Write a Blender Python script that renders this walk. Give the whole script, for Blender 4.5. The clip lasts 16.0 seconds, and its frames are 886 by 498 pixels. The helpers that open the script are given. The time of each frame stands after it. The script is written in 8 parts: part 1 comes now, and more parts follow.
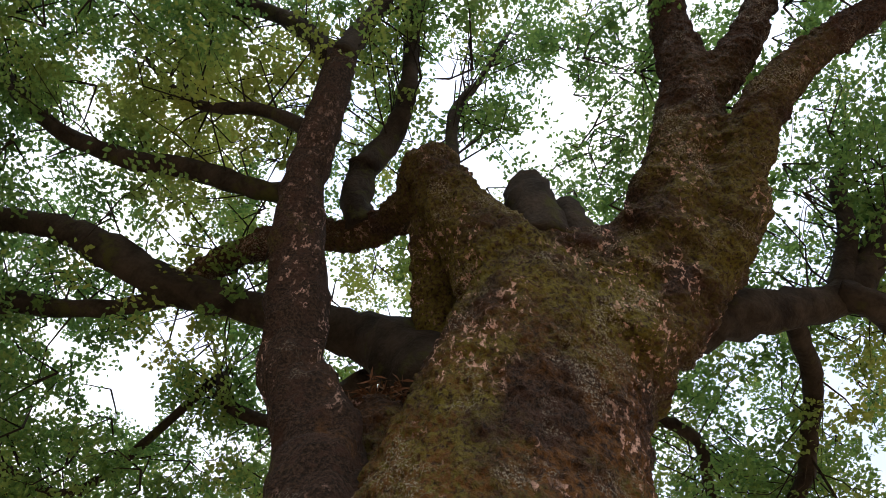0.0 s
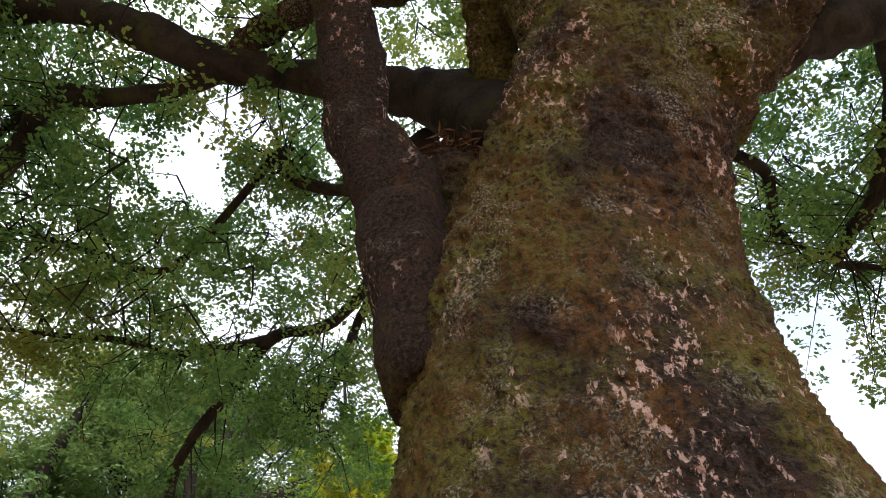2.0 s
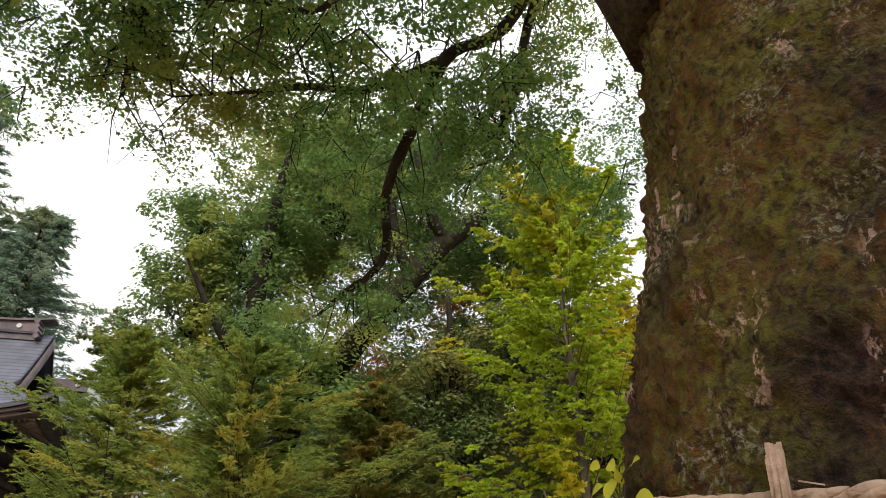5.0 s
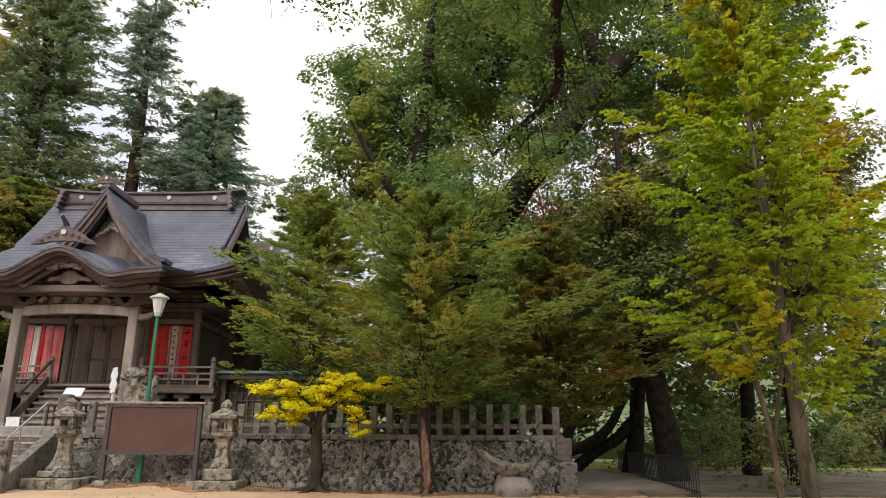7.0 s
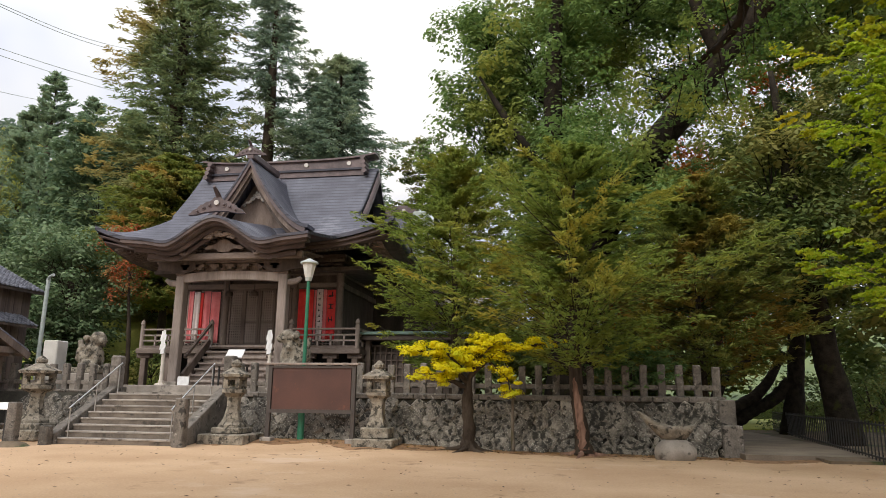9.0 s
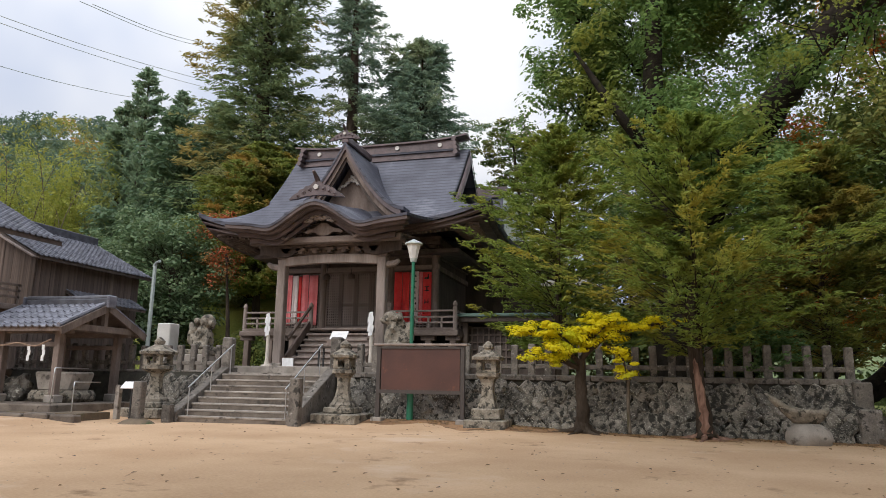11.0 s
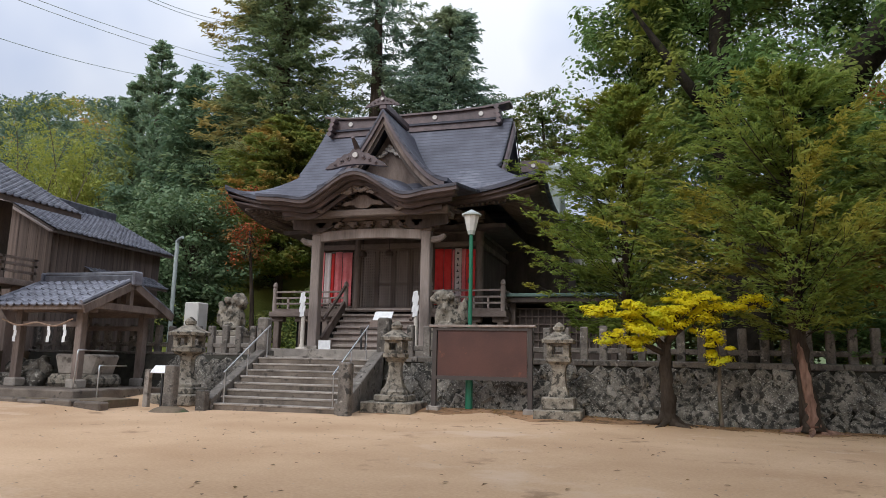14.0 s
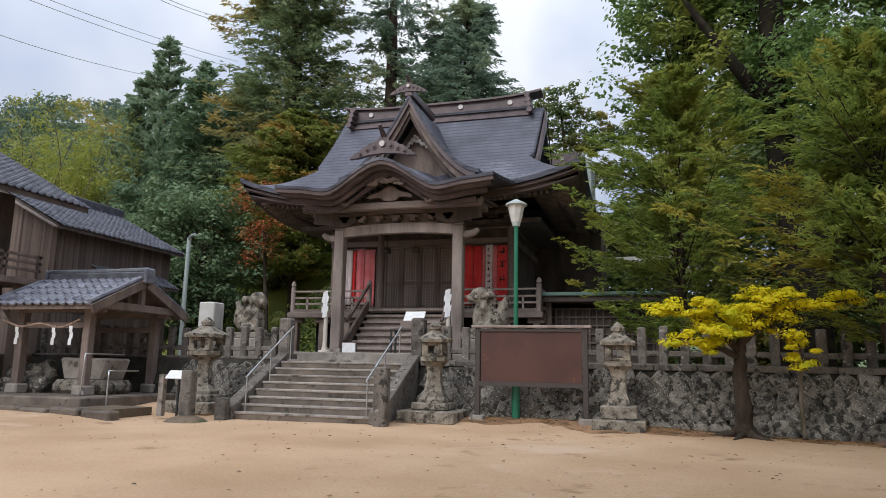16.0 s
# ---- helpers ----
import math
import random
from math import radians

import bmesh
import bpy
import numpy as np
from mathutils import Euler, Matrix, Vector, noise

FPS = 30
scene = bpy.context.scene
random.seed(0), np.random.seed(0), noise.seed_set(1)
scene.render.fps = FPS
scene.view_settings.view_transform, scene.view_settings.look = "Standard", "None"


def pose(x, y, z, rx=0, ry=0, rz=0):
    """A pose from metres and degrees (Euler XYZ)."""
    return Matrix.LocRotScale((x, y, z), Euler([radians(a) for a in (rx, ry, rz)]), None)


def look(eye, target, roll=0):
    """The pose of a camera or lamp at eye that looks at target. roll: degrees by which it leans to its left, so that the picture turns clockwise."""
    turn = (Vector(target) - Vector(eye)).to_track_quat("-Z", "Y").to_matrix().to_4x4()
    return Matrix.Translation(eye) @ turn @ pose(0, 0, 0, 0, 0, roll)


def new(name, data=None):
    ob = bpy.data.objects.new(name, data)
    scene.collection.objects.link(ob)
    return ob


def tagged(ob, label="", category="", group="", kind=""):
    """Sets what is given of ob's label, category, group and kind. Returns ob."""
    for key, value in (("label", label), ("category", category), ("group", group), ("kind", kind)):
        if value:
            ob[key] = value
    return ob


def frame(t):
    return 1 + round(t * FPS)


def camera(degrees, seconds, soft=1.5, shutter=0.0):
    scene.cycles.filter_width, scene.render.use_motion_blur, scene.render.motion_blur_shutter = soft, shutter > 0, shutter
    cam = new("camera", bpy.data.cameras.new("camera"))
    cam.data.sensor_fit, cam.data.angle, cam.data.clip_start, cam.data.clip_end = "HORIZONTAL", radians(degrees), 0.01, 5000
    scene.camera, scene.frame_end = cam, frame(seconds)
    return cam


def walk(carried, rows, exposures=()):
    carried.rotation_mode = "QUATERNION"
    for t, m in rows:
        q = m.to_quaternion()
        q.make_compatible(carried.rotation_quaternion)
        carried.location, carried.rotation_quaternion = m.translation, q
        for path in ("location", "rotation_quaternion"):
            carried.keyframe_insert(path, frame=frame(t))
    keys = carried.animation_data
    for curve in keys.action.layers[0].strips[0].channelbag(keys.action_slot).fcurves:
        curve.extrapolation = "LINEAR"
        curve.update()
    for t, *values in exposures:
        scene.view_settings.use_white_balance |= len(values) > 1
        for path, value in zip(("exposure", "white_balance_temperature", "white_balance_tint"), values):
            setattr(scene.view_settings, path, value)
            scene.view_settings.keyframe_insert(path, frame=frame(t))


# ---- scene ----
cam = camera(65.2, 16.0, soft=0.9)
METRES, EYE, TILT, LEAN, TURN = 8.0, 1.35, 0.0, 0.0, -37.0
ROWS = [
    (0.0, 0.0, 0.0, 0.0, 0.67, 68.85, 0.26),
    (0.5, 0.0047, 0.0067, 0.0024, 1.11, 66.63, 0.4),
    (1.0, 0.002, 0.0121, 0.0023, 2.74, 61.89, 0.47),
    (1.5, -0.0106, 0.0213, 0.0029, 4.81, 55.68, 0.38),
    (2.0, -0.0302, 0.022, 0.0031, 6.85, 50.0, 0.23),
    (2.5, -0.0437, 0.0235, 0.0019, 8.12, 47.2, 0.02),
    (3.0, -0.0507, 0.0352, 0.0021, 10.64, 42.59, 0.37),
    (5.5, -0.0974, 0.0728, -0.0101, 26.67, 24.94, -0.3),
    (6.0, -0.1148, 0.0774, -0.0136, 29.81, 21.71, -0.28),
    (6.5, -0.1277, 0.0882, -0.0136, 33.25, 18.19, -0.12),
    (7.0, -0.1522, 0.0986, -0.0129, 37.16, 15.65, -0.34),
    (7.5, -0.1787, 0.1019, -0.0127, 39.9, 14.05, -0.54),
    (8.0, -0.2168, 0.0953, 0.0014, 42.34, 13.23, -0.77),
    (8.5, -0.2346, 0.0888, 0.005, 44.44, 12.99, -0.68),
    (9.0, -0.2592, 0.0812, 0.0027, 47.07, 12.1, -0.7),
    (9.5, -0.2798, 0.0617, -0.0085, 49.15, 11.07, -0.89),
    (10.0, -0.3042, 0.0378, -0.0112, 50.94, 10.9, -0.91),
    (12.5, -0.5237, 0.0158, -0.0137, 53.62, 10.77, -1.08),
    (13.0, -0.5756, 0.0172, -0.0138, 53.59, 10.73, -1.15),
    (13.5, -0.6252, 0.0205, -0.0097, 53.46, 10.17, -1.1),
    (14.0, -0.6837, 0.021, -0.0089, 53.51, 9.45, -1.21),
    (14.5, -0.7364, 0.0271, -0.0107, 53.59, 9.42, -1.22),
    (15.0, -0.7981, 0.0342, -0.0092, 53.73, 9.51, -1.18),
    (15.5, -0.8519, 0.036, -0.0082, 53.8, 9.6, -1.13),
    (16.0, -0.9189, 0.0514, -0.0065, 53.86, 9.68, -1.16),
]
EXPOSURES = [(0.0, 0.55, 6200, 10), (3.0, 0.72, 6100, 10), (5.5, 0.5, 6850, 10), (7.0, 0.45, 6850, 10), (8.5, 0.4, 6850, 10), (10.0, 0.28, 6600, 10), (12.5, 0.1, 6200, 10), (16.0, 0.08, 6100, 10)]
walk(cam, [(t, pose(0, 0, EYE, TILT, LEAN, TURN) @ pose(METRES * x, METRES * y, METRES * z, 90 + pitch, roll, yaw)) for t, x, y, z, yaw, pitch, roll in ROWS], EXPOSURES)

# ---- world and light: bright overcast ----
SUN_EL, SUN_AZ = 40.0, 200.0
world = bpy.data.worlds.new("overcast")
scene.world = world
world.use_nodes = True
wn, wl = world.node_tree.nodes, world.node_tree.links
wn.clear()
w_out, w_bg, w_mix = wn.new("ShaderNodeOutputWorld"), wn.new("ShaderNodeBackground"), wn.new("ShaderNodeMix")
w_sky, w_co, w_noise, w_ramp = wn.new("ShaderNodeTexSky"), wn.new("ShaderNodeTexCoord"), wn.new("ShaderNodeTexNoise"), wn.new("ShaderNodeValToRGB")
w_sky.sky_type, w_sky.sun_disc = "NISHITA", False
w_sky.sun_elevation, w_sky.sun_rotation = radians(SUN_EL), radians(SUN_AZ)
w_mix.data_type = "RGBA"
w_mix.inputs["Factor"].default_value = 0.93
w_noise.inputs["Scale"].default_value, w_noise.inputs["Detail"].default_value = 2.2, 4.0
w_ramp.color_ramp.elements[0].position, w_ramp.color_ramp.elements[1].position = 0.38, 0.6
w_ramp.color_ramp.elements[0].color = (8.6, 9.8, 12.6, 1)
w_ramp.color_ramp.elements[1].color = (15.5, 15.5, 15.8, 1)
wl.new(w_co.outputs["Generated"], w_noise.inputs["Vector"])
wl.new(w_noise.outputs["Fac"], w_ramp.inputs["Fac"])
wl.new(w_sky.outputs["Color"], w_mix.inputs["A"])
wl.new(w_ramp.outputs["Color"], w_mix.inputs["B"])
# an overcast sky is brighter overhead than at the horizon
w_sep, w_fall, w_mul = wn.new("ShaderNodeSeparateXYZ"), wn.new("ShaderNodeMapRange"), wn.new("ShaderNodeMix")
wl.new(w_co.outputs["Generated"], w_sep.inputs["Vector"])
wl.new(w_sep.outputs["Z"], w_fall.inputs["Value"])
w_fall.inputs["From Min"].default_value, w_fall.inputs["From Max"].default_value = 0.0, 1.0
w_fall.inputs["To Min"].default_value, w_fall.inputs["To Max"].default_value = 0.36, 1.0
w_mul.data_type, w_mul.blend_type = "RGBA", "MULTIPLY"
w_mul.inputs["Factor"].default_value = 1.0
wl.new(w_mix.outputs["Result"], w_mul.inputs["A"])
wl.new(w_fall.outputs["Result"], w_mul.inputs["B"])
wl.new(w_mul.outputs["Result"], w_bg.inputs["Color"])
w_bg.inputs["Strength"].default_value = 0.1
wl.new(w_bg.outputs["Background"], w_out.inputs["Surface"])
sun = new("sun", bpy.data.lights.new("sun", "SUN"))
sun.data.energy, sun.data.angle, sun.data.color = 1.5, radians(30), (1.0, 0.96, 0.9)
sun.matrix_world = look((-20, -40, 60), (-20 + math.sin(radians(SUN_AZ)) * -1, -40 - math.cos(radians(SUN_AZ)), 60 - math.tan(radians(SUN_EL))))


# ---- materials ----
def surf(name, c1, c2, scale=4.0, rough=0.8, bump=0.3, fine=40.0, spots=None, spot_scale=3.0, spot_at=0.6, metal=0.0, per_piece=0.0, stretch=(1, 1, 1), bump_dist=0.02, spot2=None, spot2_scale=9.0, spot2_at=0.62):
    """A rough surface: two colours mixed at two scales, fine relief, and patches of one or two more colours."""
    m = bpy.data.materials.new(name)
    m.use_nodes = True
    n, l = m.node_tree.nodes, m.node_tree.links
    b = n["Principled BSDF"]
    co, mp = n.new("ShaderNodeTexCoord"), n.new("ShaderNodeMapping")
    mp.inputs["Scale"].default_value = stretch
    if per_piece:
        where, shift = n.new("ShaderNodeObjectInfo"), n.new("ShaderNodeVectorMath")
        shift.operation = "ADD"
        l.new(co.outputs["Object"], shift.inputs[0])
        l.new(where.outputs["Location"], shift.inputs[1])
        l.new(shift.outputs["Vector"], mp.inputs["Vector"])
    else:
        l.new(co.outputs["Object"], mp.inputs["Vector"])
    big, small = n.new("ShaderNodeTexNoise"), n.new("ShaderNodeTexNoise")
    big.inputs["Scale"].default_value, big.inputs["Detail"].default_value = scale, 6
    small.inputs["Scale"].default_value, small.inputs["Detail"].default_value = fine, 5
    for t in (big, small):
        l.new(mp.outputs["Vector"], t.inputs["Vector"])
    add = n.new("ShaderNodeMath")
    add.operation = "MULTIPLY_ADD"
    add.inputs[1].default_value = 0.45
    l.new(small.outputs["Fac"], add.inputs[0])
    l.new(big.outputs["Fac"], add.inputs[2])
    rr = n.new("ShaderNodeMapRange")
    rr.inputs["From Min"].default_value, rr.inputs["From Max"].default_value = 0.5, 0.95
    l.new(add.outputs[0], rr.inputs["Value"])
    mix = n.new("ShaderNodeMix")
    mix.data_type = "RGBA"
    mix.inputs["A"].default_value, mix.inputs["B"].default_value = (*c1, 1), (*c2, 1)
    l.new(rr.outputs["Result"], mix.inputs["Factor"])
    out = mix.outputs["Result"]
    if per_piece:
        info, hsv, pr = n.new("ShaderNodeObjectInfo"), n.new("ShaderNodeHueSaturation"), n.new("ShaderNodeMapRange")
        pr.inputs["To Min"].default_value, pr.inputs["To Max"].default_value = 1 - per_piece, 1 + per_piece
        l.new(info.outputs["Random"], pr.inputs["Value"])
        l.new(pr.outputs["Result"], hsv.inputs["Value"])
        l.new(out, hsv.inputs["Color"])
        out = hsv.outputs["Color"]
    for colour, sc, at in ((spots, spot_scale, spot_at), (spot2, spot2_scale, spot2_at)):
        if colour is None:
            continue
        sp, sr, sm = n.new("ShaderNodeTexNoise"), n.new("ShaderNodeMapRange"), n.new("ShaderNodeMix")
        sp.inputs["Scale"].default_value, sp.inputs["Detail"].default_value, sp.inputs["Roughness"].default_value = sc, 7, 0.65
        l.new(mp.outputs["Vector"], sp.inputs["Vector"])
        sr.inputs["From Min"].default_value, sr.inputs["From Max"].default_value = at - 0.03, at + 0.05
        l.new(sp.outputs["Fac"], sr.inputs["Value"])
        sm.data_type = "RGBA"
        sm.inputs["B"].default_value = (*colour, 1)
        l.new(sr.outputs["Result"], sm.inputs["Factor"])
        l.new(out, sm.inputs["A"])
        out = sm.outputs["Result"]
    l.new(out, b.inputs["Base Color"])
    b.inputs["Roughness"].default_value, b.inputs["Metallic"].default_value = rough, metal
    if bump:
        bp = n.new("ShaderNodeBump")
        bp.inputs["Strength"].default_value, bp.inputs["Distance"].default_value = bump, bump_dist
        l.new(add.outputs[0], bp.inputs["Height"])
        l.new(bp.outputs["Normal"], b.inputs["Normal"])
    return m


def leafy(name, c1, c2, c3=None, through_light=0.35, rough=0.5, patch=0.35):
    """Foliage: each leaf its own tint, patches of another colour through the crown, light shining through."""
    m = bpy.data.materials.new(name)
    m.use_nodes = True
    n, l = m.node_tree.nodes, m.node_tree.links
    b, out = n["Principled BSDF"], n["Material Output"]
    geo, mix = n.new("ShaderNodeNewGeometry"), n.new("ShaderNodeMix")
    mix.data_type = "RGBA"
    mix.inputs["A"].default_value, mix.inputs["B"].default_value = (*c1, 1), (*c2, 1)
    l.new(geo.outputs["Random Per Island"], mix.inputs["Factor"])
    col = mix.outputs["Result"]
    if c3:
        co, nz, mr, m2 = n.new("ShaderNodeTexCoord"), n.new("ShaderNodeTexNoise"), n.new("ShaderNodeMapRange"), n.new("ShaderNodeMix")
        nz.inputs["Scale"].default_value, nz.inputs["Detail"].default_value = patch, 3
        l.new(co.outputs["Object"], nz.inputs["Vector"])
        mr.inputs["From Min"].default_value, mr.inputs["From Max"].default_value = 0.5, 0.66
        l.new(nz.outputs["Fac"], mr.inputs["Value"])
        m2.data_type = "RGBA"
        m2.inputs["B"].default_value = (*c3, 1)
        l.new(col, m2.inputs["A"])
        l.new(mr.outputs["Result"], m2.inputs["Factor"])
        col = m2.outputs["Result"]
    tr, sh = n.new("ShaderNodeBsdfTranslucent"), n.new("ShaderNodeMixShader")
    sh.inputs["Fac"].default_value = through_light
    b.inputs["Roughness"].default_value = rough
    b.inputs["Specular IOR Level"].default_value = 0.2
    l.new(col, b.inputs["Base Color"])
    l.new(col, tr.inputs["Color"])
    l.new(b.outputs["BSDF"], sh.inputs[1])
    l.new(tr.outputs["BSDF"], sh.inputs[2])
    l.new(sh.outputs["Shader"], out.inputs["Surface"])
    return m


def plain(name, c, rough=0.5, metal=0.0, emit=0.0):
    m = surf(name, tuple(0.85 * v for v in c), tuple(min(1, 1.1 * v) for v in c), 6, rough, 0.08, 60, metal=metal)
    return m


SAND = surf("sand", (0.43, 0.27, 0.15), (0.62, 0.425, 0.265), 0.35, 0.95, 0.5, 26, spots=(0.30, 0.185, 0.10), spot_scale=0.8, spot_at=0.64, bump_dist=0.012, spot2=(0.6, 0.435, 0.3), spot2_scale=0.22, spot2_at=0.6)
EARTH = surf("earth", (0.10, 0.075, 0.05), (0.2, 0.15, 0.1), 0.8, 0.95, 0.5, 12, spots=(0.06, 0.08, 0.03), spot_scale=0.7, spot_at=0.55)
PATHM = surf("path_gravel", (0.14, 0.11, 0.085), (0.27, 0.22, 0.17), 0.8, 0.95, 0.3, 30)
GRASS = surf("grass", (0.2, 0.26, 0.045), (0.46, 0.46, 0.11), 0.4, 0.95, 0.5, 9)


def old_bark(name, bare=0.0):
    """Dark rough bark with granular moss, and pale flaked patches that run down in streaks."""
    m = bpy.data.materials.new(name)
    m.use_nodes = True
    n, l = m.node_tree.nodes, m.node_tree.links
    b = n["Principled BSDF"]
    co = n.new("ShaderNodeTexCoord")

    def tex(scale, detail, stretch=(1, 1, 1), rough=0.6):
        mp, t = n.new("ShaderNodeMapping"), n.new("ShaderNodeTexNoise")
        mp.inputs["Scale"].default_value = stretch
        l.new(co.outputs["Object"], mp.inputs["Vector"])
        l.new(mp.outputs["Vector"], t.inputs["Vector"])
        t.inputs["Scale"].default_value, t.inputs["Detail"].default_value, t.inputs["Roughness"].default_value = scale, detail, rough
        return t.outputs["Fac"]

    def ramp(v, a, c):
        r = n.new("ShaderNodeMapRange")
        r.inputs["From Min"].default_value, r.inputs["From Max"].default_value = a, c
        l.new(v, r.inputs["Value"])
        return r.outputs["Result"]

    def times(a, c):
        k = n.new("ShaderNodeMath")
        k.operation = "MULTIPLY"
        l.new(a, k.inputs[0])
        l.new(c, k.inputs[1])
        return k.outputs[0]

    def over(fac, under, colour):
        k = n.new("ShaderNodeMix")
        k.data_type = "RGBA"
        l.new(fac, k.inputs["Factor"])
        if isinstance(under, tuple):
            k.inputs["A"].default_value = (*under, 1)
        else:
            l.new(under, k.inputs["A"])
        k.inputs["B"].default_value = (*colour, 1)
        return k.outputs["Result"]

    grain = tex(38, 4, rough=0.7)
    col = over(ramp(grain, 0.42, 0.68), (0.012, 0.0075, 0.005), (0.075, 0.044, 0.028))
    col = over(ramp(tex(7, 6), 0.5, 0.68), col, (0.045, 0.022, 0.014))
    moss = times(ramp(tex(0.9, 5), 0.41 + bare, 0.54 + bare), ramp(tex(30, 3), 0.36, 0.58))
    # growth thins out high above the fork; this also paints backlit limbs darker
    sep = n.new("ShaderNodeSeparateXYZ")
    l.new(co.outputs["Object"], sep.inputs["Vector"])
    high = ramp(sep.outputs["Z"], 9.4, 6.6)
    moss = times(moss, high)
    col = over(moss, col, (0.125, 0.112, 0.018))
    col = over(times(times(ramp(tex(1.7, 4), 0.44 + bare, 0.54 + bare), ramp(tex(26, 3), 0.4, 0.62)), ramp(sep.outputs["Z"], 6.6, 4.6)), col, (0.12, 0.056, 0.014))
    grey = times(ramp(tex(1.9, 4), 0.54 + bare * 0.7, 0.64 + bare * 0.7), ramp(tex(60, 3, rough=0.7), 0.52, 0.6))
    col = over(grey, col, (0.26, 0.24, 0.19))
    flake = times(ramp(tex(2.0, 4, (1, 1, 0.35)), 0.49, 0.57), ramp(tex(17, 8, (1, 1, 0.55), 0.74), 0.555, 0.58))
    col = over(times(flake, high), col, (0.56, 0.37, 0.3))
    l.new(col, b.inputs["Base Color"])
    b.inputs["Roughness"].default_value = 0.93
    b.inputs["Specular IOR Level"].default_value = 0.2
    bp = n.new("ShaderNodeBump")
    bp.inputs["Strength"].default_value, bp.inputs["Distance"].default_value = 1.0, 0.05
    l.new(grain, bp.inputs["Height"])
    l.new(bp.outputs["Normal"], b.inputs["Normal"])
    return m


BARK = old_bark("camphor_bark")
# darker copy with less moss, which also paints in the stem's backlit shade
SHADED_STEMBARK = old_bark("camphor_shaded_stem_bark", 0.14)
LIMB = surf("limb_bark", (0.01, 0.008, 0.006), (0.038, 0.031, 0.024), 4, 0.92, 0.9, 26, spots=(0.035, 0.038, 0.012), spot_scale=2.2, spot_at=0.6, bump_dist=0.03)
TRUNK = surf("trunk_bark", (0.03, 0.022, 0.016), (0.085, 0.066, 0.05), 4, 0.92, 0.8, 26, stretch=(1, 1, 0.25), bump_dist=0.03)
REDBARK = surf("red_bark", (0.09, 0.048, 0.034), (0.36, 0.22, 0.165), 5, 0.92, 0.8, 22, stretch=(1, 1, 0.2), bump_dist=0.03)
PALEBARK = surf("pale_bark", (0.09, 0.075, 0.055), (0.2, 0.165, 0.13), 5, 0.9, 0.5, 26, stretch=(1, 1, 0.3), spots=(0.08, 0.07, 0.04), spot_at=0.58)
for bark in (LIMB, TRUNK, REDBARK, PALEBARK):
    bark.node_tree.nodes["Principled BSDF"].inputs["Specular IOR Level"].default_value = 0.12
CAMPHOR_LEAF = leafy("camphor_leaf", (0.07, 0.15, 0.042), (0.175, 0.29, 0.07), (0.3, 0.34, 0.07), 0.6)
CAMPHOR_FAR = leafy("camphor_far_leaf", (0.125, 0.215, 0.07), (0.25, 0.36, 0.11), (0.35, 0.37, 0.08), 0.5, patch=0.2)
YEW_LEAF = leafy("yew_leaf", (0.165, 0.24, 0.055), (0.32, 0.39, 0.08), (0.42, 0.38, 0.065), 0.5, patch=0.4)
# cedar green made paler and greyer: distance haze painted into the leaf colour
CEDAR_HAZE_LEAF = leafy("hazed_cedar_leaf", (0.18, 0.27, 0.205), (0.31, 0.4, 0.265), (0.33, 0.38, 0.2), 0.5, patch=0.2)
CEDAR_RUST = leafy("rust_green_leaf", (0.17, 0.245, 0.13), (0.31, 0.38, 0.17), (0.43, 0.35, 0.12), 0.5, patch=0.16)
GINKGO_GREEN = leafy("ginkgo_leaf", (0.28, 0.42, 0.03), (0.48, 0.56, 0.045), (0.62, 0.54, 0.04), 0.55, patch=0.35)
GINKGO_GOLD = leafy("golden_ginkgo_leaf", (0.74, 0.65, 0.015), (0.9, 0.81, 0.03), (0.66, 0.68, 0.04), 0.5, patch=0.9)
MAPLE_LEAF = leafy("maple_leaf", (0.32, 0.07, 0.02), (0.55, 0.2, 0.03), (0.62, 0.34, 0.04), 0.45, patch=0.5)
DARK_LEAF = leafy("dark_leaf", (0.1, 0.155, 0.055), (0.21, 0.27, 0.08), (0.31, 0.27, 0.075), 0.45, patch=0.3)
SHRUB_LEAF = leafy("shrub_leaf", (0.11, 0.185, 0.09), (0.25, 0.325, 0.165), None, 0.35, rough=0.4)
# hillside green lightened, with the aerial haze put into the colour
HILL_HAZE_LEAF = leafy("hazed_hill_leaf", (0.19, 0.265, 0.18), (0.3, 0.37, 0.22), (0.5, 0.48, 0.17), 0.35, patch=0.06)
STONE = surf("weathered_stone", (0.045, 0.04, 0.034), (0.27, 0.24, 0.2), 1.6, 0.9, 1.0, 11, spots=(0.45, 0.43, 0.37), spot_scale=13, spot_at=0.585, per_piece=0.4, spot2=(0.03, 0.028, 0.022), spot2_scale=2.6, spot2_at=0.53, bump_dist=0.05)
GRANITE = surf("granite", (0.2, 0.175, 0.15), (0.38, 0.335, 0.29), 3, 0.85, 0.4, 45, spots=(0.1, 0.085, 0.07), spot_scale=2.5, spot_at=0.6, per_piece=0.12)
STEPSTONE = surf("step_stone", (0.09, 0.07, 0.055), (0.22, 0.18, 0.145), 2.2, 0.88, 0.4, 40, spots=(0.06, 0.05, 0.04), spot_scale=3, spot_at=0.6, per_piece=0.12)
FENCESTONE = surf("fence_stone", (0.065, 0.056, 0.047), (0.25, 0.22, 0.19), 3.5, 0.9, 0.7, 30, spots=(0.4, 0.37, 0.33), spot_scale=6, spot_at=0.64, per_piece=0.25, spot2=(0.04, 0.036, 0.03), spot2_scale=3.5, spot2_at=0.58)
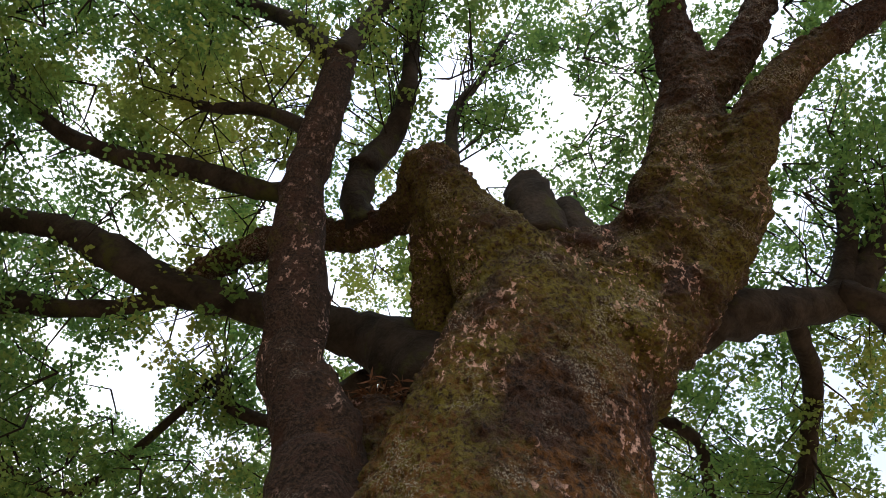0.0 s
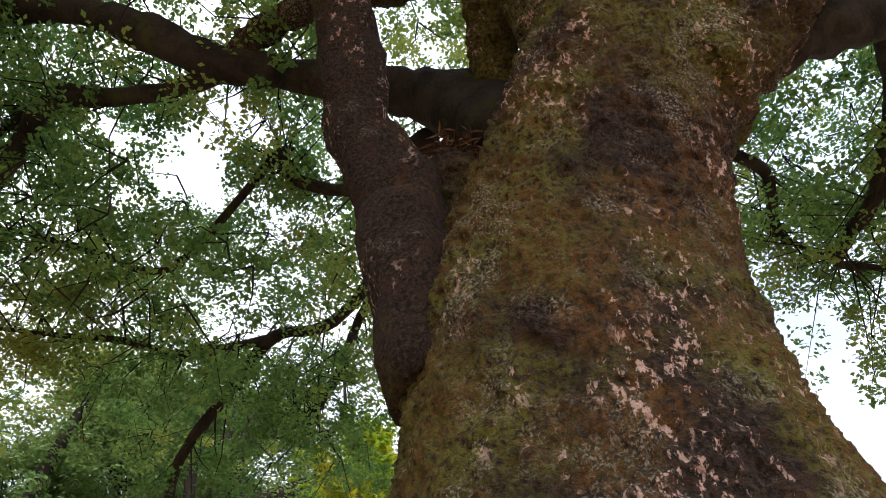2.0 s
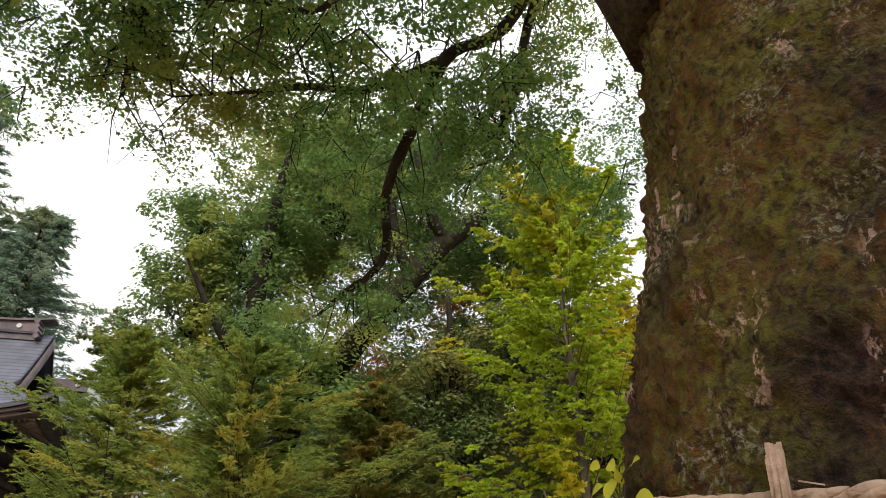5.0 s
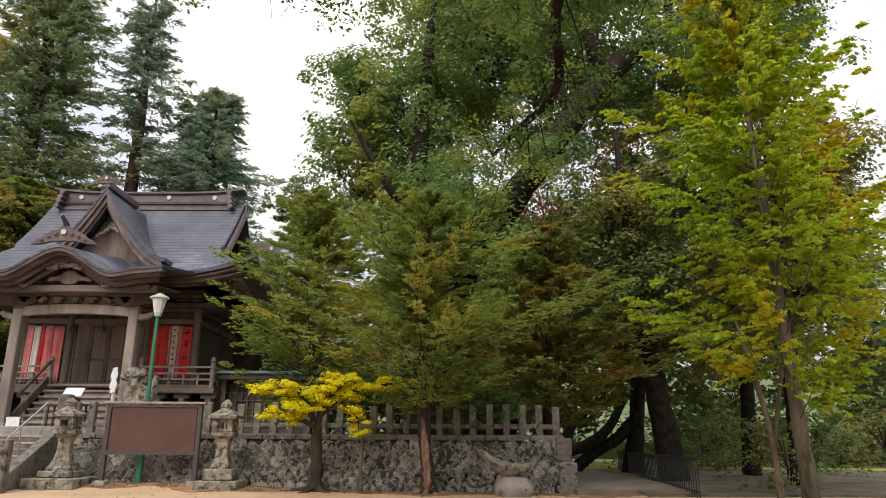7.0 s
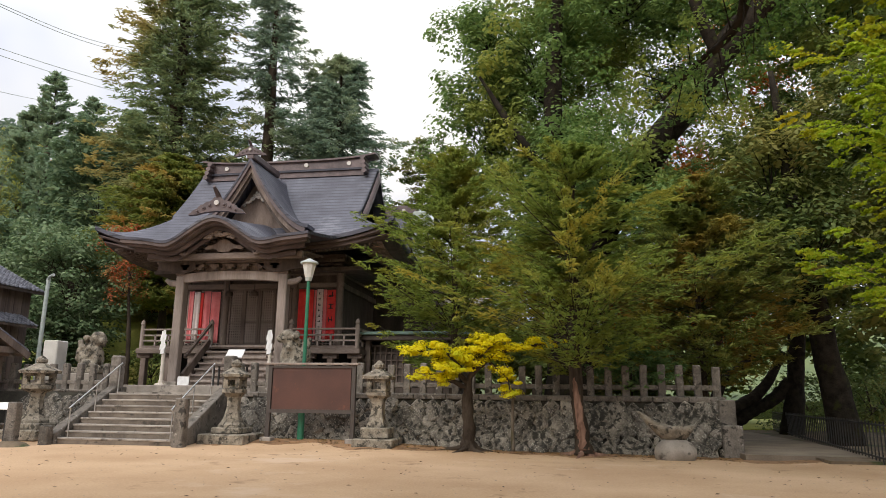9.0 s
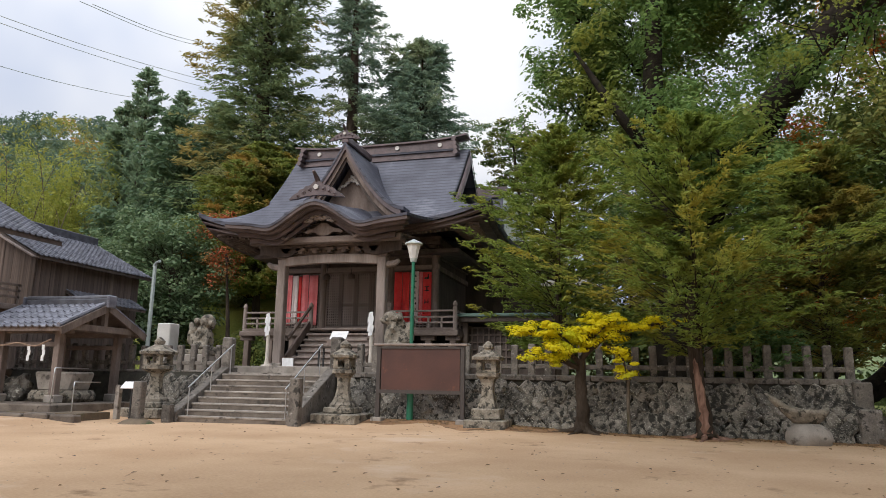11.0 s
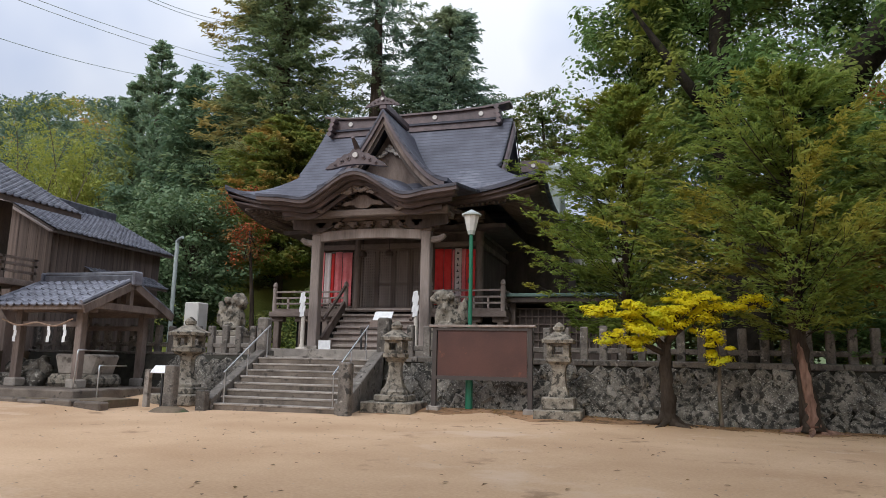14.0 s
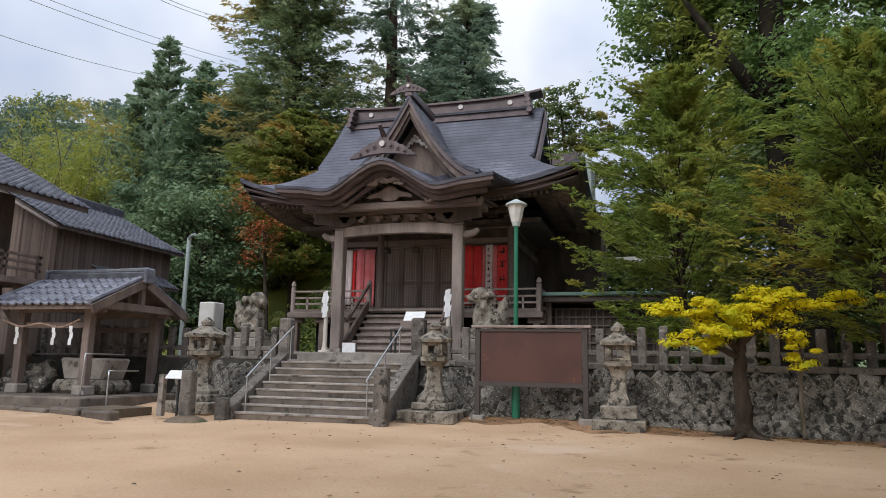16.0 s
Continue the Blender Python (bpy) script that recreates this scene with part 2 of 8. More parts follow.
LANTERN_STONE = surf("lantern_stone", (0.1, 0.085, 0.065), (0.36, 0.315, 0.25), 5, 0.9, 0.8, 34, spots=(0.05, 0.045, 0.035), spot_scale=6, spot_at=0.54, spot2=(0.5, 0.47, 0.4), spot2_scale=11, spot2_at=0.65)
SOIL = surf("wall_foot_soil", (0.2, 0.105, 0.05), (0.38, 0.22, 0.115), 1.2, 0.95, 0.5, 20, spots=(0.13, 0.075, 0.035), spot_scale=2.5, spot_at=0.55)
HILLGROUND = surf("hill_ground", (0.06, 0.1, 0.035), (0.16, 0.2, 0.07), 0.15, 0.95, 0.5, 2)
JOINT = surf("wall_joint", (0.02, 0.018, 0.014), (0.06, 0.055, 0.04), 4, 0.95, 0.5, 20)
COPPER = surf("roof_sheet", (0.072, 0.073, 0.095), (0.13, 0.134, 0.17), 1.2, 0.56, 0.12, 30, spots=(0.18, 0.185, 0.22), spot_scale=0.6, spot_at=0.62, metal=0.15)


def add_seams(m, spacing):
    """Fine level seams of sheet roofing, as a step in the relief and a thin dark line."""
    n, l = m.node_tree.nodes, m.node_tree.links
    b = n["Principled BSDF"]
    co, mp, wv, bp, mr, mx = n.new("ShaderNodeTexCoord"), n.new("ShaderNodeVectorMath"), n.new("ShaderNodeMath"), n.new("ShaderNodeBump"), n.new("ShaderNodeMapRange"), n.new("ShaderNodeMix")
    mp.operation = "DOT_PRODUCT"
    mp.inputs[1].default_value = (0.0, 0.62 / spacing, 0.8 / spacing)
    l.new(co.outputs["Object"], mp.inputs[0])
    wv.operation = "FRACT"
    l.new(mp.outputs["Value"], wv.inputs[0])
    bp.inputs["Strength"].default_value, bp.inputs["Distance"].default_value = 1.0, 0.05
    l.new(wv.outputs[0], bp.inputs["Height"])
    l.new(b.inputs["Normal"].links[0].from_socket, bp.inputs["Normal"])
    l.new(bp.outputs["Normal"], b.inputs["Normal"])
    mr.inputs["From Min"].default_value, mr.inputs["From Max"].default_value = 0.68, 0.95
    mr.inputs["To Max"].default_value = 0.85
    l.new(wv.outputs[0], mr.inputs["Value"])
    mx.data_type = "RGBA"
    mx.inputs["B"].default_value = (0.04, 0.042, 0.055, 1)
    l.new(mr.outputs["Result"], mx.inputs["Factor"])
    l.new(b.inputs["Base Color"].links[0].from_socket, mx.inputs["A"])
    l.new(mx.outputs["Result"], b.inputs["Base Color"])


add_seams(COPPER, 0.25)
COPPER_DARK = surf("ridge_sheet", (0.06, 0.044, 0.046), (0.15, 0.11, 0.11), 2, 0.45, 0.15, 30, metal=0.2)
WOOD = surf("weathered_wood", (0.095, 0.068, 0.056), (0.25, 0.195, 0.165), 2.5, 0.8, 0.35, 30, stretch=(1, 1, 0.25))
WOOD_X = surf("weathered_beam", (0.1, 0.073, 0.06), (0.265, 0.21, 0.18), 2.5, 0.8, 0.35, 30, stretch=(0.25, 1, 1))
# dark timber; on recessed parts the colour also stands in for their shade
DARK_SHADE_WOOD = surf("dark_shade_wood", (0.05, 0.037, 0.031), (0.12, 0.092, 0.078), 3, 0.8, 0.3, 30, stretch=(1, 1, 0.3))
POSTWOOD = surf("grey_post_wood", (0.19, 0.152, 0.13), (0.38, 0.315, 0.28), 2.5, 0.8, 0.3, 28, stretch=(1, 1, 0.15))
BOARDWALL = surf("plank_wall", (0.07, 0.05, 0.042), (0.2, 0.15, 0.125), 2.5, 0.85, 0.4, 30, stretch=(3, 3, 0.12), per_piece=0.2)
RIDGETILE = surf("ridge_tile", (0.035, 0.036, 0.045), (0.11, 0.112, 0.13), 4, 0.4, 0.2, 40)
TILE = surf("roof_tile", (0.075, 0.076, 0.095), (0.27, 0.275, 0.32), 3, 0.28, 0.15, 40, per_piece=0.25)
RED = surf("red_cloth", (0.68, 0.03, 0.035), (0.8, 0.07, 0.06), 3, 0.85, 0.2, 20)
PINKRED = surf("faded_red_cloth", (0.72, 0.15, 0.16), (0.84, 0.28, 0.29), 3, 0.85, 0.2, 20)
PALECLOTH = surf("pale_cloth", (0.68, 0.56, 0.55), (0.8, 0.72, 0.7), 3, 0.85, 0.2, 20)
PAPER = plain("white_paper", (0.8, 0.8, 0.8), 0.9)
WHITEPOST = plain("pale_post_wood", (0.6, 0.54, 0.47), 0.8)
INK = plain("ink", (0.03, 0.025, 0.025), 0.8)
STEEL = plain("steel_rail", (0.62, 0.62, 0.62), 0.3, 1.0)
GREENPAINT = plain("green_paint", (0.02, 0.16, 0.09), 0.4)
GREYPOLE = plain("pale_pole_paint", (0.42, 0.47, 0.45), 0.5)
SIGNBROWN = surf("brown_sign_panel", (0.06, 0.024, 0.018), (0.105, 0.042, 0.03), 1.2, 0.45, 0.1, 30, spots=(0.26, 0.09, 0.04), spot_scale=1.5, spot_at=0.66)
SIGNFRAME = plain("dark_sign_frame", (0.06, 0.048, 0.042), 0.5)
LAMPWHITE = plain("lamp_glass", (0.62, 0.62, 0.6), 0.3)
CREST = plain("pale_metal_crest", (0.5, 0.47, 0.44), 0.5, 0.3)
IRON = plain("black_iron", (0.02, 0.02, 0.02), 0.5)
ROPE = surf("straw_rope", (0.22, 0.145, 0.1), (0.5, 0.36, 0.27), 8, 0.95, 0.8, 60)
GREENROOF = surf("green_copper", (0.1, 0.17, 0.15), (0.2, 0.3, 0.27), 2, 0.6, 0.1, 25)
ORANGE = plain("orange_paint", (0.6, 0.11, 0.03), 0.5)
PLASTER = surf("plaster", (0.5, 0.48, 0.44), (0.66, 0.64, 0.6), 2, 0.9, 0.2, 30)
MOSS = surf("dry_moss", (0.07, 0.032, 0.012), (0.15, 0.07, 0.028), 6, 0.95, 0.8, 40)
FASCIA = surf("dark_eave_board", (0.055, 0.04, 0.038), (0.17, 0.125, 0.115), 2.5, 0.75, 0.35, 30, stretch=(0.25, 1, 1))
# near-black colour that stands in for the shade of unlit hollows
BLACK = plain("gap_shade_black", (0.008, 0.008, 0.008), 0.9)


# ---- mesh helpers ----
def part(name, bm, material, parent=None, label="", smooth=False):
    me = bpy.data.meshes.new(name)
    if smooth:
        for f in bm.faces:
            f.smooth = True
    bm.to_mesh(me)
    bm.free()
    me.materials.append(material)
    ob = new(name, me)
    if parent is not None:
        ob.parent = parent
    if label:
        ob["label"] = label
    return ob


def shared(name, me, parent, m):
    ob = new(name, me)
    ob.parent = parent
    ob.matrix_basis = m
    return ob


def thing(name, label, category, group="", kind="", at=(0, 0, 0)):
    e = new(name)
    e.location = at
    return tagged(e, label, category, group, kind)


def box(bm, x0, y0, z0, x1, y1, z1, bevel=0.0):
    m = Matrix.Translation(((x0 + x1) / 2, (y0 + y1) / 2, (z0 + z1) / 2)) @ Matrix.Diagonal((abs(x1 - x0), abs(y1 - y0), abs(z1 - z0), 1))
    r = bmesh.ops.create_cube(bm, size=1, matrix=m)
    if bevel:
        es = list({e for v in r["verts"] for e in v.link_edges})
        bmesh.ops.bevel(bm, geom=es, offset=bevel, segments=1, affect="EDGES")
    return bm


def boxed(*a, bevel=0.0):
    return box(bmesh.new(), *a, bevel=bevel)


def beam(bm, a, b, w, h=None):
    """A squared bar from a to b."""
    a, b = Vector(a), Vector(b)
    d = b - a
    q = d.to_track_quat("Z", "Y").to_matrix().to_4x4()
    bmesh.ops.create_cube(bm, size=1, matrix=Matrix.Translation((a + b) / 2) @ q @ Matrix.Diagonal((w, h or w, d.length, 1)))
    return bm


def cyl(bm, x, y, z0, z1, r0, r1=None, seg=12):
    bmesh.ops.create_cone(bm, cap_ends=True, segments=seg, radius1=r0, radius2=r0 if r1 is None else r1, depth=z1 - z0, matrix=Matrix.Translation((x, y, (z0 + z1) / 2)))
    return bm


def lathe(bm, x, y, rows, seg=6, turn=0.0):
    """A turned or many-sided body through (z, radius) rows."""
    rings = []
    for z, r in rows:
        rings.append([bm.verts.new((x + r * math.cos(turn + 2 * math.pi * k / seg), y + r * math.sin(turn + 2 * math.pi * k / seg), z)) for k in range(seg)])
    for a, b in zip(rings, rings[1:]):
        for k in range(seg):
            bm.faces.new((a[k], a[(k + 1) % seg], b[(k + 1) % seg], b[k]))
    bm.faces.new(rings[0][::-1])
    bm.faces.new(rings[-1])
    return bm


def spline(rows, steps=5):
    """Catmull-Rom through rows of (x, y, z, radius)."""
    p = [Vector(r) for r in rows]
    p = [2 * p[0] - p[1]] + p + [2 * p[-1] - p[-2]]
    out = []
    for i in range(1, len(p) - 2):
        for k in range(steps):
            t = k / steps
            out.append(0.5 * ((2 * p[i]) + (p[i + 1] - p[i - 1]) * t + (2 * p[i - 1] - 5 * p[i] + 4 * p[i + 1] - p[i + 2]) * t * t + (3 * p[i] - p[i - 1] - 3 * p[i + 1] + p[i + 2]) * t ** 3))
    out.append(p[-2])
    return out


def tube(bm, rows, seg=10, steps=5, rough=0.12, freq=1.6):
    """A tapered, knobbly limb along rows of (x, y, z, radius)."""
    pts = spline(rows, steps)
    rings, side = [], None
    for i, q in enumerate(pts):
        c = q.to_3d() if len(q) == 3 else Vector(q[:3])
        nx = Vector(pts[min(i + 1, len(pts) - 1)][:3]) - Vector(pts[max(i - 1, 0)][:3])
        nx.normalize()
        side = (Vector((1, 0, 0)) if abs(nx.x) < 0.8 else Vector((0, 1, 0))) if side is None else side
        side = (side - nx * side.dot(nx)).normalized()
        up = nx.cross(side)
        ring = []
        for k in range(seg):
            a = 2 * math.pi * k / seg
            dirn = side * math.cos(a) + up * math.sin(a)
            r = max(q[3], 0.002)
            s = c + dirn * r
            r *= 1 + rough * 2 * noise.noise(s * (freq / max(r, 0.15))) 
            ring.append(bm.verts.new(c + dirn * r))
        rings.append(ring)
    for a, b in zip(rings, rings[1:]):
        for k in range(seg):
            bm.faces.new((a[k], a[(k + 1) % seg], b[(k + 1) % seg], b[k]))
    bm.faces.new(rings[0][::-1])
    bm.faces.new(rings[-1])
    return bm


def from_arrays(name, verts, faces, material, parent=None, smooth=False):
    """A mesh from numpy arrays: verts (n, 3) and faces (m, 3 or 4)."""
    me = bpy.data.meshes.new(name)
    k = faces.shape[1]
    me.vertices.add(len(verts))
    me.vertices.foreach_set("co", np.ascontiguousarray(verts, dtype=np.float32).ravel())
    me.loops.add(faces.size)
    me.loops.foreach_set("vertex_index", np.ascontiguousarray(faces, dtype=np.int32).ravel())
    me.polygons.add(len(faces))
    me.polygons.foreach_set("loop_start", np.arange(0, faces.size, k, dtype=np.int32))
    if smooth:
        me.polygons.foreach_set("use_smooth", np.ones(len(faces), dtype=bool))
    me.update(calc_edges=True)
    me.materials.append(material)
    ob = new(name, me)
    if parent is not None:
        ob.parent = parent
    return ob


def leaves(name, centres, size, material, parent, seed=1, flat=0.6, shape=0.5, droop=0.0):
    """Many single leaves, each a folded lozenge, at the given places. flat: how level they lie; shape: width over length."""
    g = np.random.default_rng(seed)
    n = len(centres)
    nrm = g.normal(size=(n, 3))
    nrm[:, 2] = np.abs(nrm[:, 2]) + flat * 2
    nrm /= np.linalg.norm(nrm, axis=1)[:, None]
    d = g.normal(size=(n, 3))
    d[:, 2] -= droop
    d -= nrm * (d * nrm).sum(1)[:, None]
    d /= np.linalg.norm(d, axis=1)[:, None]
    s = np.cross(nrm, d)
    ln = (size * g.uniform(0.65, 1.3, n))[:, None]
    wd = ln * shape * 0.5
    v = np.empty((n, 4, 3))
    v[:, 0] = centres - d * ln * 0.5
    v[:, 1] = centres + s * wd + nrm * ln * 0.1
    v[:, 2] = centres + d * ln * 0.5
    v[:, 3] = centres - s * wd + nrm * ln * 0.1
    f = np.arange(n * 4).reshape(n, 4)
    return from_arrays(name, v.reshape(-1, 3), f, material, parent)


def clumps(centres, radii, per, seed=1, squash=0.6):
    """Leaf places scattered round clump centres."""
    g = np.random.default_rng(seed)
    centres, radii = np.asarray(centres, float), np.asarray(radii, float)
    k = np.repeat(np.arange(len(centres)), per)
    d = g.normal(size=(len(k), 3))
    d /= np.linalg.norm(d, axis=1)[:, None]
    r = g.uniform(0.15, 1, len(k)) ** 0.5
    p = d * (r * radii[k])[:, None]
    p[:, 2] *= squash
    return centres[k] + p


def shell(name, fn, nu, nv, thick, material, parent, smooth=True, label=""):
    """A bent sheet with thickness: fn(u, v) for u, v in 0..1 gives its top."""
    u, v = np.meshgrid(np.linspace(0, 1, nu + 1), np.linspace(0, 1, nv + 1), indexing="ij")
    x, y, z = fn(u, v)
    top = np.stack([x, y, z], -1).reshape(-1, 3)
    bot = top - np.array([0, 0, thick])
    n = len(top)
    i = np.arange((nu + 1) * (nv + 1)).reshape(nu + 1, nv + 1)
    q = np.stack([i[:-1, :-1], i[1:, :-1], i[1:, 1:], i[:-1, 1:]], -1).reshape(-1, 4)
    border = np.concatenate([i[:, 0], i[-1, 1:], i[-2::-1, -1], i[0, -2:0:-1]])
    e = np.stack([border, np.roll(border, -1)], -1)
    sides = np.stack([e[:, 1], e[:, 0], e[:, 0] + n, e[:, 1] + n], -1)
    ob = from_arrays(name, np.concatenate([top, bot]), np.concatenate([q, q[:, ::-1] + n, sides]), material, parent, False)
    if smooth:
        fl = np.zeros(len(ob.data.polygons), dtype=bool)
        fl[:2 * len(q)] = True
        ob.data.polygons.foreach_set("use_smooth", fl)
    if label:
        ob["label"] = label
    return ob


def smoothstep(a, b, x):
    t = np.clip((x - a) / (b - a), 0, 1)
    return t * t * (3 - 2 * t)


# ---- ground, terrace and hills ----
def ground_height(x, y):
    z = 0.15 * smoothstep(19.2, 21.0, y) * (1 - smoothstep(-9.0, -2.0, x)) - 0.06 * smoothstep(17.0, 20.0, y) * smoothstep(-6.0, 0.0, x) * (1 - smoothstep(3.5, 5.0, x))
    z = z + 0.12 * smoothstep(-16.5, -18.5, x) * smoothstep(15.0, 18.0, y)
    z = z + 0.02 * np.sin(x * 0.9 + 1.3 * np.sin(y * 0.5)) * np.cos(y * 0.7)
    return z


gx = np.concatenate([[-3000, -600, -200, -90, -60], np.linspace(-40, 30, 141), [45, 70, 120, 300, 900, 3000]])
gy = np.concatenate([[-3000, -600, -150, -50, -25], np.linspace(-12, 34, 93), [45, 70, 120, 300, 900, 3000]])
GX, GY = np.meshgrid(gx, gy, indexing="ij")
gi = np.arange(GX.size).reshape(GX.shape)
gq = np.stack([gi[:-1, :-1], gi[1:, :-1], gi[1:, 1:], gi[:-1, 1:]], -1).reshape(-1, 4)
ground = from_arrays("ground", np.stack([GX, GY, ground_height(GX, GY)], -1).reshape(-1, 3), gq, SAND, None, True)
tagged(ground, "pale tan sandy open court with scattered leaves", "ground", kind="structure")



def foot_soil(u, v):
    x = -11.3 + 16.5 * u
    near = 19.9 + 0.45 * np.sin(x * 1.3) + 0.25 * np.sin(x * 3.1 + 1) + 0.3 * np.sin(x * 0.45 + 2)
    y = near + (21.5 - near) * v
    return x, y, ground_height(x, y) - 0.03 + 0.045 * smoothstep(0, 0.35, v) + 0.012 * np.sin(x * 7) * np.sin(y * 9)


tagged(shell("foot_soil", foot_soil, 140, 14, 0.05, SOIL, None), "damp orange-brown soil along the wall foot", "soil", kind="structure")
WALL_TOP, WALL_Y0, WALL_Y1, WALL_X1 = 1.42, 21.25, 21.75, 3.0
terrace = part("terrace", box(box(bmesh.new(), -60, 22.25, -0.5, WALL_X1 - 0.4, 120, WALL_TOP), -60, 21.9, -0.5, -15.6, 22.3, WALL_TOP), EARTH)
tagged(terrace, "bare dark earth terrace behind the stone wall", "ground", kind="structure")
forest_floor = part("forest_floor", boxed(4.6, 19.6, -0.3, 60, 120, 0.06), EARTH)
tagged(forest_floor, "dark leaf-strewn earth under the trees", "ground", kind="structure")
side_path = part("path", boxed(3.0, 20.6, -0.2, 6.4, 60, 0.085), PATHM)
tagged(side_path, "grey gravel path leading past the end of the wall", "path", kind="structure")


clearing = part("clearing", boxed(4.7, 37.5, -0.2, 24, 60, 0.1), GRASS)
tagged(clearing, "bright grassy clearing beyond the dark trunks", "ground", kind="structure")


def hill(u, v):
    x = -280 + 400 * u
    y = 58 + 120 * v
    z = 1.4 + 74 * smoothstep(0, 1, v) * (0.25 + 0.75 * (1 - smoothstep(0.33, 0.6, u))) * (0.94 + 0.06 * np.sin(u * 31))
    return x, y, z


def bank(u, v):
    x = -36 + 18 * u
    y = 38.0 + 11 * v
    return x, y, 1.3 + 7.5 * v + 0.25 * np.floor(v * 4 + 0.15 * np.sin(x)) + 0.15 * np.sin(x * 1.7) * np.cos(y * 1.3)


tagged(shell("grass_bank", bank, 60, 40, 0.4, GRASS, None), "sunlit terraced grass bank behind the shrine", "bank", kind="structure")
hillside = shell("hillside", hill, 60, 24, 3.0, HILLGROUND, None)
tagged(hillside, "wooded hillside rising behind the shrine", "hill", kind="structure")

# ---- stone retaining wall ----
retaining = thing("wall_front", "mossy dry-laid stone retaining wall with diagonal courses", "wall", kind="structure")


def wall_body(x0, x1):
    bm = bmesh.new()
    p = [(x0, WALL_Y0 + 0.06, -0.3), (x0, WALL_Y1 + 0.06, WALL_TOP - 0.02), (x0, 22.3, WALL_TOP - 0.02), (x0, 22.3, -0.3)]
    a = [bm.verts.new(q) for q in p]
    b = [bm.verts.new((x1, q[1], q[2])) for q in p]
    for k in range(4):
        bm.faces.new((a[k], b[k], b[(k + 1) % 4], a[(k + 1) % 4]))
    bm.faces.new(a[::-1])
    bm.faces.new(b)
    bmesh.ops.recalc_face_normals(bm, faces=bm.faces)
    return bm


part("wall_core", wall_body(-11.5, WALL_X1 - 0.05), JOINT, retaining)
part("wall_core", wall_body(-24.0, -15.45), JOINT, retaining)
part("wall_core", boxed(WALL_X1 - 0.45, 22.2, -0.3, WALL_X1 - 0.06, 40, WALL_TOP - 0.02), JOINT, retaining)


def stone_mesh(seed, turn=45):
    """One rough four- to six-sided walling stone, its face towards -y, about 1 across."""
    g = random.Random(seed)
    bm = bmesh.new()
    n = g.choice((4, 4, 5, 6))
    ring = []
    for k in range(n):
        a = radians(turn) + 2 * math.pi * (k + g.uniform(-0.12, 0.12)) / n
        r = g.uniform(0.6, 0.74)
        ring.append((r * math.cos(a), r * math.sin(a)))
    outer = [bm.verts.new((x, 0.25, z)) for x, z in ring]
    mid = [bm.verts.new((x * 0.97, -0.02, z * 0.97)) for x, z in ring]
    inner = [bm.verts.new((x * 0.7, -0.16 + g.uniform(-0.05, 0.04), z * 0.7)) for x, z in ring]
    for a, b in ((outer, mid), (mid, inner)):
        for k in range(n):
            bm.faces.new((a[k], a[(k + 1) % n], b[(k + 1) % n], b[k]))
    bm.faces.new(inner)
    bmesh.ops.recalc_face_normals(bm, faces=bm.faces)
    me = bpy.data.meshes.new("stone")
    bm.to_mesh(me)
    bm.free()
    me.materials.append(STONE)
    return me


STONES = [stone_mesh(k, 90 if k < 9 else 45) for k in range(14)]
COPING = bpy.data.meshes.new("coping")
cb = box(bmesh.new(), -0.5, -0.24, -0.07, 0.5, 0.24, 0.07, bevel=0.015)
cb.to_mesh(COPING)
cb.free()
COPING.materials.append(FENCESTONE)


def lay_stones(x0, x1, seed):
    g = random.Random(seed)
    slope = math.atan2(WALL_Y1 - WALL_Y0, WALL_TOP)
    row, z = 0, 0.05
    while z < WALL_TOP - 0.08:
        x = x0 + 0.2 + (0.21 if row % 2 else 0)
        while x < x1:
            s = g.uniform(0.33, 0.5)
            y = WALL_Y0 + (WALL_Y1 - WALL_Y0) * z / WALL_TOP
            m = Matrix.Translation((x, y + 0.03 + g.uniform(-0.03, 0.02), z + g.uniform(-0.03, 0.03))) @ pose(0, 0, 0, -math.degrees(slope), 0, 0) @ pose(0, 0, 0, g.uniform(-4, 4), g.uniform(-24, 24), g.uniform(-6, 6)) @ Matrix.Diagonal((s, s * 0.8, s, 1))
            shared("stone", STONES[g.randrange(14)], retaining, m)
            x += 0.43 + g.uniform(-0.03, 0.04)
        z += 0.215
        row += 1


def corner_post(x, y, h, w, name="corner_stone"):
    part(name, boxed(x - w / 2, y - w / 2, -0.1, x + w / 2, y + w / 2, h, bevel=0.03), FENCESTONE, retaining)


# ---- stone steps up to the terrace ----
STAIR_X0, STAIR_X1, STAIR_Y0, RISE, TREAD = -15.1, -11.75, 19.32, 0.172, 0.29
steps = thing("steps", "wide flight of worn grey granite steps", "steps", kind="structure")
for k in range(8):
    bm = boxed(STAIR_X0 - 0.05, STAIR_Y0 + k * TREAD, -0.2 if k == 0 else k * RISE - 0.12, STAIR_X1 + 0.05, STAIR_Y0 + (k + 1) * TREAD + 0.5, (k + 1) * RISE - 0.02, bevel=0.015)
    step = part("step", bm, STEPSTONE, steps)
    bm = bmesh.new()
    box(bm, STAIR_X0 - 0.05, STAIR_Y0 + k * TREAD - 0.02, (k + 1) * RISE - 0.055, STAIR_X1 + 0.05, STAIR_Y0 + k * TREAD + 0.3, (k + 1) * RISE, bevel=0.012)
    part("nosing", bm, GRANITE, step, "paler worn nosing")
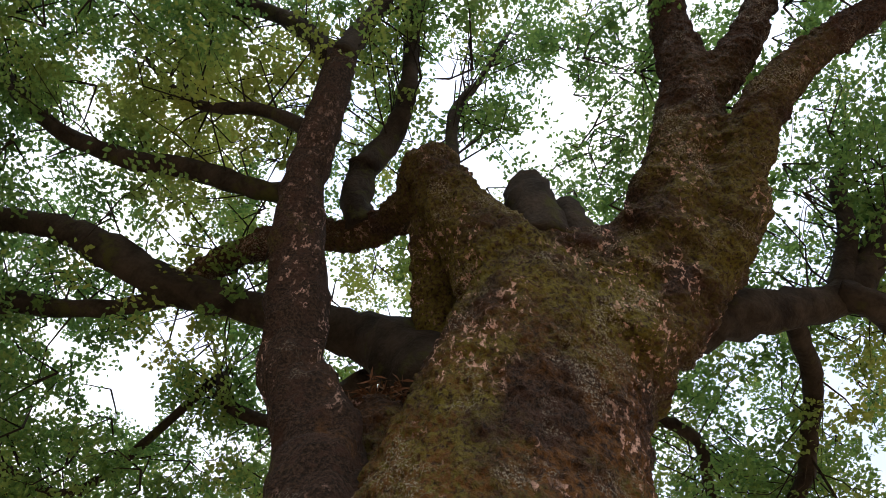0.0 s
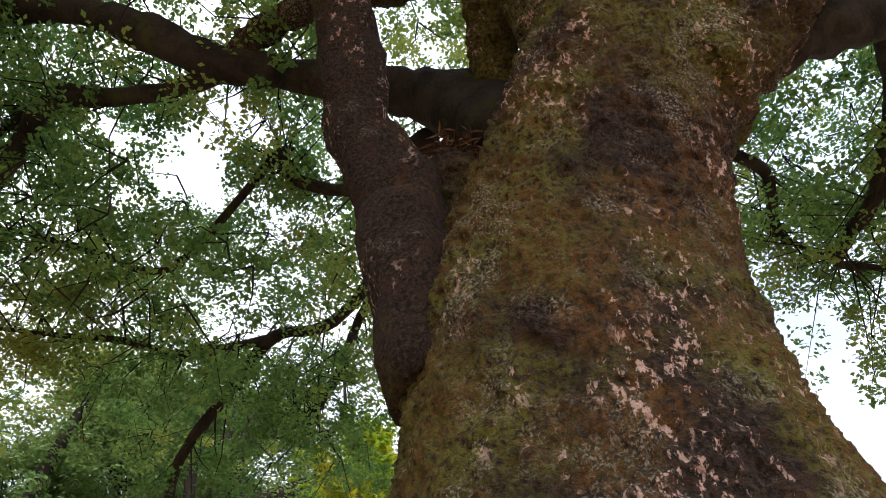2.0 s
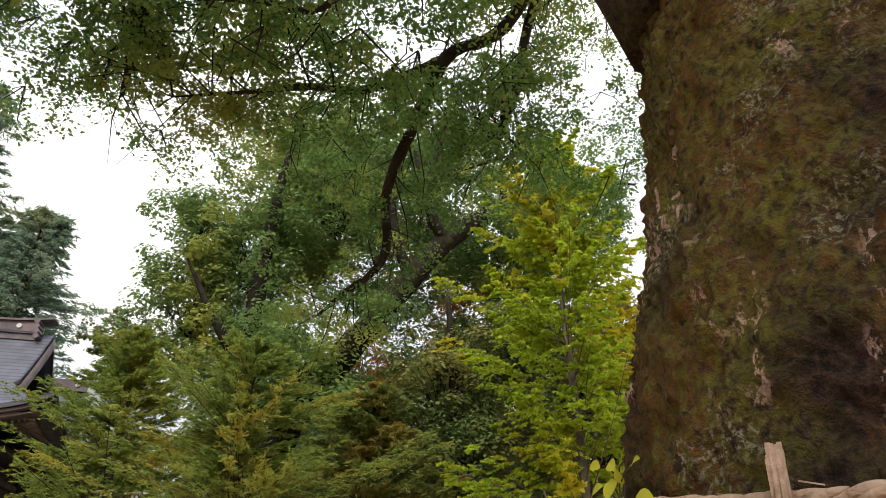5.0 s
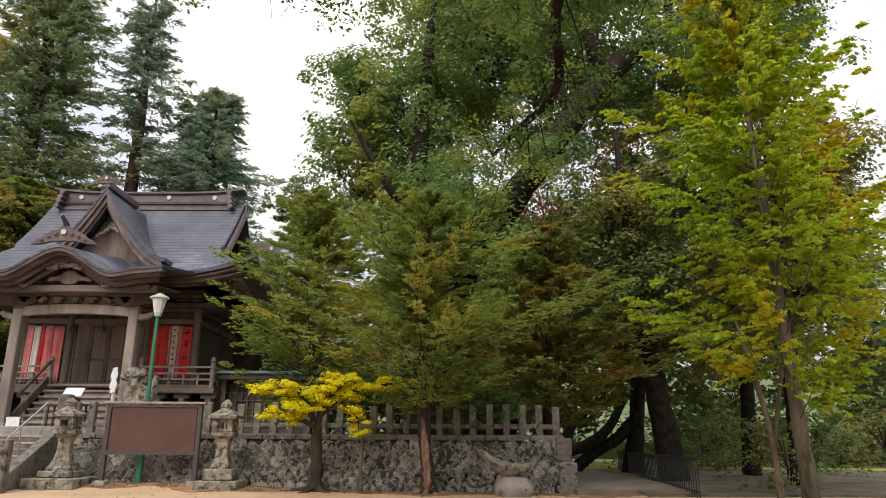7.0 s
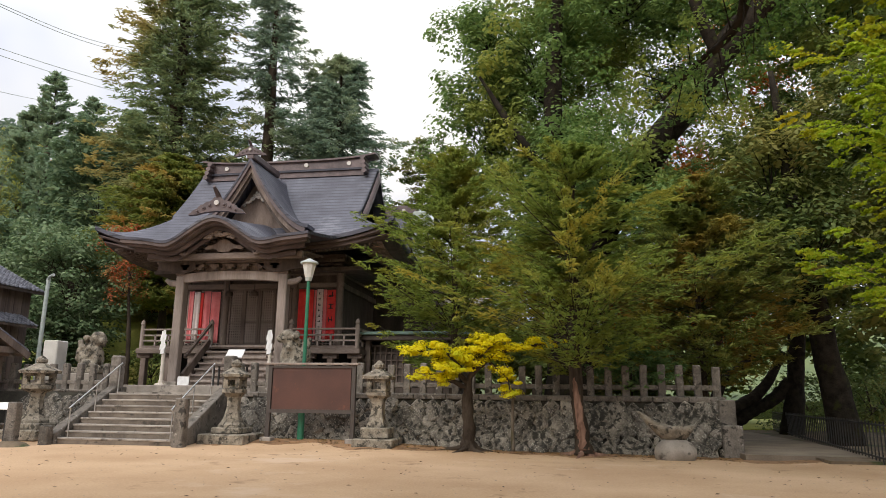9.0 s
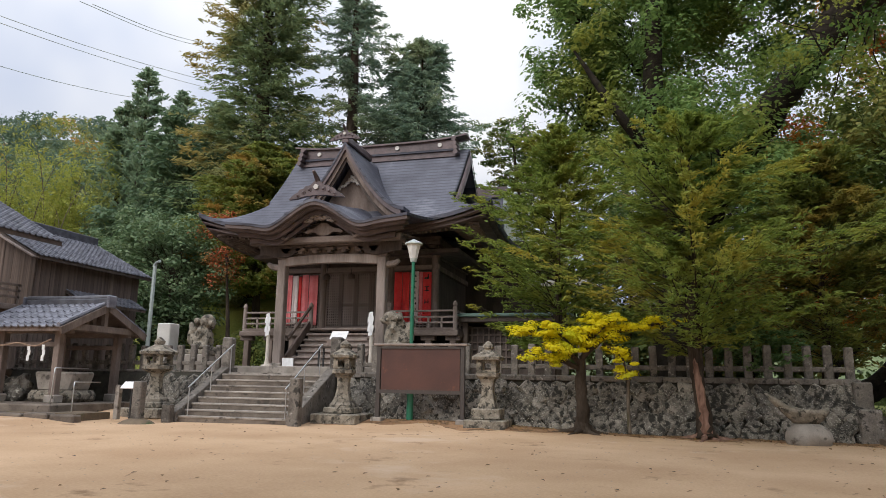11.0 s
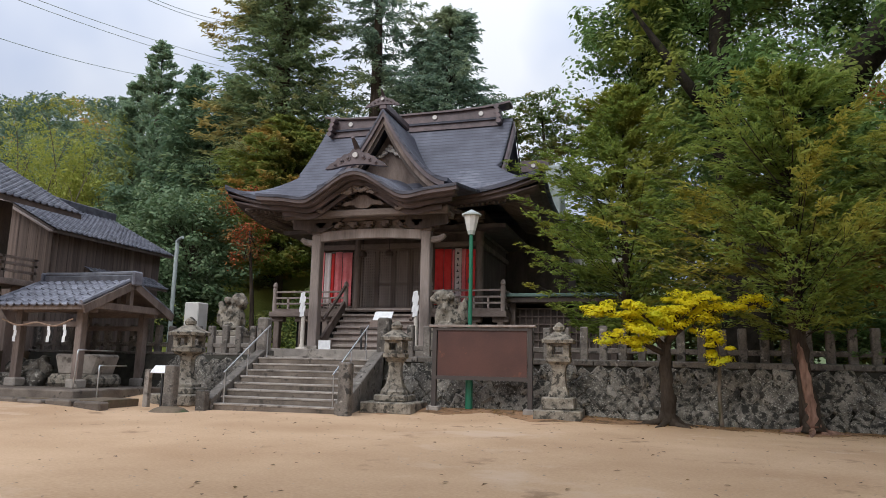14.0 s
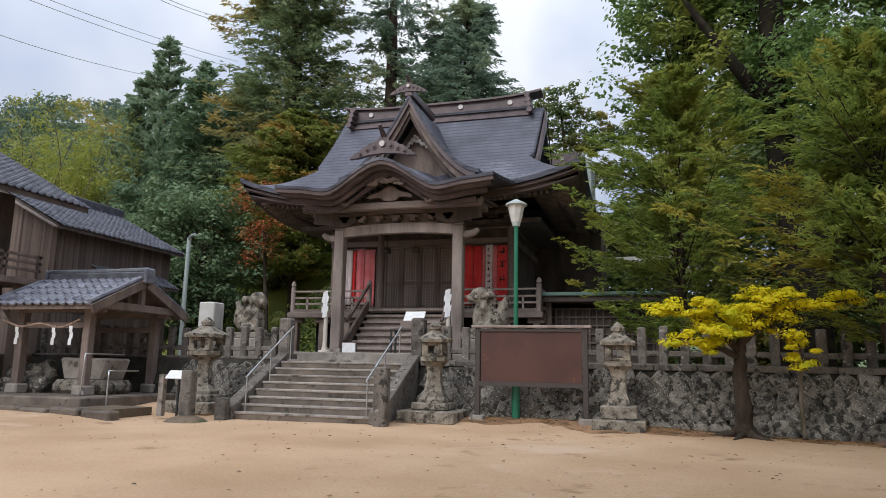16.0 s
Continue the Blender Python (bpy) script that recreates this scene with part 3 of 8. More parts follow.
for sx in (STAIR_X0 - 0.2, STAIR_X1 + 0.2):
    bm = bmesh.new()
    a = [bm.verts.new((sx - 0.15, y, z)) for y, z in ((STAIR_Y0 - 0.1, -0.2), (STAIR_Y0 - 0.1, 0.28), (STAIR_Y0 + 2.35, 1.58), (STAIR_Y0 + 2.9, 1.58), (STAIR_Y0 + 2.9, -0.2))]
    b = [bm.verts.new((v.co.x + 0.3, v.co.y, v.co.z)) for v in a]
    for k in range(5):
        bm.faces.new((a[k], b[k], b[(k + 1) % 5], a[(k + 1) % 5]))
    bm.faces.new(a[::-1])
    bm.faces.new(b)
    bmesh.ops.recalc_face_normals(bm, faces=bm.faces)
    bmesh.ops.bevel(bm, geom=bm.edges[:], offset=0.02, segments=1, affect="EDGES")
    part("cheek_stone", bm, FENCESTONE, steps)
part("newel", boxed(-11.5, 18.95, -0.1, -11.2, 19.22, 1.28, bevel=0.03), FENCESTONE, steps, "weathered granite newel post")
part("newel", boxed(-15.45, 18.95, -0.1, -15.18, 19.2, 0.5, bevel=0.03), FENCESTONE, steps, "short granite newel post")
# paved landing and the raised apron before the hall
landing = part("landing", boxed(-15.6, 21.66, 1.0, -11.4, 24.0, 1.425), GRANITE)
tagged(landing, "pale stone paving at the head of the steps", "paving", kind="structure")
apron = part("apron", boxed(-17.0, 23.0, 1.0, -10.3, 28.0, 1.66, bevel=0.02), GRANITE)
tagged(apron, "raised pale stone base under the porch", "paving", kind="structure")


def handrail(x):
    rail = thing("handrail", "round stainless steel handrail beside the stone steps", "handrail", group="stair handrails")
    bm = bmesh.new()
    tube(bm, [(x, STAIR_Y0 + 0.12, 0.95, 0.022), (x, STAIR_Y0 + 1.2, 1.62, 0.022), (x, STAIR_Y0 + 2.3, 2.3, 0.022)], 8, 2, 0)
    part("top_bar", bm, STEEL, rail)
    for f in (0.03, 0.5, 0.95):
        y = STAIR_Y0 + 0.12 + f * 2.18
        k = int((y - STAIR_Y0) / TREAD)
        part("upright", cyl(bmesh.new(), x, y, (k + 1) * RISE - 0.03, 0.95 + f * 1.35, 0.018, seg=8), STEEL, rail)


handrail(STAIR_X0 + 0.12)
handrail(STAIR_X1 - 0.12)

# ---- stone fence on the terrace edge ----
POST = bpy.data.meshes.new("post")
pb = box(bmesh.new(), -0.1, -0.085, 0, 0.1, 0.085, 0.92, bevel=0.025)
pb.to_mesh(POST)
pb.free()
POST.materials.append(FENCESTONE)


def stone_fence(x0, x1, y, seed, label):
    g = random.Random(seed)
    f = thing("stone_fence", label, "fence", group="stone fences")
    n = int((x1 - x0) / 0.47)
    for k in range(n + 1):
        shared("post", POST, f, pose(x0 + (x1 - x0) * k / n, y, WALL_TOP - 0.03, g.uniform(-1, 1), g.uniform(-1, 1), g.uniform(-4, 4)) @ Matrix.Diagonal((1, 1, g.uniform(0.96, 1.06), 1)))
    part("rail", boxed(x0, y - 0.05, WALL_TOP + 0.22, x1, y + 0.05, WALL_TOP + 0.36, bevel=0.02), FENCESTONE, f)
    part("base", boxed(x0 - 0.15, y - 0.16, WALL_TOP - 0.02, x1 + 0.15, y + 0.16, WALL_TOP + 0.06, bevel=0.02), FENCESTONE, f)
    return f


stone_fence(-11.2, 2.7, 22.0, 3, "row of weathered granite posts along the terrace edge")
stone_fence(-24.0, -15.75, 22.0, 4, "row of weathered granite posts beside the water pavilion")
for x in (-15.35, -11.5):
    part("gate_post", boxed(x - 0.17, 21.75, 1.35, x + 0.17, 22.1, 2.55, bevel=0.05), FENCESTONE, steps, "tall granite post with a rounded head")

# ---- shrine hall ----
CX, RIDGE_Y, EAVE_Y, EAVE_Z, RIDGE_Z = -13.9, 31.0, 26.4, 7.25, 11.6
HALF_W, GABLE_X = 6.3, 4.12
shrine = thing("shrine_hall", "old timber shrine hall with curved grey sheet-metal roof", "shrine", at=(0, 0, 0))


def main_profile(s):
    return EAVE_Z + (RIDGE_Z - EAVE_Z) * np.clip(s, 0, 1) ** 1.32


def corner_lift(dx, dy):
    return 0.85 * (np.clip(np.abs(dx) / HALF_W, 0, 1) ** 3.6) * (np.clip(np.abs(dy) / (RIDGE_Y - EAVE_Y), 0, 1) ** 3)


def front_slope(sign):
    def fn(u, v):
        s = v
        dy = (RIDGE_Y - EAVE_Y) * (1 - s)
        reach = np.where(s < 0.47, HALF_W - (HALF_W - GABLE_X) * s / 0.47, GABLE_X + 0.2)
        dx = (2 * u - 1) * reach
        return CX + dx, RIDGE_Y + sign * dy, main_profile(s) + corner_lift(dx, dy)
    return fn


def side_slope(sign):
    def fn(u, v):
        s = v * 0.5
        half = (RIDGE_Y - EAVE_Y) * (1 - s)
        dy = (2 * u - 1) * half
        dx = HALF_W - (HALF_W - GABLE_X) * s / 0.47
        return CX + sign * dx, RIDGE_Y + dy, main_profile(s) + corner_lift(dx, dy)
    return fn


roof_label = "weathered grey sheet-metal roof slope"
shell("roof_front", front_slope(-1), 64, 24, 0.16, COPPER, shrine, label=roof_label)
shell("roof_back", front_slope(1), 24, 16, 0.16, COPPER, shrine)
for sg in (-1, 1):
    shell("roof_side", side_slope(sg), 32, 10, 0.16, COPPER, shrine)
# eave edges under the sheet: dark layered fascia
for lift, inset, th in ((0.16, 0.10, 0.1), (0.26, 0.25, 0.12)):
    def edge_front(u, v):
        dx = (2 * u - 1) * (HALF_W - inset)
        y = EAVE_Y + inset + v * 0.9
        return CX + dx, y, main_profile(0.0) + corner_lift(dx, RIDGE_Y - y) - lift + 0.1 * v + 0 * dx
    shell("eave_board", edge_front, 40, 2, th, FASCIA, shrine)
    for sg in (-1, 1):
        def edge_side(u, v):
            dy = (2 * u - 1) * (RIDGE_Y - EAVE_Y - inset)
            return CX + sg * (HALF_W - inset - v * 0.9) + 0 * dy, RIDGE_Y + dy, main_profile(0.0) + corner_lift(HALF_W - inset - v * 0.9, dy) - lift + 0.1 * v
        shell("eave_board", edge_side, 32, 2, th, FASCIA, shrine)

# soffit and rafters
soffit = bmesh.new()
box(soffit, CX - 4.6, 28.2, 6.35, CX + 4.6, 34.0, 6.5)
part("soffit", soffit, DARK_SHADE_WOOD, shrine)
for k in range(57):
    x = CX - 5.6 + 11.2 * k / 56
    part("rafter", beam(bmesh.new(), (x, EAVE_Y + 0.6, EAVE_Z - 0.36 + 0.5 * (abs(x - CX) / HALF_W) ** 4), (x, 28.6, 7.35), 0.07, 0.09), WOOD, shrine)
for sg in (-1, 1):
    for k in range(40):
        y = 27.0 + 8.0 * k / 39
        part("rafter", beam(bmesh.new(), (CX + sg * (HALF_W - 0.6), y, EAVE_Z - 0.36 + 0.5 * (abs(y - RIDGE_Y) / 4.6) ** 4), (CX + sg * 4.3, y, 7.35), 0.07, 0.09), WOOD, shrine)

# ridge: stacked box ridge with gilt crests and horn ends
bm = boxed(CX - 3.7, RIDGE_Y - 0.28, RIDGE_Z - 0.3, CX + 3.7, RIDGE_Y + 0.28, RIDGE_Z + 0.42)
part("ridge_box", bm, COPPER_DARK, shrine, "dark brown box ridge")
part("ridge_foot", boxed(CX - 3.85, RIDGE_Y - 0.42, RIDGE_Z - 0.42, CX + 3.85, RIDGE_Y + 0.42, RIDGE_Z - 0.3), COPPER_DARK, shrine)
part("ridge_band", boxed(CX - 3.8, RIDGE_Y - 0.36, RIDGE_Z - 0.12, CX + 3.8, RIDGE_Y + 0.36, RIDGE_Z - 0.03), COPPER, shrine)


def ridge_cap(u, v):
    dx = (2 * u - 1) * 4.25
    return CX + dx, RIDGE_Y + (2 * v - 1) * 0.4, RIDGE_Z + 0.5 + 0.2 * (np.abs(dx) / 4.25) ** 4 - 0.06 * np.abs(2 * v - 1)


shell("ridge_cap", ridge_cap, 24, 4, 0.08, COPPER_DARK, shrine)
for dx in (-3.0, 0.95, 3.0):
    part("crest", cyl(bmesh.new(), 0, 0, -0.02, 0.03, 0.1, seg=16), CREST, shrine, "round pale metal crest").matrix_basis = pose(CX + dx, RIDGE_Y - 0.3, RIDGE_Z + 0.2, 90)
for sg in (-1, 1):
    bm = bmesh.new()
    for k in range(4):
        bmesh.ops.create_cone(bm, cap_ends=True, segments=10, radius1=0.11, radius2=0.11, depth=0.7, matrix=Matrix.Translation((CX + sg * (3.72 + 0.04 * k), RIDGE_Y - 0.3 - 0.03 * k, RIDGE_Z + 0.35 - 0.22 * k)) @ pose(0, 0, 0, 90))
    part("ridge_end", bm, COPPER_DARK, shrine, "scrolled ridge-end tiles")

# gable ends: triangles painted near-black for the shade under deep barge boards
for sg in (-1, 1):
    gxp = CX + sg * (GABLE_X - 0.35)

    def gable_fill(u, v):
        dy = (2 * u - 1) * 2.35
        top = main_profile(1 - np.abs(dy) / (RIDGE_Y - EAVE_Y)) - 0.3
        return gxp - sg * 0.03 * (2 * u - 1) ** 2, RIDGE_Y + dy, np.maximum(top, 8.45) * v + 8.4 * (1 - v)
    shell("gable_wall", gable_fill, 24, 2, 0.01, BLACK, shrine)
    for ys in (-1, 1):
        def barge(u, v):
            s = 0.45 + 0.55 * u
            return CX + sg * (GABLE_X + 0.24) + 0 * s, RIDGE_Y + ys * (RIDGE_Y - EAVE_Y) * (1 - s) + 0 * v, main_profile(s) - 0.1 - 0.45 * v
        o = shell("barge_board", lambda u, v: (barge(u, v)[0] + 0.1 * v, barge(u, v)[1], barge(u, v)[2]), 16, 1, 0.02, COPPER_DARK, shrine)

# dormer gable on the front slope
DX, DY, DZ, DH = CX + 0.15, 26.7, 10.85, 2.6


def dormer_z(d):
    return 7.95 + (DZ - 7.95) * np.clip(1 - np.abs(d) / DH, 0, 1) ** 1.7


def dormer(u, v):
    d = (2 * u - 1) * DH
    z = dormer_z(d)
    s = np.clip((z - EAVE_Z) / (RIDGE_Z - EAVE_Z), 0, 1) ** (1 / 1.32)
    back = EAVE_Y + (RIDGE_Y - EAVE_Y) * s + 0.25
    return DX + d, DY + (back - DY) * v, z


shell("dormer_roof", dormer, 48, 8, 0.14, COPPER, shrine, label="small curved gable roof on the front slope")
for off, drop, depth, wd, mt in ((0.03, 0.13, 0.16, 0.22, COPPER_DARK), (0.14, 0.36, 0.1, 0.26, WOOD), (0.24, 0.6, 0.08, 0.2, DARK_SHADE_WOOD)):
    for sg in (-1, 1):
        def verge(u, v):
            d = sg * DH * (0.0 + (0.98 - off) * u)
            return DX + d, DY + off + depth * v, dormer_z(d) - drop - 0.0 * v
        shell("verge_board", verge, 20, 1, wd, mt, shrine)
bm = bmesh.new()
vs = [bm.verts.new((DX + d, DY + 1.0, max(7.6, float(dormer_z(np.array(d))) - 0.5))) for d in np.linspace(-1.9, 1.9, 21)]
vb = [bm.verts.new((DX + d, DY + 1.0, 7.6)) for d in (1.9, -1.9)]
bm.faces.new(vs + vb)
r = bmesh.ops.extrude_face_region(bm, geom=bm.faces[:])
bmesh.ops.translate(bm, verts=[v for v in r["geom"] if isinstance(v, bmesh.types.BMVert)], vec=(0, 0.1, 0))
bmesh.ops.recalc_face_normals(bm, faces=bm.faces)
part("dormer_wall", bm, WOOD, shrine, "weathered grey gable boards")
part("dormer_ridge", boxed(DX - 0.16, DY - 0.02, DZ - 0.1, DX + 0.16, DY + 2.6, DZ + 0.2, bevel=0.04), COPPER_DARK, shrine)


def profile_body(half, x, y, z, depth, scale=1.0):
    """A carved board: a symmetrical outline of (dx, dz), given for one half, with thickness."""
    bm = bmesh.new()
    pts = [(dx, dz) for dx, dz in half] + [(-dx, dz) for dx, dz in half[-2:0:-1]]
    f = bm.faces.new([bm.verts.new((x + dx * scale, y - depth / 2, z + dz * scale)) for dx, dz in pts])
    r = bmesh.ops.extrude_face_region(bm, geom=[f])
    bmesh.ops.translate(bm, verts=[v for v in r["geom"] if isinstance(v, bmesh.types.BMVert)], vec=(0, depth, 0))
    bmesh.ops.recalc_face_normals(bm, faces=bm.faces)
    return bm


def ornament(x, y, z, s, mt, name="ridge_ornament"):
    """A carved crest board with scrolls along its wings and a horn above."""
    bm = profile_body([(0, 0.42), (0.16, 0.4), (0.27, 0.27), (0.42, 0.2), (0.56, 0.2), (0.68, 0.08), (0.86, 0.04), (0.97, -0.1), (1.2, -0.2), (1.42, -0.42), (1.05, -0.4), (0.6, -0.3), (0, -0.26)], x, y, z, 0.2 * s, s)
    o = part(name, bm, mt, shrine, "carved scroll ridge ornament")
    for dx, dz, r in ((0.36, 0.02, 0.13), (0.66, -0.1, 0.11), (0.95, -0.25, 0.09)):
        for sg in (-1, 1):
            part("scroll", lathe(bmesh.new(), 0, 0, ((0, r * s), (0.05 * s, r * s), (0.05 * s, r * s * 0.6), (0.1 * s, r * s * 0.45), (0.11 * s, 0.01)), 12), mt, o).matrix_basis = pose(x + sg * dx * s, y - 0.08 * s, z + dz * s, 90)
    bm = bmesh.new()
    tube(bm, [(x, y + 0.1 * s, z + 0.3 * s, 0.15 * s), (x, y - 0.1 * s, z + 0.55 * s, 0.12 * s), (x, y - 0.5 * s, z + 0.8 * s, 0.07 * s)], 8, 3, 0)
    part("horn", bm, mt, o)
    part("crest", cyl(bmesh.new(), 0, 0, 0, 0.06, 0.12 * s, seg=14), CREST, o, "round pale metal crest").matrix_basis = pose(x, y - 0.11 * s, z + 0.12 * s, 90)


ornament(DX, DY + 0.0, DZ + 0.22, 0.5, COPPER_DARK)
# gilt pendant carving in the dormer
bm = bmesh.new()
for k in range(24):
    a = -1 + 2 * (k % 12) / 11
    bmesh.ops.create_icosphere(bm, subdivisions=1, radius=0.085, matrix=Matrix.Translation((DX + a * 0.55 * (1 if k < 12 else 0.5), DY + 0.86, 9.3 + (0.1 if k < 12 else 0.26) - 0.34 * abs(a) + 0.05 * (k % 2))) @ Matrix.Diagonal((0.9, 0.5, 0.9, 1)))
part("carving", bm, CREST, shrine, "pale carved floral pendant")

# porch roof with the undulating gable
PX, PY, PZ, PW = -13.6, 23.85, 6.85, 3.6


def wave(d):
    a = np.abs(d)
    return 0.8 * (1 - smoothstep(0.0, 1.8, a)) - 0.1 * np.exp(-((a - 1.9) / 0.5) ** 2) + 0.12 * (a / PW) ** 4


def porch(u, v):
    d = (2 * u - 1) * (PW + 0.25 * v)
    y = PY + v * 4.6
    return PX + d, y, PZ + wave(d) + 0.1 * v * 4.6 + 0.014 * (v * 4.6) ** 2


shell("porch_roof", porch, 64, 16, 0.1, COPPER, shrine, label="wave-shaped porch roof of grey metal sheet")
for inset, drop, th, dp, mt in ((0.03, 0.1, 0.12, 0.3, FASCIA), (0.2, 0.22, 0.09, 0.35, FASCIA), (0.5, 0.3, 0.15, 0.12, FASCIA)):
    def porch_edge(u, v):
        d = (2 * u - 1) * (PW - inset * 0.6)
        return PX + d, PY + inset + dp * v, PZ + wave(d) - drop + 0 * v
    shell("porch_fascia", porch_edge, 60, 1, th, mt, shrine)
ornament(PX, PY + 0.3, PZ + 1.2, 0.78, COPPER_DARK)


def kara_wall(u, v):
    d = (2 * u - 1) * 2.9
    return PX + d, PY + 0.75 + 0.08 * v, PZ + wave(d) - 0.45 + 0 * v


shell("porch_inner_arch", kara_wall, 40, 1, 0.16, FASCIA, shrine)


def kara_back(u, v):
    d = (2 * u - 1) * 2.9
    return PX + d, PY + 1.5 + 0.08 * v, PZ + wave(d) - 0.3 + 0 * v


# darker wood puts the shade of the recess under the arch into the colour
shell("porch_gable_wall", kara_back, 40, 1, 0.65, DARK_SHADE_WOOD, shrine)
part("porch_cross_beam", boxed(PX - 3.05, PY + 0.95, 6.22, PX + 3.05, PY + 1.2, 6.46, bevel=0.03), WOOD_X, shrine)
bm = profile_body([(0, 0.5), (0.2, 0.46), (0.42, 0.3), (0.62, 0.2), (0.9, 0.16), (1.12, 0.02), (1.0, -0.06), (0.7, 0.0), (0.45, -0.02), (0.3, -0.16), (0, -0.2)], PX, PY + 1.02, 6.62, 0.1, 0.7)
part("frog_leg_strut", bm, WOOD, shrine, "carved strut over the porch beam")
bm = bmesh.new()
gk = random.Random(8)
for k in range(46):
    a = gk.uniform(-1, 1)
    bmesh.ops.create_icosphere(bm, subdivisions=1, radius=gk.uniform(0.05, 0.11), matrix=Matrix.Translation((PX + a * 0.62, PY + 0.66 + gk.uniform(-0.04, 0.04), PZ + 0.3 - 0.16 * a * a + gk.uniform(-0.12, 0.1))) @ Matrix.Diagonal((1.2, 0.6, 0.7, 1)))
part("carving", bm, POSTWOOD, shrine, "carved wooden bird and flower relief")
for sg in (-1, 1):
    bm = bmesh.new()
    tube(bm, [(PX + sg * 1.0, PY + 0.78, PZ + 0.12, 0.11), (PX + sg * 1.35, PY + 0.74, PZ - 0.12, 0.12), (PX + sg * 1.55, PY + 0.72, PZ - 0.38, 0.1), (PX + sg * 1.38, PY + 0.72, PZ - 0.5, 0.06), (PX + sg * 1.28, PY + 0.72, PZ - 0.4, 0.03)], 8, 3, 0)
    part("scroll", bm, WOOD, shrine, "scrolled end of the porch arch board")
for k in range(34):
    d = -3.0 + 6.0 * k / 33
    z = PZ + float(wave(np.array(d))) - 0.52
    part("porch_rafter", beam(bmesh.new(), (PX + d, PY + 0.95, z + 0.06), (PX + d, PY + 3.2, z + 0.3), 0.06, 0.07), WOOD, shrine)

# porch posts, beam and brackets
for x in (-15.6, -11.5):
    part("porch_post", boxed(x - 0.17, 25.43, 1.66, x + 0.17, 25.77, 5.75, bevel=0.03), POSTWOOD, shrine, "square weathered porch post")
    part("post_base", boxed(x - 0.27, 25.33, 1.64, x + 0.27, 25.87, 1.82, bevel=0.03), GRANITE, shrine)
    bm = bmesh.new()
    for w, z in ((0.2, 5.75), (0.34, 5.9), (0.55, 6.06)):
        box(bm, x - w, 25.6 - 0.16, z, x + w, 25.6 + 0.16, z + 0.13, bevel=0.02)
    part("bracket", bm, WOOD, shrine)
    bm = bmesh.new()
    sg = -1 if x < CX else 1
    tube(bm, [(x + sg * 0.1, 25.6, 5.45, 0.13), (x + sg * 0.45, 25.6, 5.5, 0.12), (x + sg * 0.65, 25.6, 5.62, 0.08)], 8, 3, 0)
    part("beam_nose", bm, POSTWOOD, shrine, "carved beam end")


def lintel(u, v):
    d = (2 * u - 1) * 2.0
    return PX + d, 25.45 + 0.3 * v, 5.8 + 0.1 * (1 - (d / 2.0) ** 2) + 0 * v


shell("lintel", lintel, 16, 1, 0.32, POSTWOOD, shrine, label="bowed pale lintel between the porch posts")
part("porch_beam", boxed(PX - 3.0, 25.4, 6.2, PX + 3.0, 25.8, 6.38, bevel=0.02), WOOD_X, shrine)
for k in range(7):
    x = PX - 1.8 + 0.6 * k
    bm = bmesh.new()
    for w, z in ((0.09, 5.95), (0.18, 6.05)):
        box(bm, x - w, 25.35, z, x + w, 25.7, z + 0.1)
    part("bracket", bm, WOOD, shrine)

# board added to cover the dark gaps between the brackets with lit wood
part("porch_gap_filler", boxed(PX - 2.5, 25.63, 5.9, PX + 2.5, 25.7, 6.2), WOOD, shrine)

# body of the hall
BW, BF, FLOOR_Z = 3.45, 28.9, 3.3
part("hall_body", boxed(CX - BW, BF + 0.12, FLOOR_Z - 0.2, CX + BW, 34.0, 7.3), DARK_SHADE_WOOD, shrine)
for x in (-BW, -1.55, 1.55, BW):
    part("column", cyl(bmesh.new(), CX + x, BF, 1.4, 7.0, 0.16, seg=14), WOOD, shrine)
for z, h in ((5.75, 0.22), (6.3, 0.2), (6.85, 0.3)):
    part("tie_beam", boxed(CX - BW - 0.2, BF - 0.1, z, CX + BW + 0.2, BF + 0.12, z + h, bevel=0.02), WOOD_X, shrine)
    part("tie_beam", boxed(CX + BW - 0.1, BF, z, CX + BW + 0.12, 34.0, z + h, bevel=0.02), WOOD, shrine)
for k in range(12):
    x = CX - BW + 2 * BW * k / 11
    bm = bmesh.new()
    for w, z in ((0.1, 6.5), (0.2, 6.62), (0.3, 6.76)):
        box(bm, x - w, BF - 0.12 - w * 1.2, z, x + w, BF + 0.1, z + 0.1)
    part("bracket", bm, WOOD, shrine)
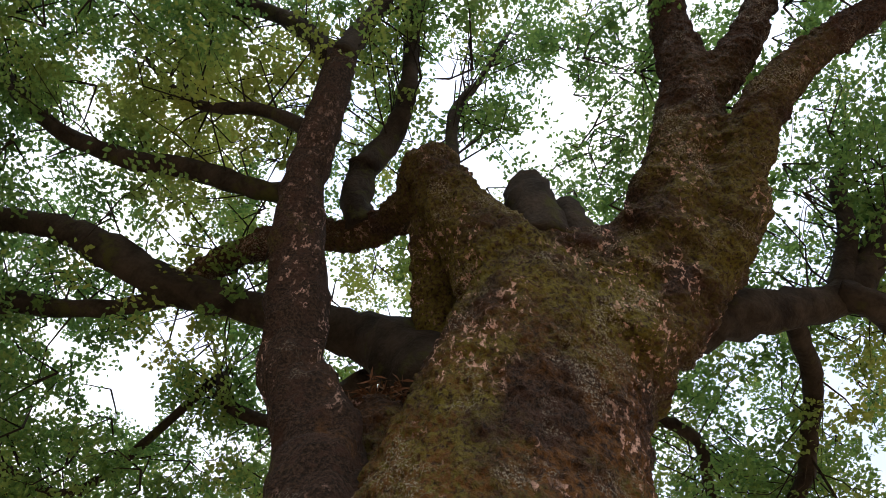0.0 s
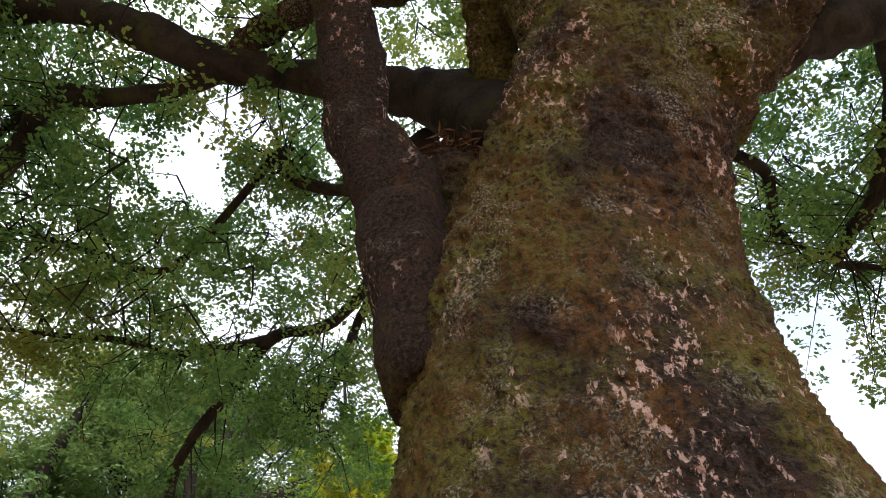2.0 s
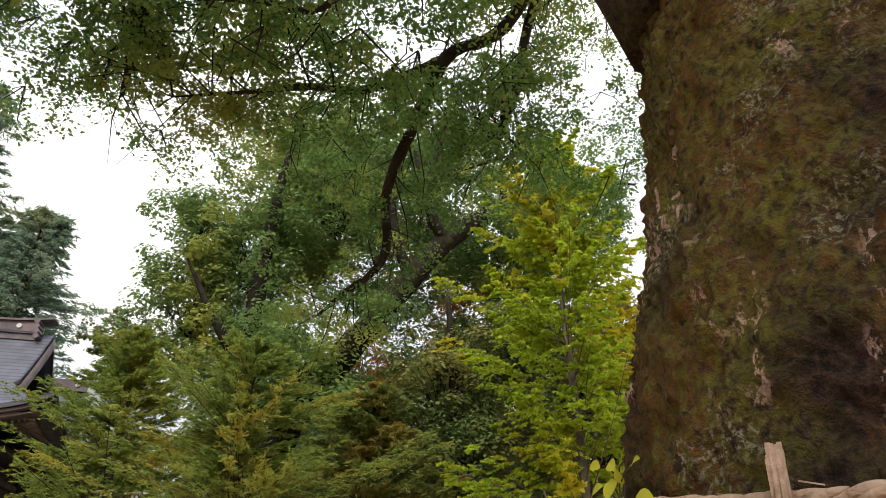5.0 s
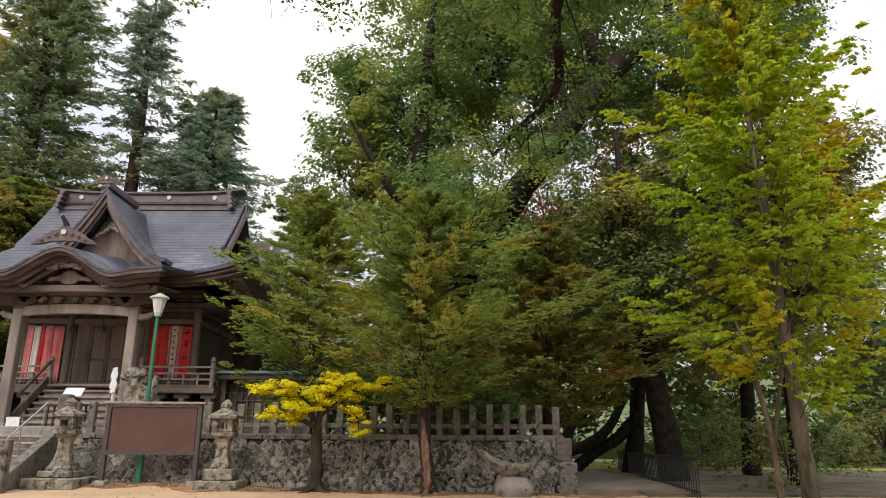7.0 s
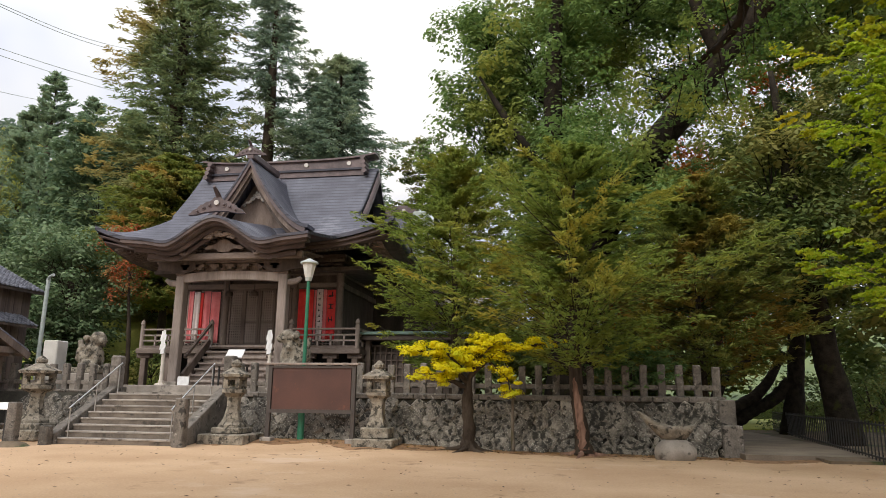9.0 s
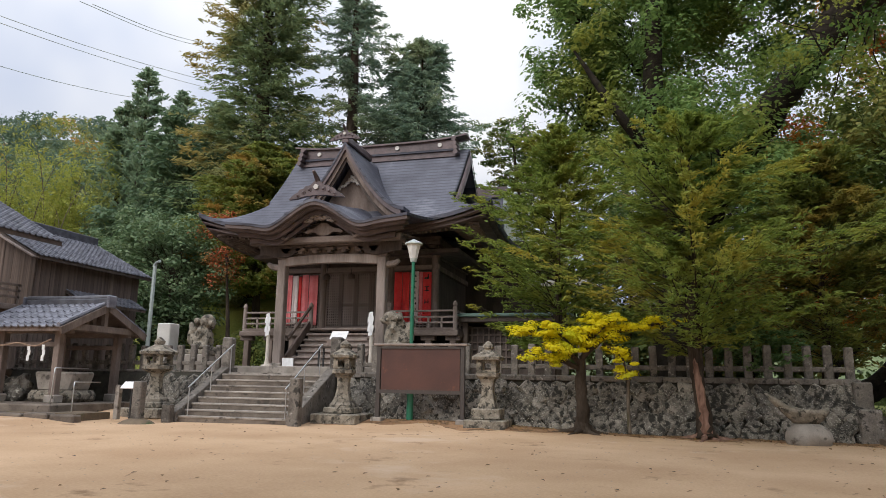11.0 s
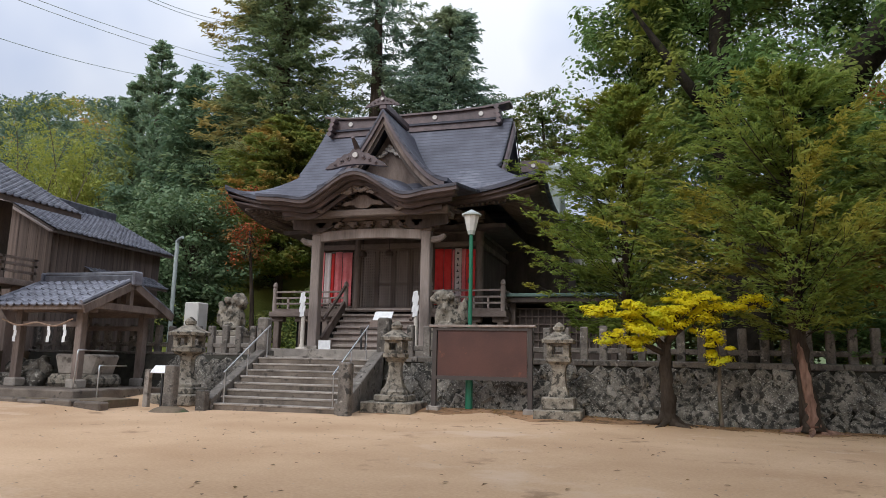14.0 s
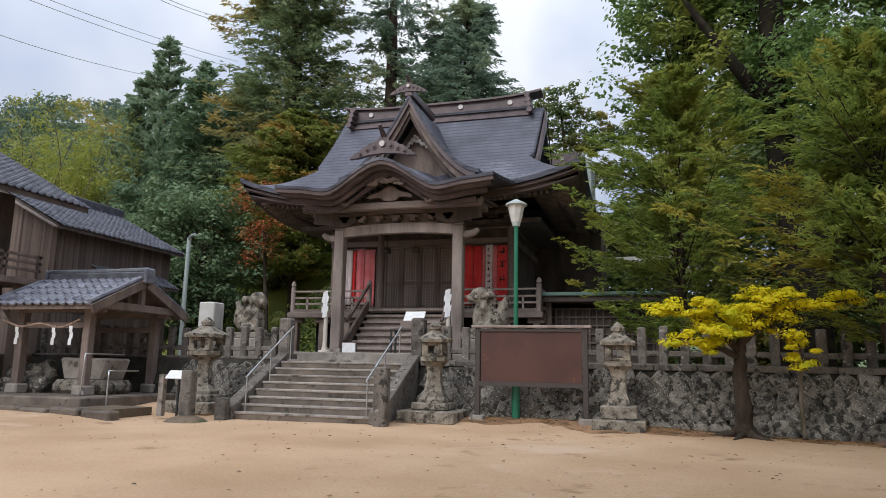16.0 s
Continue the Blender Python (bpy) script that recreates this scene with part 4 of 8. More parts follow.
# lattice doors: four leaves
for k in range(4):
    x0 = CX - 1.39 + k * 0.695
    x1 = x0 + 0.685
    yo = 0.03 * (k in (0, 3))
    # the backing board is painted near-black as the unlit depth behind the holes
    door = part("lattice_door", boxed(x0, BF + yo, FLOOR_Z + 0.06, x1, BF + 0.04 + yo, 5.74), BLACK, shrine, "lattice door leaf with near-black shade painted behind its bars")
    for j in range(1, 6):
        x = x0 + 0.06 + (x1 - x0 - 0.12) * j / 6
        part("upright_bar", boxed(x - 0.024, BF - 0.07 + yo, 3.46, x + 0.024, BF - 0.03 + yo, 5.66), POSTWOOD, door)
    for j in range(1, 20):
        z = 3.46 + 2.2 * j / 20
        part("level_bar", boxed(x0 + 0.05, BF - 0.075 + yo, z - 0.024, x1 - 0.05, BF - 0.034 + yo, z + 0.024), POSTWOOD, door)
    for a in ((x0, 3.36, x0 + 0.07, 5.74), (x1 - 0.07, 3.36, x1, 5.74), (x0 + 0.07, 5.66, x1 - 0.07, 5.74), (x0 + 0.07, 3.36, x1 - 0.07, 3.46), (x0 + 0.07, 4.3, x1 - 0.07, 4.38)):
        part("door_frame", boxed(a[0], BF - 0.1 + yo, a[1], a[2], BF - 0.01 + yo, a[3]), WOOD, door)
# side bays: lattice behind the banners
for sg in (-1, 1):
    xa, xb = sorted((CX + sg * 1.72, CX + sg * (BW - 0.17)))
    bm = bmesh.new()
    for k in range(11):
        x = xa + (xb - xa) * k / 10
        box(bm, x - 0.02, BF - 0.07, FLOOR_Z + 0.1, x + 0.02, BF - 0.04, 5.7)
    for k in range(14):
        z = FLOOR_Z + 0.15 + 2.2 * k / 13
        box(bm, xa, BF - 0.08, z, xb, BF - 0.05, z + 0.04)
    part("bay_lattice", bm, POSTWOOD, shrine)
# veranda
ver = bmesh.new()
box(ver, CX - 4.65, 27.75, FLOOR_Z - 0.16, CX + 4.65, BF, FLOOR_Z)
box(ver, CX + BW, BF, FLOOR_Z - 0.16, CX + 4.65, 34.0, FLOOR_Z)
box(ver, CX - 4.65, BF, FLOOR_Z - 0.16, CX - BW, 34.0, FLOOR_Z)
part("veranda_floor", ver, WOOD_X, shrine, "weathered plank veranda")
part("veranda_edge", boxed(CX - 4.75, 27.66, FLOOR_Z - 0.32, CX + 4.75, 27.85, FLOOR_Z - 0.12, bevel=0.02), WOOD_X, shrine)
part("veranda_edge", boxed(CX + 4.55, 27.8, FLOOR_Z - 0.32, CX + 4.75, 34.0, FLOOR_Z - 0.12, bevel=0.02), WOOD, shrine)
for k, x in enumerate((-4.5, -3.4, -2.4, 2.6, 3.5, 4.5)):
    part("veranda_post", boxed(CX + x - 0.12, 27.85, 1.42, CX + x + 0.12, 28.09, FLOOR_Z - 0.3, bevel=0.02), WOOD, shrine)
    part("strut", boxed(CX + x - 0.3, 27.83, FLOOR_Z - 0.5, CX + x + 0.3, 28.1, FLOOR_Z - 0.3, bevel=0.03), WOOD, shrine)
for k in range(6):
    part("veranda_post", boxed(CX + 4.35, 28.9 + k * 0.95, 1.42, CX + 4.6, 29.15 + k * 0.95, FLOOR_Z - 0.3, bevel=0.02), WOOD, shrine)
# near-black block in place of the shade under the veranda floor
part("crawl_space_shade", boxed(CX - 4.0, 28.6, 1.42, CX + 4.0, 33.9, FLOOR_Z - 0.2), BLACK, shrine)


def railing(x0, x1):
    for z in (FLOOR_Z + 0.2, FLOOR_Z + 0.42, FLOOR_Z + 0.66):
        part("rail", boxed(x0, 27.78, z - 0.035, x1, 27.86, z + 0.035, bevel=0.01), POSTWOOD, shrine)
    n = 5
    for k in range(n + 1):
        x = x0 + (x1 - x0) * k / n
        part("baluster", boxed(x - 0.035, 27.78, FLOOR_Z, x + 0.035, 27.86, FLOOR_Z + 0.45), POSTWOOD, shrine)


railing(CX - 4.6, CX - 1.6)
railing(CX + 1.9, CX + 4.6)
for x in (CX - 4.6, CX - 1.55, CX + 1.85, CX + 4.6):
    part("rail_post", lathe(bmesh.new(), x, 27.82, ((FLOOR_Z - 0.1, 0.09), (FLOOR_Z + 0.8, 0.09), (FLOOR_Z + 0.82, 0.06), (FLOOR_Z + 0.88, 0.1), (FLOOR_Z + 0.98, 0.08), (FLOOR_Z + 1.06, 0.01)), 10), POSTWOOD, shrine, "rail post with an onion finial")
for z in (FLOOR_Z + 0.2, FLOOR_Z + 0.42, FLOOR_Z + 0.66):
    part("rail", boxed(CX + 4.56, 27.9, z - 0.035, CX + 4.64, 34.0, z + 0.035), POSTWOOD, shrine)
for k in range(8):
    part("baluster", boxed(CX + 4.565, 28.5 + 0.72 * k, FLOOR_Z, CX + 4.635, 28.57 + 0.72 * k, FLOOR_Z + 0.66), POSTWOOD, shrine)
# wooden stairs
for k in range(7):
    z = 1.66 + (k + 1) * 0.234
    part("stair_tread", boxed(CX - 1.45, 26.0 + k * 0.26, z - 0.09, CX + 1.65, 26.42 + k * 0.26, z, bevel=0.015), POSTWOOD, shrine, "worn wooden tread")
    part("stair_riser", boxed(CX - 1.42, 26.1 + k * 0.26, z - 0.234, CX + 1.62, 26.2 + k * 0.26, z - 0.09), POSTWOOD, shrine)
for x in (CX - 1.55, CX + 1.75):
    bm = bmesh.new()
    beam(bm, (x, 25.95, 2.0), (x, 27.75, 3.45), 0.1, 0.3)
    part("stair_string", bm, WOOD, shrine)
    bm = bmesh.new()
    beam(bm, (x, 26.0, 2.75), (x, 27.75, 4.15), 0.09, 0.09)
    part("stair_rail", bm, WOOD, shrine)

# rear hall roof seen past the corner
rear = thing("rear_hall", "second shrine hall with a metal roof behind the first", "shrine")


def rear_roof(sign):
    def fn(u, v):
        y = 36.2 + 8.5 * u
        d = 4.6 * (1 - v)
        return CX + sign * d, y, 8.0 + 4.0 * v ** 1.3
    return fn


for sg in (-1, 1):
    shell("roof", rear_roof(sg), 12, 14, 0.18, COPPER, rear)
part("ridge_box", boxed(CX - 0.3, 36.0, 11.9, CX + 0.3, 45.0, 12.6), COPPER_DARK, rear)
part("body", boxed(CX - 3.0, 36.5, 1.4, CX + 3.0, 44.5, 8.4), DARK_SHADE_WOOD, rear)


def link_roof(sign):
    def fn(u, v):
        return CX + 0.3 + 4.9 * u, 36.0 + sign * 2.4 * (1 - v), 8.0 + 2.7 * v ** 1.2
    return fn


for sg in (-1, 1):
    shell("side_roof", link_roof(sg), 12, 8, 0.15, COPPER, rear)
part("side_ridge", boxed(CX + 0.3, 35.8, 10.6, CX + 5.1, 36.2, 11.15), COPPER_DARK, rear)
part("side_body", boxed(CX + 3, 34.6, 1.4, CX + 6.2, 37.6, 8.0), DARK_SHADE_WOOD, rear)
part("side_roof_end", boxed(CX + 5.15, 34.6, 8.0, CX + 5.85, 36.4, 10.5, bevel=0.05), GREYPOLE, rear, "pale grey end piece of the side roof")
for dx in (2.2, 4.4):
    part("crest", cyl(bmesh.new(), 0, 0, -0.02, 0.03, 0.1, seg=16), CREST, rear, "round pale metal crest").matrix_basis = pose(CX + dx, 35.78, 10.88, 90)


# ---- trees ----
def limb(parent, rows, material, name="limb", seg=9, rough=0.12, label=""):
    return part(name, tube(bmesh.new(), rows, seg, 6, rough), material, parent, label, smooth=True)


def spray(start, towards, length, n, seed, spread=0.5):
    """Clump centres along twigs that fan out from a limb."""
    g = np.random.default_rng(seed)
    start, towards = np.asarray(start, float), np.asarray(towards, float)
    towards = towards / np.linalg.norm(towards)
    out, twigs = [], []
    for _ in range(n):
        d = towards + g.normal(size=3) * spread
        d /= np.linalg.norm(d)
        ln = length * g.uniform(0.4, 1.0)
        tip = start + d * ln
        mid = start + d * ln * 0.5 + g.normal(size=3) * 0.12 * ln
        twigs.append((start, mid, tip))
        out += [mid + 0.5 * (tip - mid), tip]
    return out, twigs


def twig_mesh(twigs, r0, material, parent, name="twig_mass"):
    """All the thin twigs of a crown as three-sided sticks."""
    v, f = [], []
    for a, m, t in twigs:
        base = len(v)
        for p, r in ((a, r0), (m, r0 * 0.6), (t, r0 * 0.2)):
            for k in range(3):
                v.append((p[0] + r * math.cos(2.1 * k), p[1] + r * math.sin(2.1 * k), p[2] + 0.3 * r * math.sin(2.1 * k + 1)))
        for lv in (0, 3):
            for k in range(3):
                f.append((base + lv + k, base + lv + (k + 1) % 3, base + lv + 3 + (k + 1) % 3, base + lv + 3 + k))
    return tagged(from_arrays(name, np.array(v), np.array(f), material, parent, True), kind="stuff")


def leaf_sheet(name, c, d, nrm, length, shape, material, parent):
    """Leaves or needle tips at places c, pointing along d, facing nrm; each a folded lozenge."""
    nrm = nrm - d * (d * nrm).sum(1)[:, None]
    nrm /= np.linalg.norm(nrm, axis=1)[:, None] + 1e-9
    sd = np.cross(nrm, d)
    ln = length[:, None]
    v = np.empty((len(c), 4, 3))
    v[:, 0] = c - d * ln * 0.5
    v[:, 1] = c + sd * ln * shape * 0.5 + nrm * ln * 0.07
    v[:, 2] = c + d * ln * 0.5 - np.array([0, 0, 0.06]) * ln
    v[:, 3] = c - sd * ln * shape * 0.5 + nrm * ln * 0.07
    return from_arrays(name, v.reshape(-1, 3), np.arange(len(c) * 4).reshape(-1, 4), material, parent)


def unit(a):
    return a / (np.linalg.norm(a, axis=1)[:, None] + 1e-9)


# -- the old camphor tree --
camphor = thing("camphor_tree", "huge old camphor tree with mossy trunk and spreading limbs", "tree")
TX, TY = 2.25, 2.55


TRUNK_ROWS = ((-0.3, 1.9), (0.2, 1.7), (0.7, 1.55), (1.3, 1.43), (1.9, 1.32), (2.5, 1.21), (3.1, 1.08), (3.8, 1.0), (4.6, 0.96), (5.2, 0.9), (5.8, 0.78), (6.3, 0.68), (6.7, 0.55), (7.0, 0.3))


def bark_radius(a, z, r):
    """The trunk's radius at an angle and height, without the fine relief."""
    big = noise.fractal(Vector((math.cos(a) * 1.21, math.sin(a) * 1.21, z * 0.605)), 0.9, 2.1, 4)
    swell = 0.085 * max(0, math.cos(a - 2.97)) ** 2 * float(smoothstep(1.2, 2.2, z) * (1 - smoothstep(4.0, 5.2, z)))
    return r * (1 + swell + 0.06 * big + 0.05 * math.cos(5 * a + 0.6 * z) * max(0, 1.4 - z) / 1.4)


def camphor_trunk():
    zs = np.array([r[0] for r in TRUNK_ROWS])
    rs = np.array([r[1] for r in TRUNK_ROWS])
    nv, nu = 380, 360
    z = np.linspace(-0.3, 6.95, nv)
    r = np.interp(z, zs, rs)
    r[12:-12] = np.convolve(r, np.ones(21) / 21, "same")[12:-12]
    shift = smoothstep(4.0, 7.2, z)
    verts = np.empty((nv, nu, 3))
    for i in range(nv):
        for j in range(nu):
            a = 2 * math.pi * j / nu
            c, s = math.cos(a), math.sin(a)
            bark = noise.fractal(Vector((c * 8, s * 8, z[i] * 4.6)), 0.7, 2.2, 4)
            fine = noise.fractal(Vector((c * 30, s * 30, z[i] * 24)), 0.6, 2.0, 2)
            rr = bark_radius(a, z[i], r[i]) + 0.034 * bark + 0.016 * fine
            verts[i, j] = (TX + 0.1 * shift[i] + rr * c * (1 + 0.25 * shift[i]), TY - 1.0 * shift[i] + rr * s * (1 + 0.1 * shift[i]), z[i])
    bm = bmesh.new()
    ring = [[bm.verts.new(p) for p in row] for row in verts[::2, ::2]]
    for a, b in zip(ring, ring[1:]):
        for k in range(len(a)):
            bm.faces.new((a[k], a[(k + 1) % len(a)], b[(k + 1) % len(a)], b[k]))
    bm.faces.new(ring[0][::-1])
    bm.faces.new(ring[-1])
    return bm


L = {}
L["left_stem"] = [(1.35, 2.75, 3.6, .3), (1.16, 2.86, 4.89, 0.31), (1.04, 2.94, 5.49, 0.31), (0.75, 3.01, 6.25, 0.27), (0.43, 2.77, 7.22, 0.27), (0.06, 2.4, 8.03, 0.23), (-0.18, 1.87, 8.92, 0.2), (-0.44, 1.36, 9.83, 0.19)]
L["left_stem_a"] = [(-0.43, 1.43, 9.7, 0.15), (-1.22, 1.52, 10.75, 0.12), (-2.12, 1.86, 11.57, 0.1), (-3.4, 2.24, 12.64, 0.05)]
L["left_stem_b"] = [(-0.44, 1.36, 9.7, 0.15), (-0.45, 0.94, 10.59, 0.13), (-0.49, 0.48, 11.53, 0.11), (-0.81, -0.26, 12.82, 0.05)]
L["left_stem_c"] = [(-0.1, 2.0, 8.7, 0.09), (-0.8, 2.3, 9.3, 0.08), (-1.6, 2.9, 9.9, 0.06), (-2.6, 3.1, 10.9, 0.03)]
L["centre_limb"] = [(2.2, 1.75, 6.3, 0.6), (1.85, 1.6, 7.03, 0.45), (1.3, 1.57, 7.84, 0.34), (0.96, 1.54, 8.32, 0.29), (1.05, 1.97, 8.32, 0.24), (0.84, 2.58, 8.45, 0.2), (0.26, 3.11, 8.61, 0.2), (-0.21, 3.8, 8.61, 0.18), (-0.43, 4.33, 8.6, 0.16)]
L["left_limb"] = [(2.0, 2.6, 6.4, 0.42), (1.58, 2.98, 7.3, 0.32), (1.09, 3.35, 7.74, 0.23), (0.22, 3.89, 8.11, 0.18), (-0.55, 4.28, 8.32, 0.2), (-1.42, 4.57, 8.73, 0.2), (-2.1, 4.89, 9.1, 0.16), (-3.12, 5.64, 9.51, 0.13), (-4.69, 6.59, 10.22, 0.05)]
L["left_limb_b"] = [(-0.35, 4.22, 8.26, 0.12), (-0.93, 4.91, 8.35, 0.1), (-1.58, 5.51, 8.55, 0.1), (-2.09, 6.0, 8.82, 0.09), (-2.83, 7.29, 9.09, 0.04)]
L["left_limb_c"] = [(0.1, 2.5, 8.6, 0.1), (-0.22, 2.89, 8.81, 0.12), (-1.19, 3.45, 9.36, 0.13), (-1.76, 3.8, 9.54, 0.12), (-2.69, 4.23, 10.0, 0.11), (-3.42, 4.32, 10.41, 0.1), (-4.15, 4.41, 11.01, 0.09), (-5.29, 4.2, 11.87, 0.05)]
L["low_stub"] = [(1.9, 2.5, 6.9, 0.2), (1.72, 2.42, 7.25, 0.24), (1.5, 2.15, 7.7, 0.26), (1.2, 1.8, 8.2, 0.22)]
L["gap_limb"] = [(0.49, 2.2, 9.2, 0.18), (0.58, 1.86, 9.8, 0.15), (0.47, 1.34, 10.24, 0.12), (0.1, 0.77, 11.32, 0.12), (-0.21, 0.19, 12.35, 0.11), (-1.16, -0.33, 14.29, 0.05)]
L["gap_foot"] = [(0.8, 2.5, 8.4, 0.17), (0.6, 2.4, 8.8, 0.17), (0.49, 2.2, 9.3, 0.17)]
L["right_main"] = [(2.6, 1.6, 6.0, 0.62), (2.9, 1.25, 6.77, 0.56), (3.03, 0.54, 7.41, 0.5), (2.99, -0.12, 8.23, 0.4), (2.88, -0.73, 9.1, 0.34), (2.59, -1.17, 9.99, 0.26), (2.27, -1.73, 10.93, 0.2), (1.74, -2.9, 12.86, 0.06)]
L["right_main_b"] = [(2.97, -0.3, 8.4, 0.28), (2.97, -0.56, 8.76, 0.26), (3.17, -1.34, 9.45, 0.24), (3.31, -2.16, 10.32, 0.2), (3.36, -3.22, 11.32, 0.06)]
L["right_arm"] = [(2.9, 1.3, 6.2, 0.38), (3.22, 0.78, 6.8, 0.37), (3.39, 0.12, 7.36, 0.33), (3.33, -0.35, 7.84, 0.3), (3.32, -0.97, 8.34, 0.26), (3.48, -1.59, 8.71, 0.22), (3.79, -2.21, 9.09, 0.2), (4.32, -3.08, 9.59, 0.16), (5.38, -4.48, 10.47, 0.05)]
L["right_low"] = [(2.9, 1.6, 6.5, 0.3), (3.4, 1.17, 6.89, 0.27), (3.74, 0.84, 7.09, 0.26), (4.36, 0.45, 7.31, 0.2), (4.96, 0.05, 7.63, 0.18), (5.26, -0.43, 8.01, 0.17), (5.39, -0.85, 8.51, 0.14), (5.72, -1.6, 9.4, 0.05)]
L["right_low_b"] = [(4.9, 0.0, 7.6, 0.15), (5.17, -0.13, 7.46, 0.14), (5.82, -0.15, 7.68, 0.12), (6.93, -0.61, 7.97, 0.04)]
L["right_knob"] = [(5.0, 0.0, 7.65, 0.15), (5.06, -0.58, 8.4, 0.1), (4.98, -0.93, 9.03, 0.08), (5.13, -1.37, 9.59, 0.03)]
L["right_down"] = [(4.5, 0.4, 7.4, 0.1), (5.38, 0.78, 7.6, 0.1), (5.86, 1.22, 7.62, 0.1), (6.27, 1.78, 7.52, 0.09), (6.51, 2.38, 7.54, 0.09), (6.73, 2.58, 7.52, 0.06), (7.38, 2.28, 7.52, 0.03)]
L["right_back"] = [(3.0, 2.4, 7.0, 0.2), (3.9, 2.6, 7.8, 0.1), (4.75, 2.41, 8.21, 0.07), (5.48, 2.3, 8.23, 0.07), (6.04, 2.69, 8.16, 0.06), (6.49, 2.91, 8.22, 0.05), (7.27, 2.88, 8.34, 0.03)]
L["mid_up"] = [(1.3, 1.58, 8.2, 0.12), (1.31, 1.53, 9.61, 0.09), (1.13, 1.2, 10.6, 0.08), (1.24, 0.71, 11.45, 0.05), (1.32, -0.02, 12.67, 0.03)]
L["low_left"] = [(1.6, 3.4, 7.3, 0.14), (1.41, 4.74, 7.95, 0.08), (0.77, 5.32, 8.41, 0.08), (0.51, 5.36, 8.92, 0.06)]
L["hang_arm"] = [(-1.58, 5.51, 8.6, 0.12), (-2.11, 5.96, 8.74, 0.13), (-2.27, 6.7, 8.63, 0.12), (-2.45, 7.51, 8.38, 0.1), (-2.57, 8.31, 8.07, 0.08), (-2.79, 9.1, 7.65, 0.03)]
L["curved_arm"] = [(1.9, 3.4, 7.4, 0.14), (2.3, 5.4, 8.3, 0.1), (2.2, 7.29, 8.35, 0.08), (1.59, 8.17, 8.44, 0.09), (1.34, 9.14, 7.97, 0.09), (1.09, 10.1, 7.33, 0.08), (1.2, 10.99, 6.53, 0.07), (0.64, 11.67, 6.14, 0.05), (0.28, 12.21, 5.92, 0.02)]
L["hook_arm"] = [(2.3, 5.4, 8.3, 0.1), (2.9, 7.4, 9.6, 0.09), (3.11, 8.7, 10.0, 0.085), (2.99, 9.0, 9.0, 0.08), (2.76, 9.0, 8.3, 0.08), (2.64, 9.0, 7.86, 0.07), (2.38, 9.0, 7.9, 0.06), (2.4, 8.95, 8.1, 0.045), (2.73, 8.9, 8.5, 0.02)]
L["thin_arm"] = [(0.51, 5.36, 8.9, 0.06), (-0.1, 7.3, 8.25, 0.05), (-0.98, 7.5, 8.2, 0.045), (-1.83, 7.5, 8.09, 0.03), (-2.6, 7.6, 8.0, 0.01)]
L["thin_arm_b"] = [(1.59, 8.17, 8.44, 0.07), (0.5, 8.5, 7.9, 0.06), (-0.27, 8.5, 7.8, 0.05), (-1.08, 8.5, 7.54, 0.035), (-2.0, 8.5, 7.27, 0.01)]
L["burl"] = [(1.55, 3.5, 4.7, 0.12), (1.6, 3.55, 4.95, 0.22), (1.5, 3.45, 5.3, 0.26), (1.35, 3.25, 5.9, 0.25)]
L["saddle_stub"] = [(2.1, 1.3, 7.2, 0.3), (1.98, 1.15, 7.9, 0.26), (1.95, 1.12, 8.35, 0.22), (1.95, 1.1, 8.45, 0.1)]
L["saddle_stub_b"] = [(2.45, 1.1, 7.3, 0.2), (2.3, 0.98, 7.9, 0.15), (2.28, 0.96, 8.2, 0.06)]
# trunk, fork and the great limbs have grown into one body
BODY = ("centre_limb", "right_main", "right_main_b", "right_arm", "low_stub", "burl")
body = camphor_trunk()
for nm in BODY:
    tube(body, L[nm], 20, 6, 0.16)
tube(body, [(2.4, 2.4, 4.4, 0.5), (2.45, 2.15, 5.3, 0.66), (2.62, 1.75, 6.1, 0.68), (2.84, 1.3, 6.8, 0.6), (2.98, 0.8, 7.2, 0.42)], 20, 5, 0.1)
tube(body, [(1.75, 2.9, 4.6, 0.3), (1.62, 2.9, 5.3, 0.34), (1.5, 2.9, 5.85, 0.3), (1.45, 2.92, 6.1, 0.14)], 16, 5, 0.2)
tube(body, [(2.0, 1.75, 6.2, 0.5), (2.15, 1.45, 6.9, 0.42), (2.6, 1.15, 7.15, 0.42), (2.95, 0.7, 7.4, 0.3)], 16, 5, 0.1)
body = part("trunk", body, BARK, camphor, "broad trunk with brown bark, moss and pale lichen", smooth=True)
knit = body.modifiers.new("knit", "REMESH")
knit.mode, knit.voxel_size, knit.use_smooth_shade = "VOXEL", 0.024, True
ease = body.modifiers.new("ease", "SMOOTH")
ease.factor, ease.iterations = 0.5, 14
for nm, size, strength in (("bark_plates", 0.13, 0.09), ("bark_grain", 0.05, 0.07)):
    relief = bpy.data.textures.new(nm, "CLOUDS")
    relief.noise_scale, relief.noise_depth = size, 3
    rough = body.modifiers.new(nm, "DISPLACE")
    rough.texture, rough.strength, rough.mid_level = relief, strength, 0.65
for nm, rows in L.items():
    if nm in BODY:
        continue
    limb(camphor, rows, SHADED_STEMBARK if nm == "left_stem" else LIMB, "stub" if "stub" in nm else "limb", 16 if nm == "left_stem" else 10, 0.16)
gt = np.random.default_rng(15)
tuft = np.array([1.52, 2.86, 6.08]) + gt.normal(size=(420, 3)) * np.array([0.13, 0.13, 0.05])
blade = unit(gt.normal(size=(420, 3)) * np.array([1, 1, 0.5]) + np.array([-0.3, -0.5, -0.2]))
